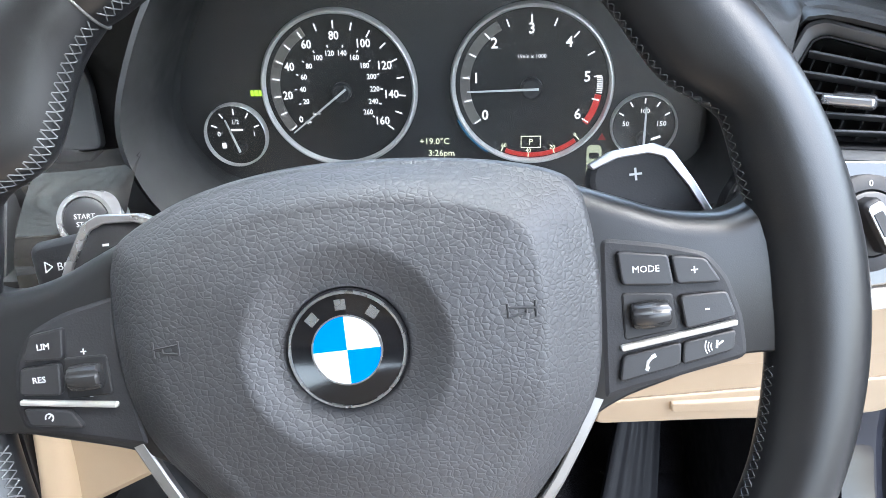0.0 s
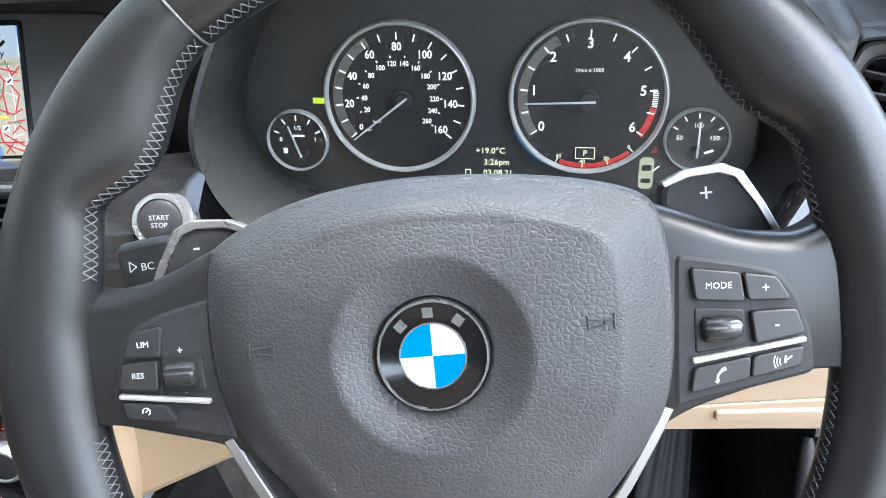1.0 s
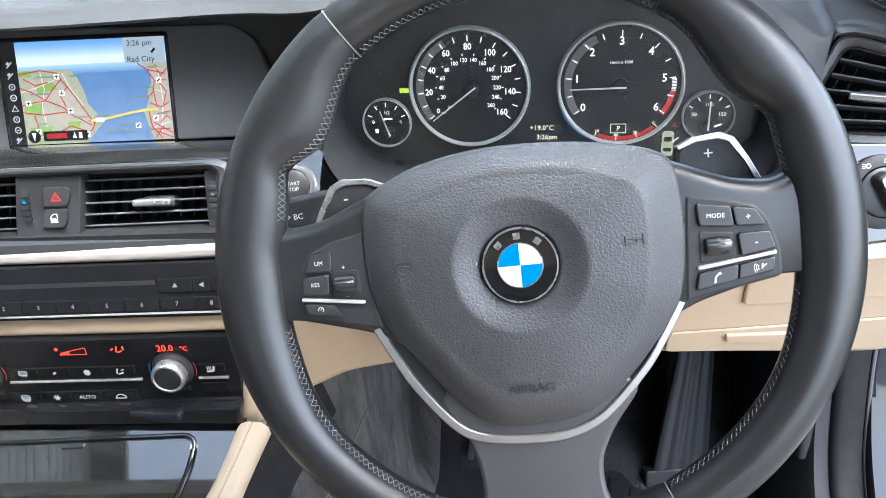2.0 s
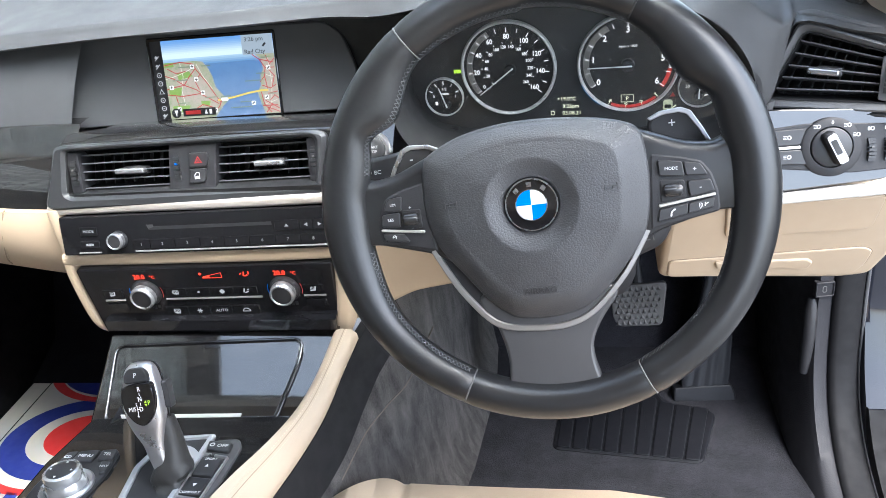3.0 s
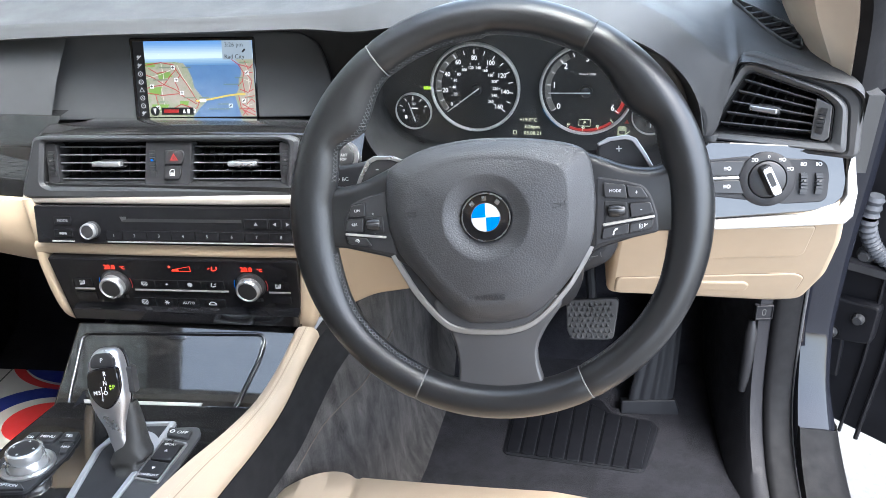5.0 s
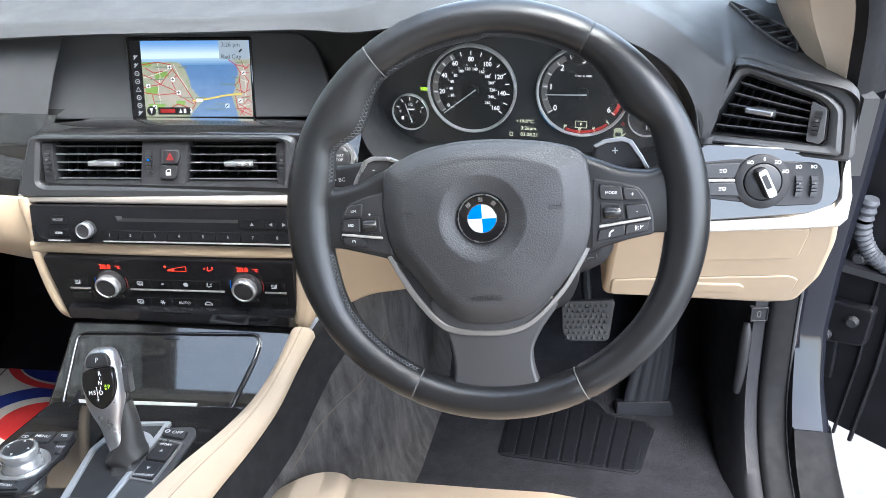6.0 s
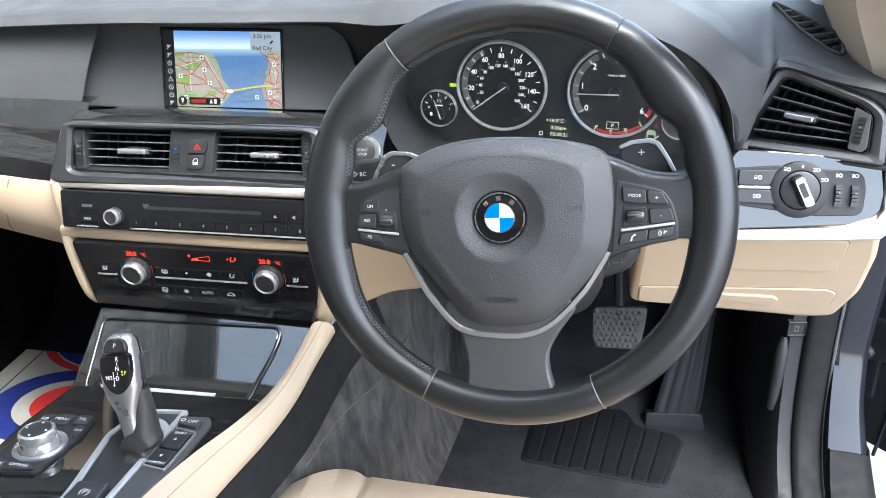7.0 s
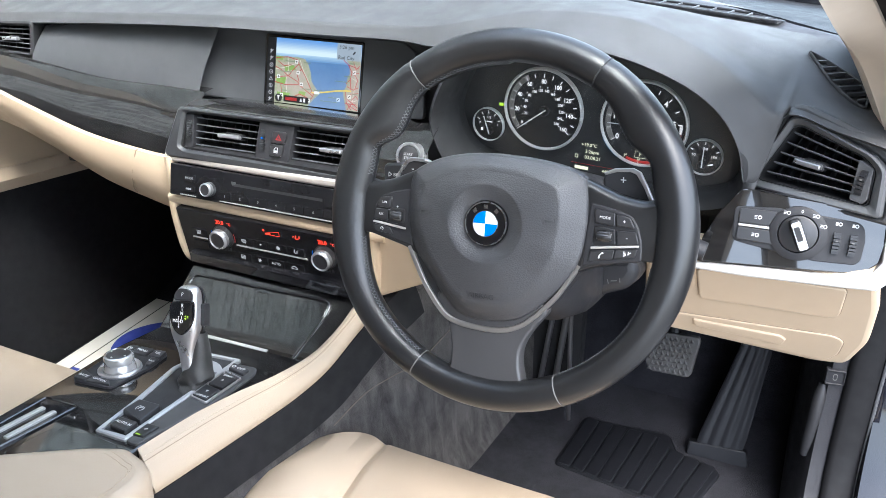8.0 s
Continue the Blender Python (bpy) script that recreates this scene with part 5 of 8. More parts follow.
slab(bm, fillet(mm([(-180, -88), (172, -88), (174, 10), (146, 50), (106, 72), (58, 84), (-106, 84), (-154, 70), (-180, 36)]), 0.02), 0.012, 0.0134)
lens = part("cover_glass", bm, M_LENS, clu, "clear curved cover over the dials")
lens.visible_shadow = False

SX, SY = -0.0634, 0.0055
d = dial("speedometer", SX, SY, 0.0525, "speedometer resting at zero")
band_bm = band(B(), SX, SY, 0.0405, 0.0470, 118, 218, -0.0006, 0.0002, 40)
part("scale_track", band_bm, M_DIALTRACK, d)
ticks(d, SX, SY, 0.0405, 0.0455, 218.0, -38.0, 17, 0.0009)
numbers(d, SX, SY, 0.0357, [(str(20 * i), 218 - 32 * i) for i in range(1, 9)], 0.0078, 0.88)
numbers(d, SX, SY, 0.0350, [("0", 216)], 0.0060)
numbers(d, SX, SY, 0.0246, [(str(20 * (i + 1)), 199 - 19.9 * i) for i in range(13)], 0.0050, 0.88)
ticks(d, SX, SY, 0.0285, 0.0302, 199.0, -39.8, 13, 0.0008)
needle(d, SX + 0.0024, SY - 0.0012, 217.5, 0.0440, 0.0066)
legend(d, "mph", 0.0028, SX - 0.0235, SY - 0.0222, 0.0006, M_PRINT)
legend(d, "km/h", 0.0026, SX - 0.0168, SY - 0.0165, 0.0006, M_PRINT)

RX, RY = 0.0655, 0.0065
d = dial("rev_counter", RX, RY, 0.0525, "rev counter with needle below one")
part("scale_track", band(B(), RX, RY, 0.0405, 0.0470, 118, 214, -0.0006, 0.0002, 40), M_DIALTRACK, d)
ticks(d, RX, RY, 0.0405, 0.0455, 214.0, -34.0, 13, 0.0009)
numbers(d, RX, RY, 0.0365, [(str(i), 213 - 41.0 * i) for i in range(7)], 0.0096, 0.95)
part("red_zone", band(B(), RX, RY, 0.0420, 0.0462, -36, -9, -0.0004, 0.0004, 16), M_REDARC, d, "red warning arc")
ticks(d, RX, RY, 0.0425, 0.0462, -7, 6, 9, 0.0006)
legend(d, "1/min x 1000", 0.0036, RX, RY + 0.0190, 0.0006, M_PRINT)
needle(d, RX, RY - 0.0012, 181.5, 0.0420, 0.0072)
part("economy_arc", band(B(), RX, RY, 0.0462, 0.0490, 249, 308, 0.0, 0.0012, 24), M_REDARC, d, "red economy arc")
bm = B()
for body, a in (("60", 246), ("40", 268), ("20", 289), ("0", 311)):
    words(bm, body, 0.0038, RX + 0.0447 * math.cos(radians(a)), RY + 0.0447 * math.sin(radians(a)), 0.0008)
    obox(bm, (RX + 0.0476 * math.cos(radians(a)), RY + 0.0476 * math.sin(radians(a))), 0.0034, 0.0006, a, 0.001, 0.0014)
part("economy_numbers", bm, M_AMBERTXT, d)
bm = B()
words(bm, "P", 0.0058, RX, RY - 0.0388, 0.0006)
ring_slab(bm, mm([(58.8, -28), (72.2, -28), (72.2, -36.4), (58.8, -36.4)]), mm([(59.2, -28.4), (71.8, -28.4), (71.8, -36.0), (59.2, -36.0)]), 0.0003, 0.0006)
part("gear_display", bm, M_AMBERTXT, d, "boxed gear letter")
part("blue_arc", band(B(), RX, RY, 0.0530, 0.0545, 205, 237, 0.001, 0.0014, 16), M_BLUELIT, d, "blue efficiency arc")

FX, FY = -0.1395, -0.0255
d = dial("fuel_gauge", FX, FY, 0.0222, "fuel gauge below half")
ticks(d, FX, FY, 0.0145, 0.0185, 158, 22, 5, 0.0009)
bm = B()
words(bm, "0", 0.0048, FX - 0.0125, FY + 0.0005, 0.0006)
words(bm, "1/2", 0.0045, FX + 0.0005, FY + 0.0092, 0.0006)
words(bm, "1", 0.0048, FX + 0.0130, FY + 0.0005, 0.0006)
obox(bm, (FX + 0.001, FY + 0.0035), 0.0085, 0.0014, 0, 0.0004, 0.0006)
obox(bm, (FX - 0.0100, FY - 0.0078), 0.0030, 0.0040, 0, 0.0004, 0.0006)
part("scale_numbers", bm, M_PRINT, d)
needle(d, FX + 0.0025, FY - 0.0085, 108.0, 0.0220, 0.0046, 0.004)

TX, TY = 0.1397, -0.0215
d = dial("oil_gauge", TX, TY, 0.0215, "oil temperature gauge at one hundred")
ticks(d, TX, TY, 0.0150, 0.0185, 152, 28, 5, 0.0009)
bm = B()
words(bm, "50", 0.0046, TX - 0.0118, TY + 0.0012, 0.0006)
words(bm, "100", 0.0044, TX, TY + 0.0098, 0.0006)
words(bm, "150", 0.0046, TX + 0.0112, TY + 0.0012, 0.0006)
obox(bm, (TX + 0.0085, TY - 0.0085), 0.0062, 0.0016, 20, 0.0004, 0.0006)
part("scale_numbers", bm, M_PRINT, d)
needle(d, TX, TY - 0.0085, 90.0, 0.0225, 0.0046, 0.004)

bm = B()
words(bm, "+19.0\u00b0C", 0.0062, -0.0005, -0.0327, -0.0032)
words(bm, "3:26pm", 0.0062, 0.0040, -0.0412, -0.0032)
words(bm, "03.08.21", 0.0062, 0.0050, -0.0492, -0.0032)
ring_slab(bm, mm([(-18.5, -46.8), (-14.5, -46.8), (-14.5, -51.4), (-18.5, -51.4)]), mm([(-18, -47.3), (-15, -47.3), (-15, -50.9), (-18, -50.9)]), -0.0036, -0.0032)
words(bm, "448.9", 0.0058, 0.0245, -0.0640, -0.0032)
obox(bm, (-0.009, -0.0640), 0.018, 0.0042, 0, -0.0036, -0.0033)
part("trip_display", bm, M_AMBERTXT, clu, "pale digital temperature, time and date")
bm = B()
obox(bm, (0.005, -0.0585), 0.056, 0.0006, 0, -0.0036, -0.0033)
part("display_rule", bm, M_RED, clu)
bm = B()
obox(bm, (-0.1222, 0.0028), 0.0028, 0.0040, 0, -0.0036, -0.0032)
obox(bm, (-0.1192, 0.0028), 0.0022, 0.0040, 0, -0.0036, -0.0032)
obox(bm, (-0.1252, 0.0028), 0.0022, 0.0040, 0, -0.0036, -0.0032)
part("sidelight_lamp", bm, M_GREENLIT, clu, "lit green sidelight lamp")
bm = B()
slab(bm, rr(0.010, 0.023, 0.003, 0.1085, -0.0475), -0.0036, -0.0031)
car = part("door_ajar_symbol", bm, glow("pale_green_symbol", (0.75, 0.80, 0.55), 0.30), clu, "pale car symbol with an open door")
for y, h in ((-0.0435, 0.0042), (-0.0530, 0.0034)):
    bm = B()
    slab(bm, rr(0.0068, h, 0.0012, 0.1085, y), -0.0033, -0.0029)
    part("symbol_window", bm, M_DARK, car)
bm = B()
obox(bm, (0.1150, -0.0440), 0.006, 0.0008, 40, -0.0036, -0.0031)
part("open_door_mark", bm, M_AMBERTXT, car)
bm = B()
slab(bm, mm([(110.5, -32.5), (116, -32.5), (113.2, -27.5)]), -0.0036, -0.0032)
part("warning_lamp", bm, M_RED, clu, "dim red warning triangle")
bm = B()
obox(bm, (0.1240, -0.0640), 0.0045, 0.0050, 0, -0.0036, -0.0030)
lathe(bm, [(0.0, -0.0030), (0.0017, -0.0030), (0.0017, -0.0036)], 14, 0.1245, -0.0595)
part("seatbelt_lamp", bm, M_REDLIT, clu, "lit red seat belt lamp")

# ---------------------------------------------------------------- navigation display
nav = thing("navigation_display", NAV, "switched-on navigation screen showing a coastal map", "display")
bm = B()
slab(bm, rr(0.158, 0.100, 0.003, 0.0, 0.0012), -0.006, 0.0006, 0.0012)
part("bezel", bm, M_PIANO, nav, "gloss black bezel")
SEA = map_glow("map_sea", (0.08, 0.22, 0.50), (0.11, 0.27, 0.56), (0.14, 0.30, 0.58), 60.0, 0.52)
HAZE = glow("map_haze", (0.72, 0.88, 0.95), 0.60)
LAND = map_glow("map_land", (0.30, 0.42, 0.20), (0.48, 0.50, 0.34), (0.55, 0.50, 0.40), 260.0, 0.50)
PARK = glow("map_green", (0.30, 0.50, 0.12), 0.46)
URBAN = map_glow("map_town", (0.42, 0.45, 0.30), (0.58, 0.52, 0.42), (0.66, 0.50, 0.44), 320.0, 0.50)
ROADR = glow("map_red_road", (0.50, 0.035, 0.05), 0.56)
ROADY = glow("map_yellow_road", (0.80, 0.60, 0.12), 0.56)
ROADW = glow("map_minor_road", (0.80, 0.78, 0.72), 0.56)
LABELS = glow("map_label", (0.30, 0.36, 0.28), 0.40)
BARK = glow("map_bar", (0.015, 0.016, 0.02), 0.19)
SCREENW = glow("screen_white", (0.9, 0.92, 0.95), 0.56)
M_ICON = glow("menu_icon_grey", (0.75, 0.77, 0.80), 0.33)
CLOCKBG = glow("clock_panel", (0.42, 0.50, 0.58), 0.53)


def layer(name, outlines, z, material, label="", h=0.00012):
    for o in outlines:
        bm = B()
        slab(bm, mm(o), z, z + h)
        part(name, bm, material, screen, label)


bm = B()
slab(bm, mm([(-60.5, 46.8), (76.5, 46.8), (76.5, -45.6), (-60.5, -45.6)]), 0.0, 0.0008)
screen = part("screen", bm, SEA, nav, "lit map screen")
for i in range(8):
    f = (i / 7) ** 1.4
    sky_ = glow("map_sky", tuple(a + (b_ - a) * f for a, b_ in zip((0.16, 0.38, 0.78), (0.70, 0.87, 0.95))), 0.56)
    layer("sky_band", [[(-60.5, 46.8 - 2.0 * i), (76.5, 46.8 - 2.0 * i), (76.5, 44.8 - 2.0 * i), (-60.5, 44.8 - 2.0 * i)]], 0.0011, sky_)
layer("haze_band", [[(-60.5, 30.8), (76.5, 30.8), (76.5, 26), (-60.5, 25)]], 0.0010, HAZE)
for i in range(4):
    f = i / 4
    layer("far_sea", [[(-60.5, 25.2 - 2.0 * i), (76.5, 26.2 - 2.0 * i), (76.5, 24.1 - 2.0 * i), (-60.5, 23.1 - 2.0 * i)]], 0.00095, glow("map_far_sea", tuple(a + (b_ - a) * f for a, b_ in zip((0.45, 0.66, 0.85), (0.12, 0.29, 0.58))), 0.54))
layer("land", [[(-60.5, 21), (-22, 21.5), (-12, 20), (-6, 12), (-2, 2), (0, -10), (8, -20), (14, -27), (6, -34), (-4, -45.6), (-60.5, -45.6)], [(76.5, 24), (52, 25), (60, 18), (62, 8), (57, 0), (56, -12), (51, -20), (54, -32), (58, -45.6), (76.5, -45.6)]], 0.0013, LAND)
layer("town", [[(-52, 12), (-30, 14), (-14, 2), (-6, -14), (4, -26), (-4, -36), (-26, -30), (-44, -22)], [(60, 18), (76, 20), (76, -44), (62, -44), (56, -24), (62, -4)]], 0.0015, URBAN)
layer("parkland", [[(-60, 21), (-48, 21), (-48, 16), (-60, 16)], [(-46, 8), (-30, 10), (-26, 4), (-44, 0)], [(-58, -10), (-40, -8), (-44, -18), (-58, -18)], [(-20, -26), (-8, -26), (-10, -32), (-20, -31)], [(-56, -30), (-34, -30), (-38, -38), (-56, -36)]], 0.0017, PARK)


def road(name, paths, w, z, material):
    for pth in paths:
        bm = B()
        for a, b_ in zip(pth, pth[1:]):
            a, b_ = Vector(a) * 0.001, Vector(b_) * 0.001
            d_ = b_ - a
            obox(bm, tuple((a + b_) / 2), d_.length + w * 0.6, w, math.degrees(math.atan2(d_.y, d_.x)), z, z + 0.0001)
        part(name, bm, material, screen)


road("minor_road", [[(-60, 2), (-44, 6), (-28, 12)], [(-52, -40), (-30, -36), (-10, -40)], [(-40, 20), (-38, 4), (-42, -12), (-40, -30)], [(-20, 18), (-14, 4), (-4, -12)], [(64, 0), (74, -4)], [(60, -34), (74, -30)], [(68, 20), (70, -10), (66, -40)]], 0.0006, 0.0019, ROADW)
road("main_road", [[(-60, 18), (-40, 21), (-24, 18), (-20, 10), (-10, -4), (-2, -18), (4, -28)], [(-60, -16), (-42, -19), (-20, -17), (-8, -24), (2, -30)], [(-22, 12), (-30, 4), (-38, -6), (-52, -8), (-60, -10)], [(-38, -6), (-24, -12), (-16, -18)], [(-50, -19), (-48, -30)], [(0, -26), (6, -26), (2, -34), (-4, -38)], [(50, 24), (58, 18), (64, 8), (62, -2), (56, -8)], [(58, 18), (74, 14)], [(64, 8), (75, 8)], [(62, 0), (64, -16)], [(56, -20), (58, -34), (66, -44)], [(56, -36), (74, -36)], [(60, -30), (76, -40)], [(68, 6), (74, -2), (70, -14)], [(62, -38), (76, -44)], [(66, -30), (72, -24), (76, -28)], [(-56, 14), (-46, 8), (-34, 10)], [(-60, 6), (-50, 2), (-38, -6)], [(-30, -36), (-18, -30), (-6, -34)], [(66, 22), (70, 12), (76, 18)], [(58, -12), (68, -16), (75, -12)], [(64, -22), (76, -20)], [(60, -44), (68, -34)], [(-16, 6), (-24, -2), (-20, -12)]], 0.0010, 0.0021, ROADR)
road("tunnel_route", [[(2, -26), (20, -24), (40, -20), (56, -18), (64, -18)]], 0.0022, 0.0023, ROADY)
bm = B()
for x, y, w in ((-34, 15, 22), (-8, 15, 14), (-42, 0, 24), (-6, -22, 20), (12, -22, 16), (58, 2, 14), (48, -6, 26), (36, -30, 18), (30, -36, 34), (-44, -27, 12), (64, 20, 12), (70, -22, 10)):
    bm = B()
    obox(bm, (x * 0.001, y * 0.001), w * 0.0008, 0.0014, 0, 0.0024, 0.00248)
    part("place_label", bm, LABELS, screen)
for x, y in ((-25, 15), (-22, 0), (-54, -8), (-16, -16), (68, 8), (45, -32), (-48, -34), (-3, -38), (62, -26)):
    bm = B()
    slab(bm, rr(0.0050, 0.0050, 0.0006, x * 0.001, y * 0.001, 2), 0.0024, 0.0026)
    part("map_marker", bm, SCREENW, screen)
bm = B()
for x, y in ((-25, 15), (-22, 0), (-54, -8), (-16, -16)):
    obox(bm, (x * 0.001, y * 0.001), 0.0036, 0.0008, 0, 0.0026, 0.00272)
    obox(bm, (x * 0.001, y * 0.001), 0.0008, 0.0036, 0, 0.0026, 0.00272)
for x, y in ((68, 8), (45, -32), (-48, -34), (-3, -38), (62, -26)):
    obox(bm, (x * 0.001, y * 0.001), 0.0038, 0.0012, 40, 0.0026, 0.00272)
tagged(part("marker_signs", bm, BARK, screen), kind="stuff")
bm = B()
slab(bm, rr(0.009, 0.004, 0.0018, 0.010, -0.0255), 0.0026, 0.0028)
part("position_marker", bm, SCREENW, screen)
layer("clock_panel", [[(39, 46.8), (76.5, 46.8), (76.5, 24), (39, 24)]], 0.0026, CLOCKBG, "pale panel with clock and station")
bm = B()
words(bm, "3:26 pm", 0.0072, 0.054, 0.0415, 0.0029)
words(bm, "Rad City", 0.0072, 0.0540, 0.0272, 0.0029)
obox(bm, (0.066, 0.0345), 0.005, 0.0022, 45, 0.0028, 0.003)
part("clock_text", bm, BARK, screen)
layer("status_bar", [[(-44, -34), (-3, -34), (-3, -43), (-44, -43)]], 0.0026, BARK)
bm = B()
obox(bm, (-0.0315, -0.0385), 0.019, 0.0045, 0, 0.0028, 0.003)
part("distance_bar", bm, glow("dim_red_bar", (0.5, 0.03, 0.03), 0.4), screen)
bm = B()
obox(bm, (-0.0095, -0.0385), 0.003, 0.0055, 0, 0.0028, 0.003)
slab(bm, mm([(-17, -41), (-13, -41), (-15, -35.5)]), 0.0028, 0.003)
part("north_mark", bm, SCREENW, screen)
bm = lathe(B(), [(0.0, 0.0030), (0.0058, 0.0030), (0.0058, 0.0026)], 24, -0.0525, -0.0385)
cp = part("compass", bm, BARK, screen)
bm = B()
slab(bm, mm([(-54.5, -35), (-50.5, -35), (-52.5, -42.5)]), 0.0031, 0.0033)
part("compass_arrow", bm, SCREENW, cp)
bm = B()
slab(bm, mm([(-74.5, 46.8), (-61, 46.8), (-61, -45.6), (-74.5, -45.6)]), 0.0, 0.0009)
bar_ = part("icon_bar", bm, BARK, nav, "dark bar with menu icons")
for i in range(8):
    y = 0.0270 - 0.0098 * i
    bm = B()
    if i in (2, 3, 5, 6):
        lathe(bm, [(0.0022, 0.0009), (0.0022, 0.0012), (0.0031, 0.0012), (0.0031, 0.0009)], 16, -0.0678, y)
        obox(bm, (-0.0678, y), 0.0022, 0.0009, 60 * i, 0.0009, 0.0012)
    elif i == 4:
        ring_slab(bm, [(-0.0712, y - 0.0026), (-0.0644, y - 0.0026), (-0.0678, y + 0.0036)], [(-0.0700, y - 0.0019), (-0.0656, y - 0.0019), (-0.0678, y + 0.0022)], 0.0009, 0.0012)
    else:
        obox(bm, (-0.0678, y), 0.0072, 0.0011, 45, 0.0009, 0.0012)
        obox(bm, (-0.0690, y + 0.0014), 0.0030, 0.0022, 45, 0.0009, 0.0012)
    part("menu_icon", bm, M_ICON, bar_)


# ---------------------------------------------------------------- air vents
def grille(parent, pts, rows_, tab, vanes, tilt=-6):
    """Slats in a four-cornered opening (tl, tr, br, bl, in mm), with upright vanes and a bright tab."""
    tl, tr, br, bl = [Vector(p) for p in pts]
    for k in range(rows_):
        f = (k + 0.5) / rows_
        a, b_ = tl.lerp(bl, f) * 0.001, tr.lerp(br, f) * 0.001
        bm = B()
        d_ = (b_ - a)
        m = pose((a.x + b_.x) / 2, (a.y + b_.y) / 2, -0.010, 0, 0, math.degrees(math.atan2(d_.y, d_.x)))
        slab(bm, rr(0.014, 0.0017, 0.0007, 0, 0, 3), -d_.length / 2, d_.length / 2)
        bm.transform(m @ pose(0, 0, 0, tilt, 0, 0) @ Matrix(((0, 0, 1, 0), (0, 1, 0, 0), (-1, 0, 0, 0), (0, 0, 0, 1))))
        part("slat", bm, M_SLAT, parent)
    for k in range(vanes):
        f = (k + 0.5) / vanes
        a, b_ = tl.lerp(tr, f) * 0.001, bl.lerp(br, f) * 0.001
        bm = B()
        d_ = a - b_
        slab(bm, [(-0.0005, -0.007), (0.0005, -0.007), (0.0005, 0.007), (-0.0005, 0.007)], -d_.length / 2, d_.length / 2)
        bm.transform(pose((a.x + b_.x) / 2, (a.y + b_.y) / 2, -0.026, 0, 0, math.degrees(math.atan2(d_.y, d_.x)) - 90) @ pose(0, 0, 0, 90, 0, 0))
        part("vane", bm, M_DARK, parent)
    x, y, w = tab
    bm = B()
    slab(bm, rr(w * 0.001, 0.0060, 0.0018, x * 0.001, y * 0.001), -0.008, 0.0045, 0.0018, 3)
    t_ = part("direction_tab", bm, M_SILVER, parent, "bright metal direction tab")
    bm = B()
    slab(bm, rr(w * 0.00085, 0.0095, 0.003, x * 0.001 + 0.004, y * 0.001), -0.012, -0.003, 0.002)
    part("tab_carrier", bm, M_KEY, t_)


def thumbwheel(parent, x, y, h, lean=0.0, accent=None):
    bm = B()
    slab(bm, rr(0.0095, h, 0.003, x, y), -0.004, 0.0012, 0.0008)
    bay = part("wheel_bay", bm, M_DARK, parent)
    for k in range(7):
        a = -1.05 + 0.35 * k
        bm = B()
        obox(bm, (x, y + h * 0.46 * math.sin(a)), 0.0066, h * 0.105, 0, -0.002, 0.0015 + 0.0060 * math.cos(a))
        part("wheel_rib", bm, M_KEY, bay)
    bm = B()
    obox(bm, (x, y + h * 0.12), 0.0022, h * 0.07, 0, 0.0035, 0.0080)
    part("wheel_mark", bm, accent or M_PIPE, bay)


cv = thing("centre_air_vent", VENT, "black twin air vent with bright tabs", "air vent")
bm = B()
outer = fillet(mm([(-166, 31), (146, 31), (157, 26), (148, -40), (142, -44), (-180, -44), (-189, -38)]), 0.008, 5)
inner = fillet(mm([(-153, 25), (136, 25), (144, 21), (140, -26), (134, -30), (-152, -29), (-160, -25)]), 0.006, 5)
ring_slab(bm, outer, inner, -0.012, 0.010, 0.004)
part("frame", bm, M_FRAME, cv, "satin black vent frame")
# near-black back and lining give the duct its depth of shade
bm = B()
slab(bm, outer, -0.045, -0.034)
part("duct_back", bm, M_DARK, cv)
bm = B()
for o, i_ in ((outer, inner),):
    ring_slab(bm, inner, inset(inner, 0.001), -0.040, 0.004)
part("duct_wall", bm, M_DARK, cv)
grille(cv, [(-139, 22), (-28, 22), (-34, -26), (-144, -26)], 5, (-80, -2.5, 36), 9)
grille(cv, [(30, 22), (133, 22), (130, -26), (23, -26)], 5, (86, -2.5, 33), 9)
bm = B()
slab(bm, fillet(mm([(-28, 24), (29, 24), (22, -28), (-34, -28)]), 0.002), -0.03, 0.004, 0.0015)
cp = part("switch_block", bm, M_PLASTIC, cv)
thumbwheel(cp, -0.0205, -0.0015, 0.034, accent=M_BLUE)
bm = B()
slab(bm, fillet(mm([(-4, 14), (17, 14), (19.5, 8), (15.5, -2.4), (-5.5, -2.4)]), 0.003), 0.004, 0.0070, 0.001)
hz = part("hazard_switch", bm, M_KEY, cp, "black hazard switch with red triangle")
bm = B()
ring_slab(bm, mm([(1.5, 2.2), (11.5, 2.2), (6.5, 10.4)]), mm([(3.6, 3.4), (9.4, 3.4), (6.5, 8.2)]), 0.0068, 0.0072)
ring_slab(bm, mm([(4.6, 4.0), (8.4, 4.0), (6.5, 7.0)]), mm([(5.4, 4.4), (7.6, 4.4), (6.5, 6.2)]), 0.0068, 0.0071)
part("triangle", bm, M_RED, hz, "red warning triangle")
bm = B()
slab(bm, fillet(mm([(-6, -4), (15, -4), (13.5, -15), (11, -20), (-8, -20)]), 0.003), 0.004, 0.0070, 0.001)
lk = part("lock_switch", bm, M_KEY, cp, "black door lock switch")
bm = B()
ring_slab(bm, mm([(0, -15.5), (6.2, -15.5), (6.2, -8.0), (2.4, -8.0), (0, -10.8)]), mm([(0.7, -14.8), (5.5, -14.8), (5.5, -8.7), (2.7, -8.7), (0.7, -11.1)]), 0.0068, 0.0071)
obox(bm, (0.0031, -0.0132), 0.0036, 0.0024, 0, 0.0068, 0.0071)
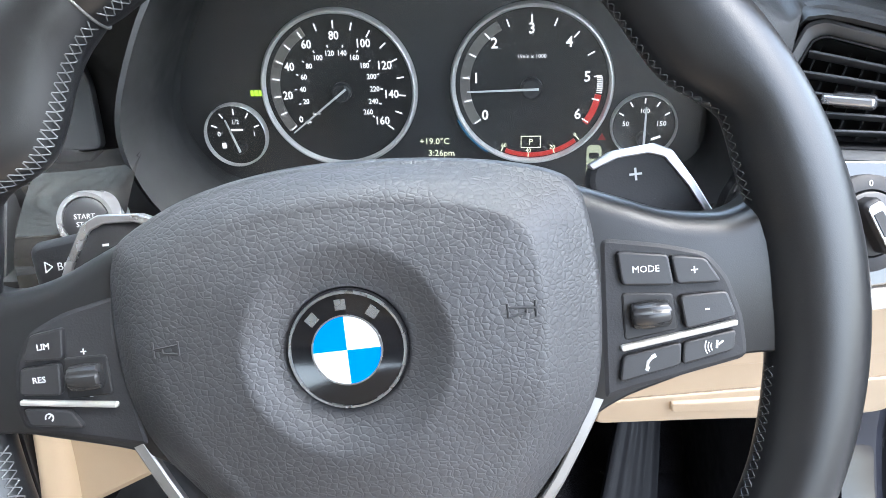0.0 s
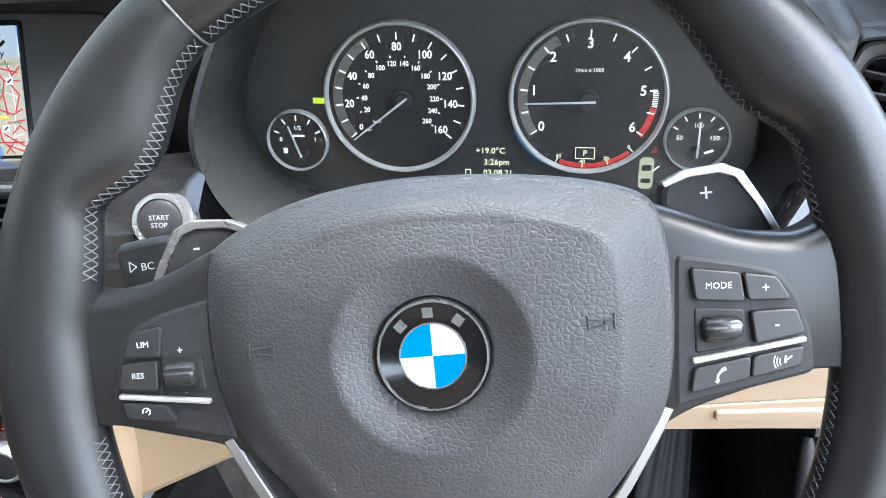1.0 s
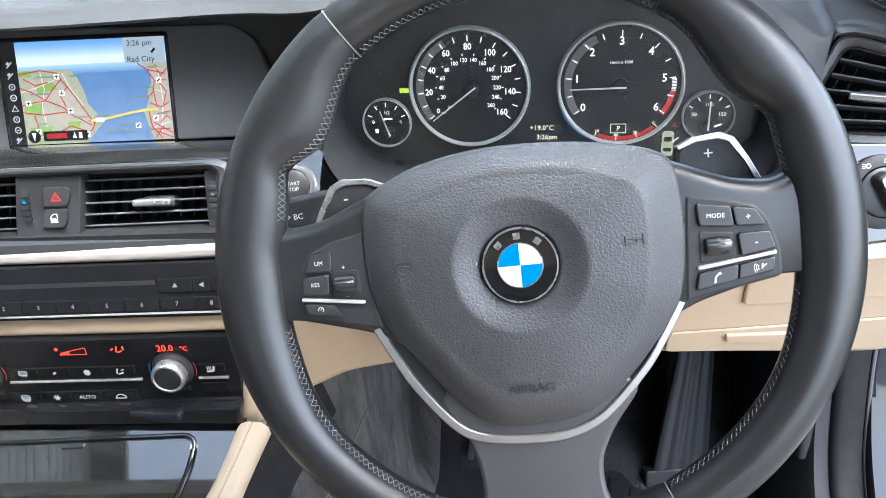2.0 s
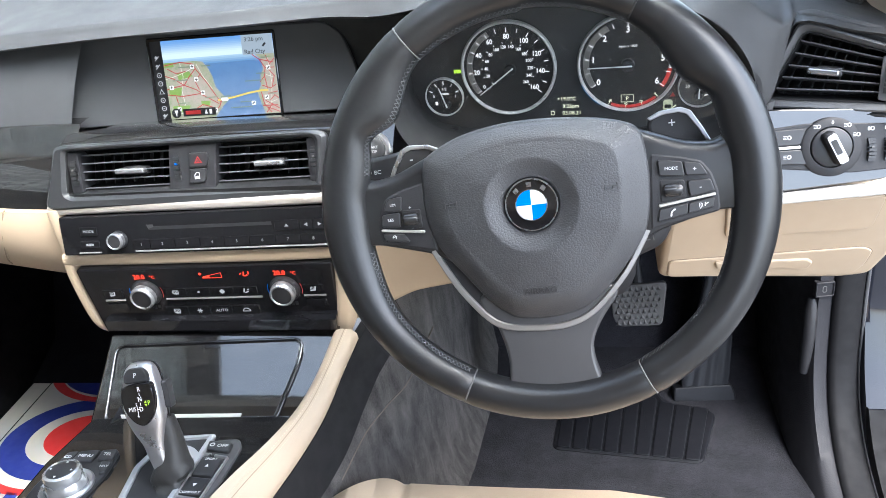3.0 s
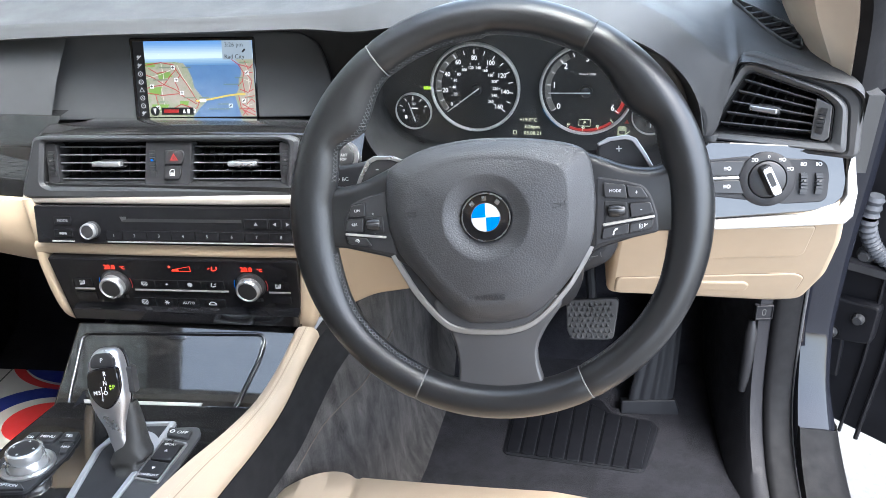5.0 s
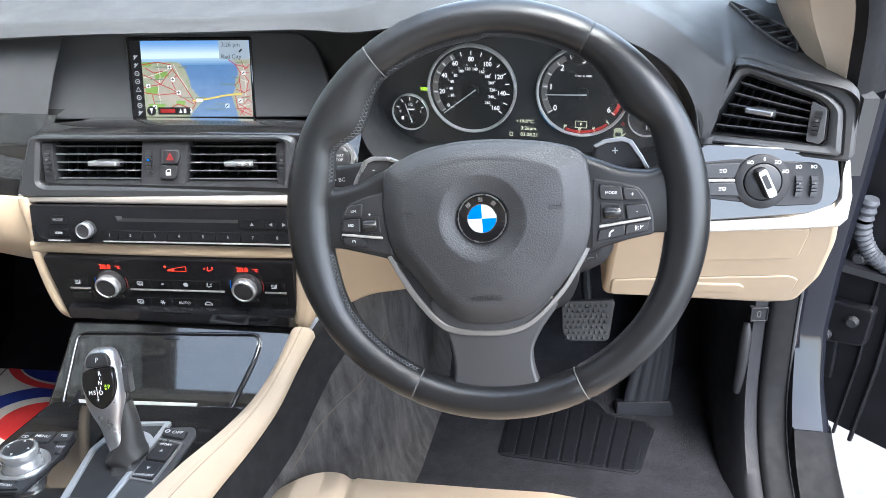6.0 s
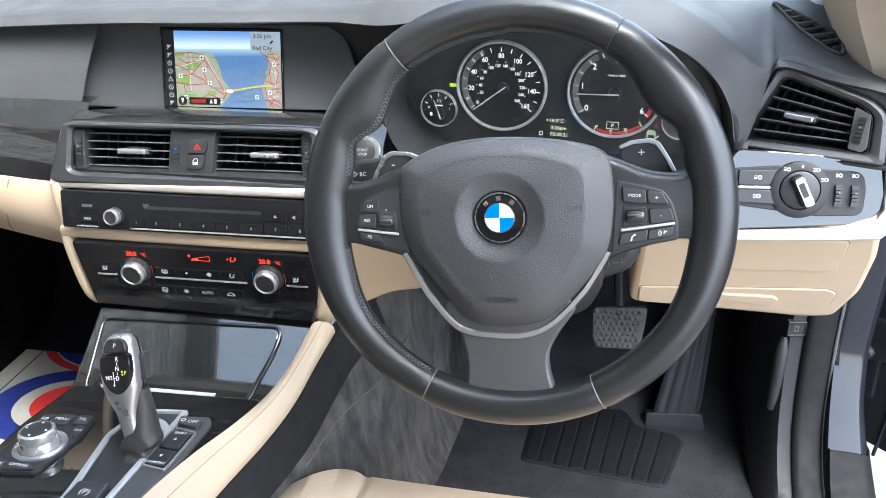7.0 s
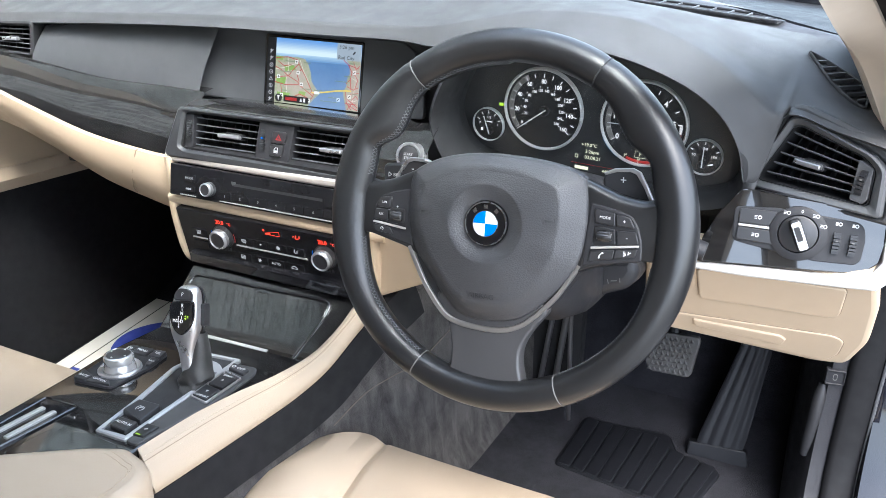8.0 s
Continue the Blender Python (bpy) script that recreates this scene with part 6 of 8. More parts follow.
part("lock_symbol", bm, M_WHITE, lk)
for x0, xa in ((-0.1475, -1), (0.1395, 1)):
    bm = B()
    slab(bm, rr(0.014, 0.048, 0.003, x0, -0.0015), -0.03, 0.003, 0.001)
    bk = part("wheel_block", bm, M_PLASTIC, cv)
    thumbwheel(bk, x0 + 0.0005, -0.0015, 0.032)

bm = B()
ring_slab(bm, fillet(mm([(-40, 50), (-22, 55), (72, 37), (90, 22), (97, -33), (93, -38), (-57, -47), (-62, -43)]), 0.008, 5), fillet(mm([(-30, 41), (-20, 44), (62, 25), (78, 14), (86, -30), (84, -33), (-54, -43), (-58, -40)]), 0.008, 5), -0.05, 0.002, 0.003)
bm.transform(SIDEVENT)
dpart("vent_surround", bm, M_DASH)
sv = thing("side_air_vent", SIDEVENT, "black side air vent with bright tab", "air vent")
bm = B()
outer = fillet(mm([(-30, 41), (-20, 44), (62, 25), (78, 14), (86, -30), (84, -33), (-54, -43), (-58, -40)]), 0.008, 5)
inner = fillet(mm([(-25, 31), (-18, 34), (52, 20), (66, 11), (70, -22), (67, -26), (-44, -34), (-48, -31)]), 0.006, 5)
loft(bm, [[(a[0] + (c[0] - a[0]) * f, a[1] + (c[1] - a[1]) * f, z) for a, c in zip(outer, inner)] for f, z in ((0.0, -0.03), (0.0, 0.0035), (0.08, 0.0065), (0.3, 0.0075), (0.75, 0.0050), (0.94, 0.0015), (1.0, -0.003), (1.0, -0.03))], closed=True)
part("frame", bm, M_BEZEL, sv, "satin black vent frame")
# duct closed with a near-black sheet as its inner shade
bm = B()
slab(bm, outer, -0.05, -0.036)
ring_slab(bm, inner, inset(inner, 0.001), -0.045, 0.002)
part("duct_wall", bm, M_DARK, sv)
grille(sv, [(-24, 29), (47, 16), (51, -23), (-43, -31)], 5, (0, -2.6, 29), 8, -15)
bm = B()
slab(bm, fillet(mm([(48, 17), (64, 12), (68, -20), (64, -25), (51, -24)]), 0.002), -0.03, 0.003, 0.001)
bk = part("wheel_block", bm, M_BEZEL, sv)
thumbwheel(bk, 0.0575, -0.0045, 0.028)

pv = thing("passenger_air_vent", frame_at((-0.985, 0.486, 0.886), (0.95, 0.12, 0.03), (0.0, 0.25, 1)), "black passenger side air vent", "air vent")
bm = B()
outer = fillet(mm([(-62, 30), (56, 28), (48, -28), (-70, -20)]), 0.008, 4)
inner = fillet(mm([(-54, 23), (48, 21), (42, -22), (-60, -14)]), 0.006, 4)
ring_slab(bm, outer, inner, -0.02, 0.006, 0.003)
part("frame", bm, M_DARK, pv)
# dark sheet for the shade behind the slats
bm = B()
slab(bm, outer, -0.04, -0.03)
part("duct_wall", bm, M_DARK, pv)
grille(pv, [(-50, 21), (46, 19), (40, -20), (-56, -12)], 5, (2, 1, 30), 7)

# demister slot on the dashboard's corner
dv = thing("demister_vent", frame_at((0.2475, 0.552, 0.9220), (0.069, -0.064, -0.036), (0.05, 0.06, 0.018)), "black slatted demister outlet on the dashboard corner", "air vent")
bm = B()
outer = fillet(mm([(-50, 4), (-20, 12), (18, 20), (30, 19), (50, -1), (49, -6), (34, -10), (0, -10), (-28, -4), (-50, 1)]), 0.006, 3)
ring_slab(bm, outer, inset(outer, 0.0022), -0.006, 0.004, 0.001)
part("frame", bm, M_DASH, dv)
bm = B()
slab(bm, outer, -0.008, -0.002)
part("duct_wall", bm, M_DARK, dv)
for k in range(7):
    x = -34 + 11.5 * k
    bm = B()
    obox(bm, (x * 0.001 + 0.004, 0.0036), 0.0016, (0.010, 0.016, 0.020, 0.023, 0.024, 0.021, 0.014)[k], -22, -0.004, 0.0034)
    part("slat", bm, M_SLAT, dv)


# ---------------------------------------------------------------- radio
def pkey(parent, x0, x1, y0, y1, z, text="", size=0.0046, material=None):
    bm = B()
    slab(bm, rr((x1 - x0) * 0.001 - 0.0006, (y1 - y0) * 0.001 - 0.0006, 0.0007, (x0 + x1) * 0.0005, (y0 + y1) * 0.0005, 2), z, z + 0.0018, 0.0006)
    k = part("key", bm, M_PANEL, parent)
    if text:
        legend(k, text, size, (x0 + x1) * 0.0005, (y0 + y1) * 0.0005, z + 0.0019, M_ICON)
    return k


def knob(parent, x, y, r, h, label):
    bm = lathe(B(), [(r * 1.36, 0.0), (r * 1.34, h * 0.16), (r * 1.22, h * 0.22), (r * 1.08, h * 0.24), (r * 1.04, h * 0.5), (r * 0.9, h * 0.56)], 44, x, y)
    k = part("knob", bm, M_PLASTIC, parent, label)
    bm = lathe(B(), [(r * 0.96, h * 0.80), (r * 0.99, h * 0.83), (r * 0.96, h * 0.97), (r * 0.90, h * 1.02), (r * 0.82, h * 1.03), (r * 0.78, h * 1.0), (r * 0.76, h * 0.96)], 44, x, y)
    part("knob_ring", bm, M_SILVER, k, "bright knob ring")
    bm = lathe(B(), [(r * 0.96, h * 0.2), (r * 1.0, h * 0.3), (r * 1.0, h * 0.78), (r * 0.95, h * 0.84)], 44, x, y)
    part("knob_grip", bm, M_GRIP, k, "satin grey knob grip")
    bm = lathe(B(), [(r * 0.775, h * 0.97), (r * 0.70, h * 1.0), (r * 0.4, h * 0.985), (0.0, h * 0.98)], 36, x, y)
    part("knob_face", bm, M_KEY, k, "satin black knob face")
    return k


rad = thing("radio_panel", RADIO, "gloss black radio panel with numbered keys", "radio")
bm = B()
slab(bm, fillet(mm([(-174.5, 24), (150, 24), (150, -23), (-175, -21.8)]), 0.002), -0.012, 0.004, 0.0012)
body = part("panel", bm, M_PANEL, rad)
pkey(body, -150, -127.5, 1, 12, 0.0035, "MODE", 0.0048)
k = pkey(body, -152, -127.5, -14, -4.5, 0.0035)
bm = B()
for dx in (-4, 0, 4):
    obox(bm, (-0.1398 + dx * 0.0008, -0.0092), 0.0024, 0.0028, 20 * dx, 0.0053, 0.0056)
part("symbol", bm, M_ICON, k)
knob(body, -0.1024, -0.0045, 0.0098, 0.016, "round volume knob with bright ring")
for i, x in enumerate((-95, -64.7, -34, -3.4, 26, 56, 86.7, 116.3)):
    x1 = (-64.7, -34, -3.4, 26, 56, 86.7, 116.3, 146)[i]
    x0 = x if i else -86
    pkey(body, x0, x1, -17, -5.2, 0.0035, str(i + 1), 0.0052)
bm = B()
slab(bm, mm([(-64, 9.4), (84, 9.4), (84, 5.6), (-64, 5.6)]), 0.0030, 0.0042)
sl = part("disc_slot", bm, M_DARK, body, "narrow disc slot")
bm = B()
slab(bm, mm([(-66, 11.6), (-58, 11.6), (-58, 8.6), (-64, 6.8)]), 0.004, 0.0045)
part("disc_mark", bm, M_SATIN, sl)
for x0, x1, pts in ((87, 116, [(99.2, 3.2), (103.8, 3.2), (101.5, 6.8)]), (117, 132, [(122, 4.8), (126, 7), (126, 2.6)]), (132, 147, [(142, 4.8), (138, 7), (138, 2.6)])):
    k = pkey(body, x0, x1, -1.4, 11, 0.0035)
    bm = B()
    slab(bm, mm(pts), 0.0052, 0.0055)
    part("symbol", bm, M_ICON, k)
for x0, x1 in ((-155, -127), (-84, 150)):
    bm = B()
    slab(bm, mm([(x0, -18.0), (x1, -18.0), (x1, -19.8), (x0, -19.8)]), 0.0035, 0.0058, 0.0005)
    part("bright_strip", bm, M_CHROME, body, "bright metal strip")

# ---------------------------------------------------------------- climate panel
cli = thing("climate_panel", CLIMATE, "gloss black climate panel with two temperature knobs", "climate control")
bm = B()
slab(bm, fillet(mm([(-170, 46.5), (146, 46.5), (140, -45), (-162, -46)]), 0.003), -0.012, 0.004, 0.0015)
body = part("panel", bm, M_PANEL, cli)
for x in (-0.090, 0.0836):
    knob(body, x, 0.0118, 0.0150, 0.0185, "round temperature knob with bright ring")
    for sx, mt in ((-1, M_BLUE), (1, M_RED)):
        bm = band(B(), x, 0.0118, 0.0205, 0.0211, 160 if sx < 0 else -20, 200 if sx < 0 else 20, 0.0035, 0.0044, 10)
        part("temperature_mark", bm, mt, body)
    for k in range(5):
        bm = B()
        obox(bm, (x - 0.010 + 0.005 * k, -0.0095 + 0.0004 * abs(k - 2)), 0.0036, 0.0050, 0, 0.0030, 0.0044)
        part("sensor_slot", bm, M_DARK, body)
for x in (-0.0885, 0.0855):
    bm = B()
    words(bm, "20.0", 0.0094, x - 0.004, 0.0345, 0.0042, narrow=0.92)
    words(bm, "\u00b0C", 0.0062, x + 0.0125, 0.0338, 0.0042)
    part("temperature_display", bm, M_REDLIT, body, "lit red temperature reading")
bm = B()
for k in range(5):
    obox(bm, (-0.0120 + 0.0018 * k, 0.0312 + 0.0002 * k), 0.0013, 0.0014 + 0.0005 * k, 0, 0.004, 0.0043)
for a, b_ in (((-12, 32.5), (11, 37.5)), ((11, 37.5), (11, 30.6)), ((11, 30.6), (-13, 30.6))):
    p, q = Vector(a) * 0.001, Vector(b_) * 0.001
    obox(bm, tuple((p + q) / 2), (q - p).length, 0.0004, math.degrees(math.atan2((q - p).y, (q - p).x)), 0.004, 0.0043)
obox(bm, (-0.0150, 0.0365), 0.0028, 0.0028, 45, 0.004, 0.0043)
part("fan_display", bm, M_REDLIT, body, "lit red fan level")
bm = B()
obox(bm, (0.0385, 0.0350), 0.0012, 0.0058, -15, 0.004, 0.0043)
obox(bm, (0.0410, 0.0325), 0.0042, 0.0012, 20, 0.004, 0.0043)
obox(bm, (0.0345, 0.0350), 0.0030, 0.0010, 35, 0.004, 0.0043)
obox(bm, (0.0445, 0.0360), 0.0012, 0.0036, 0, 0.004, 0.0043)
part("airflow_display", bm, M_REDLIT, body, "lit red airflow symbol")
row1 = (-66.5, -38.0, -8.5, 21.5, 50.5)
for i in range(4):
    k = pkey(body, row1[i], row1[i + 1], 5.5, 18, 0.0035)
    xm = (row1[i] + row1[i + 1]) * 0.0005
    bm = B()
    if i == 0:
        ring_slab(bm, rr(0.0078, 0.0048, 0.001, xm, 0.0125, 2), rr(0.0066, 0.0036, 0.0006, xm, 0.0125, 2), 0.0052, 0.0056)
        for q in (-1, 0, 1):
            obox(bm, (xm + q * 0.002, 0.0112), 0.0006, 0.0052, 10, 0.0052, 0.0056)
    elif i == 3:
        obox(bm, (xm - 0.002, 0.0125), 0.0012, 0.0056, -15, 0.0052, 0.0056)
        obox(bm, (xm + 0.001, 0.0100), 0.0050, 0.0014, 20, 0.0052, 0.0056)
        obox(bm, (xm + 0.003, 0.0135), 0.0032, 0.0008, 30, 0.0052, 0.0056)
    else:
        for q in range(4 if i == 2 else 2):
            obox(bm, (xm, 0.0118), 0.0062 if i == 2 else 0.0030, 0.0014, 45 * q, 0.0052, 0.0056)
    part("symbol", bm, M_ICON, k)
row2 = (-73.0, -43.5, -15.0, 13.0, 47.0)
for i in range(4):
    k = pkey(body, row2[i], row2[i + 1], -23, -8.5, 0.0035, "AUTO" if i == 2 else "", 0.0056)
    xm = (row2[i] + row2[i + 1]) * 0.0005
    bm = B()
    if i == 0:
        ring_slab(bm, rr(0.0080, 0.0056, 0.001, xm, -0.0150, 2), rr(0.0068, 0.0044, 0.0006, xm, -0.0150, 2), 0.0052, 0.0056)
        for q in (-1, 0, 1):
            obox(bm, (xm + q * 0.002, -0.0166), 0.0006, 0.0056, 10, 0.0052, 0.0056)
    elif i == 1:
        for q in range(3):
            obox(bm, (xm, -0.0155), 0.0066, 0.0008, 60 * q, 0.0052, 0.0056)
    elif i == 3:
        ring_slab(bm, mm([(xm * 1000 - 5, -18), (xm * 1000 + 5, -18), (xm * 1000 + 5, -15.5), (xm * 1000 + 1.5, -13), (xm * 1000 - 2, -13), (xm * 1000 - 5, -16)]), mm([(xm * 1000 - 4, -17.2), (xm * 1000 + 4, -17.2), (xm * 1000 + 4, -15.9), (xm * 1000 + 1.1, -13.8), (xm * 1000 - 1.6, -13.8), (xm * 1000 - 4, -16.4)]), 0.0052, 0.0056)
    if i != 2:
        part("symbol", bm, M_ICON, k)
    else:
        bm.free()
for x0, x1 in ((-146, -120), (106, 131)):
    k = pkey(body, x0, x1, 5.5, 18, 0.0035)
    xm = (x0 + x1) * 0.0005
    bm = B()
    obox(bm, (xm + 0.002, 0.0125), 0.0016, 0.0056, -12, 0.0052, 0.0056)
    obox(bm, (xm - 0.001, 0.0100), 0.0062, 0.0018, 8, 0.0052, 0.0056)
    for q in range(3):
        obox(bm, (xm - 0.0035 + 0.0016 * q, 0.0132), 0.0006, 0.0034, 0, 0.0052, 0.0056)
    part("symbol", bm, M_ICON, k)
    pkey(body, x0 - 0.5, x1 + 0.5, -14, -2.5, 0.0035)
for x0, x1 in ((-146, -120), (-67, 54), (105, 132)):
    bm = B()
    slab(bm, mm([(x0, 3.6), (x1, 3.6), (x1, 1.4), (x0, 1.4)]), 0.0035, 0.0058, 0.0006)
    part("bright_strip", bm, M_CHROME, body, "bright metal strip")

# ---------------------------------------------------------------- start button
sb = thing("start_button", frame_at((-0.2150, 0.4165, 0.8185), (1, 0.05, 0), (0, 0.45, 1)), "round engine start button in a bright ring", "button")
bm = lathe(B(), [(0.0176, -0.020), (0.0174, 0.002), (0.0164, 0.0040), (0.0140, 0.0036), (0.0134, 0.001)], 48)
part("bright_ring", bm, M_SILVER, sb, "satin bright ring")
bm = lathe(B(), [(0.0136, 0.0), (0.0132, 0.003), (0.0105, 0.0042), (0.0, 0.0046)], 40)
cap = part("cap", bm, M_KEY, sb)
bm = B()
words(bm, "START", 0.0042, 0, 0.0022, 0.0045)
words(bm, "STOP", 0.0042, 0, -0.0024, 0.0045)
part("legend", bm, M_PRINT, cap)

# ---------------------------------------------------------------- rotary light switch and its neighbours
bm = B()
slab(bm, fillet(mm([(-64, 15.5), (-48, 16.5), (-22, 19), (55, 14.5), (61, 10), (64, -2), (63, -24), (58, -29), (20, -31), (-46, -23.5), (-62, -21)]), 0.006, 4), -0.002, 0.0022, 0.001)
ins = part("switch_inset", bm, M_PLASTIC, lp)
bm = lathe(B(), [(0.0285, 0.0005), (0.0283, 0.004), (0.0265, 0.0052), (0.0200, 0.0056), (0.0192, 0.0030)], 56, 0.0008, -0.0048)
part("dial_ring", bm, M_PLASTIC, lp)
bm = lathe(B(), [(0.0190, 0.0022), (0.0186, 0.0062), (0.017, 0.0070), (0.0, 0.0072)], 48, 0.0008, -0.0048)
rot = part("rotary_switch", bm, M_KEY, lp, "rotary headlamp switch with bright grip")
bm = B()
slab(bm, rr(0.0115, 0.0335, 0.0035), 0.0, 0.012, 0.003, 3)
bm.transform(pose(0.0012, -0.0052, 0.0068, 0, 0, 26))
grip_ = part("grip", bm, M_PLASTIC, rot)
bm = B()
slab(bm, rr(0.0092, 0.0300, 0.0025), 0.0, 0.0012, 0.0005)
bm.transform(pose(0.0018, -0.0058, 0.0186, 0, 0, 26))
part("grip_cap", bm, M_CHROME, rot, "bright metal grip cap")
bm = B()
slab(bm, rr(0.0056, 0.0150, 0.001), 0.0, 0.0006)
bm.transform(pose(0.0004, -0.0040, 0.0199, 0, 0, 26))
part("grip_inlay", bm, M_DARK, rot)
bm = B()
words(bm, "0", 0.0052, 0.0015, 0.0185, 0.0056)
for x, y in ((-0.0125, 0.0155), (0.0152, 0.0155), (0.0235, 0.0060)):
    lathe(bm, [(0.0012, 0.0055), (0.0012, 0.0058), (0.0020, 0.0058), (0.0020, 0.0055)], 12, x + 0.0012, y)
    for q in (-1, 0, 1):
        obox(bm, (x - 0.0022, y + q * 0.0014), 0.0026, 0.0005, 0, 0.0055, 0.0058)
part("dial_symbols", bm, M_WHITE, lp)
for pts, sy in (([(-58, 13.5), (-22.5, 14.5), (-28, -0.5), (-58, -0.8)], 0.0068), ([(-58, -6), (-27.5, -5.8), (-21, -19.5), (-58, -18.5)], -0.0120)):
    k = key(lp, pts, 0.002, 0.0048)
    bm = B()
    lathe(bm, [(0.0012, 0.0047), (0.0012, 0.0051), (0.0021, 0.0051), (0.0021, 0.0047)], 12, -0.0380, sy)
    for q in (-1, 0, 1):
        obox(bm, (-0.0420, sy + q * 0.0014), 0.0028, 0.0005, 0, 0.0047, 0.0051)
    part("symbol", bm, M_WHITE, k)
key(lp, [(-58, -2.2), (-28, -2.0), (-27.4, -4.2), (-58, -4.4)], 0.002, 0.0052, 0.0006, M_CHROME, "bright_strip", "bright metal strip")
for x in (0.0376, 0.0529):
    thumbwheel(lp, x, -0.0095, 0.024)
    bm = B()
    lathe(bm, [(0.0012, 0.0021), (0.0012, 0.0025), (0.0020, 0.0025), (0.0020, 0.0021)], 12, x + 0.001, 0.0105)
    obox(bm, (x - 0.0022, 0.0105), 0.0020, 0.0034, 0, 0.0021, 0.0025)
    part("symbol", bm, M_WHITE, lp)


# ---------------------------------------------------------------- centre console
con = thing("centre_console", TOP, "dark lacquered centre console with beige edge rail", "centre console")
CI = TOP.inverted()


def cpart(name, bm, material, label="", parent=None):
    """A part given in world places."""
    bm.transform(CI)
    return part(name, bm, material, parent or con, label, 45)


bm = B()
slab(bm, fillet(mm([(-143, 135), (-150, 50), (-144, -20), (-137, -220), (49, -220), (49, -105), (52, -66), (58, -20), (71, 36), (90, 92), (109, 147)]), 0.006), -0.03, 0.0, 0.004)
part("lacquer_top", bm, M_WOOD, con, "dark lacquered console top")

# front slope with the sliding lid
bm = B()
slab(bm, fillet(mm([(-134, 64), (158, 66), (150, 30), (126, -66), (-134, -62)]), 0.006), -0.03, 0.0, 0.004)
bm.transform(LID)
cpart("front_slope", bm, M_WOOD, "dark lacquered slope below the climate panel")
bm = B()
lid_out = fillet(mm([(-119, 46), (115, 50), (113, 22), (92.5, -46.8), (-112, -45.8)]), [0.008, 0.012, 0.01, 0.018, 0.010], 6)
ring_slab(bm, inset(lid_out, -0.0038), lid_out, -0.004, 0.0030, 0.0012)
bm.transform(LID)
cpart("lid_frame", bm, M_PIANO, "gloss black lid frame")
bm = B()
slab(bm, inset(lid_out, 0.0008), -0.004, 0.0012, 0.0008)
bm.transform(LID)
lid = cpart("sliding_lid", bm, M_WOOD, "closed glossy sliding lid")
bm = B()
slab(bm, mm([(-100, -38.4), (54, -38.0), (53, -42.6), (-99, -43.0)]), 0.001, 0.0036, 0.001)
bm.transform(LID)
cpart("lid_strip", bm, M_PEARL, "satin bright strip", lid)
bm = B()
slab(bm, rr(0.022, 0.006, 0.0025, 0.004, 0.0445), 0.001, 0.0024, 0.0008)
bm.transform(LID)
cpart("lid_catch", bm, M_PIANO, "", lid)
bm = B()
rows = []
for x in (-0.578, -0.5, -0.42, -0.34, -0.284):
    rows.append([(x, 0.383, 0.604), (x, 0.374, 0.611), (x, 0.376, 0.624), (x, 0.40, 0.63)])
thick_loft(bm, rows, 0.004)
cpart("upper_lip", bm, M_PIANO)

# beige rail along the driver's edge
RAIL = [((-0.288, 0.374, 0.610), (-0.262, 0.376, 0.596)), ((-0.302, 0.338, 0.584), (-0.275, 0.338, 0.576)), ((-0.319, 0.295, 0.566), (-0.289, 0.290, 0.553)), ((-0.338, 0.240, 0.566), (-0.305, 0.240, 0.542)), ((-0.357, 0.185, 0.574), (-0.320, 0.185, 0.541)), ((-0.370, 0.130, 0.583), (-0.330, 0.125, 0.548)), ((-0.376, 0.085, 0.590), (-0.338, 0.072, 0.555)), ((-0.379, 0.046, 0.597), (-0.345, 0.028, 0.561))]
ins_ = catmull([a for a, b_ in RAIL], 5, closed=False)
outs = catmull([b_ for a, b_ in RAIL], 5, closed=False)
rows = []
for a, b_ in zip(ins_, outs):
    a, b_ = Vector(a), Vector(b_)
    rows.append([a + Vector((-0.002, 0, -0.022)), a + Vector((-0.001, 0, -0.004)), a + Vector((0.003, 0, 0.0005)), a.lerp(b_, 0.3) + Vector((0.001, 0, 0.0062)), a.lerp(b_, 0.65) + Vector((0.004, 0, 0.0095)), b_ + Vector((0.000, 0, 0.008)), b_ + Vector((0.001, 0, 0.000)), b_ + Vector((-0.004, 0, -0.008))])
bm = B()
loft(bm, rows, closed=True, caps=True)
rail = cpart("edge_rail", bm, M_BEIGE, "stitched beige leather rail")
bm = B()
seam_ = [Vector(a).lerp(Vector(b_), 0.42) + Vector((0.002, 0, 0.0070)) for a, b_ in zip(ins_, outs)]
tube(bm, seam_, 0.0006, 6)
cpart("rail_seam", bm, M_JOINT, "", rail)
bm = B()
for f_, h_ in ((0.32, 0.0065), (0.53, 0.0084)):
    line = [Vector(a).lerp(Vector(b_), f_) + Vector((0.002, 0, h_)) for a, b_ in zip(ins_, outs)]
    fine_ = catmull(line, 6, closed=False)
    for i in range(0, len(fine_) - 1, 2):
        a, b_ = Vector(fine_[i]), Vector(fine_[i + 1])
        tube(bm, [a, (a + b_) / 2 + Vector((0, 0, 0.0004)), b_], 0.0004, 5)
cpart("rail_stitching", bm, plain("beige_thread", (0.50, 0.40, 0.28), 0.8), "beige stitching", rail)
bm = B()
rows = []
for a, b_ in zip(ins_, outs):
    b_ = Vector(b_)
    rows.append([b_ + Vector((-0.012, 0, -0.004)), b_ + Vector((0.000, 0, -0.004)), b_ + Vector((0.009, 0, -0.028)), b_ + Vector((0.016, 0, -0.056)), b_ + Vector((0.006, 0, -0.068))])
rows.append([Vector(p) + Vector((0, -0.9, 0)) for p in rows[-1]])
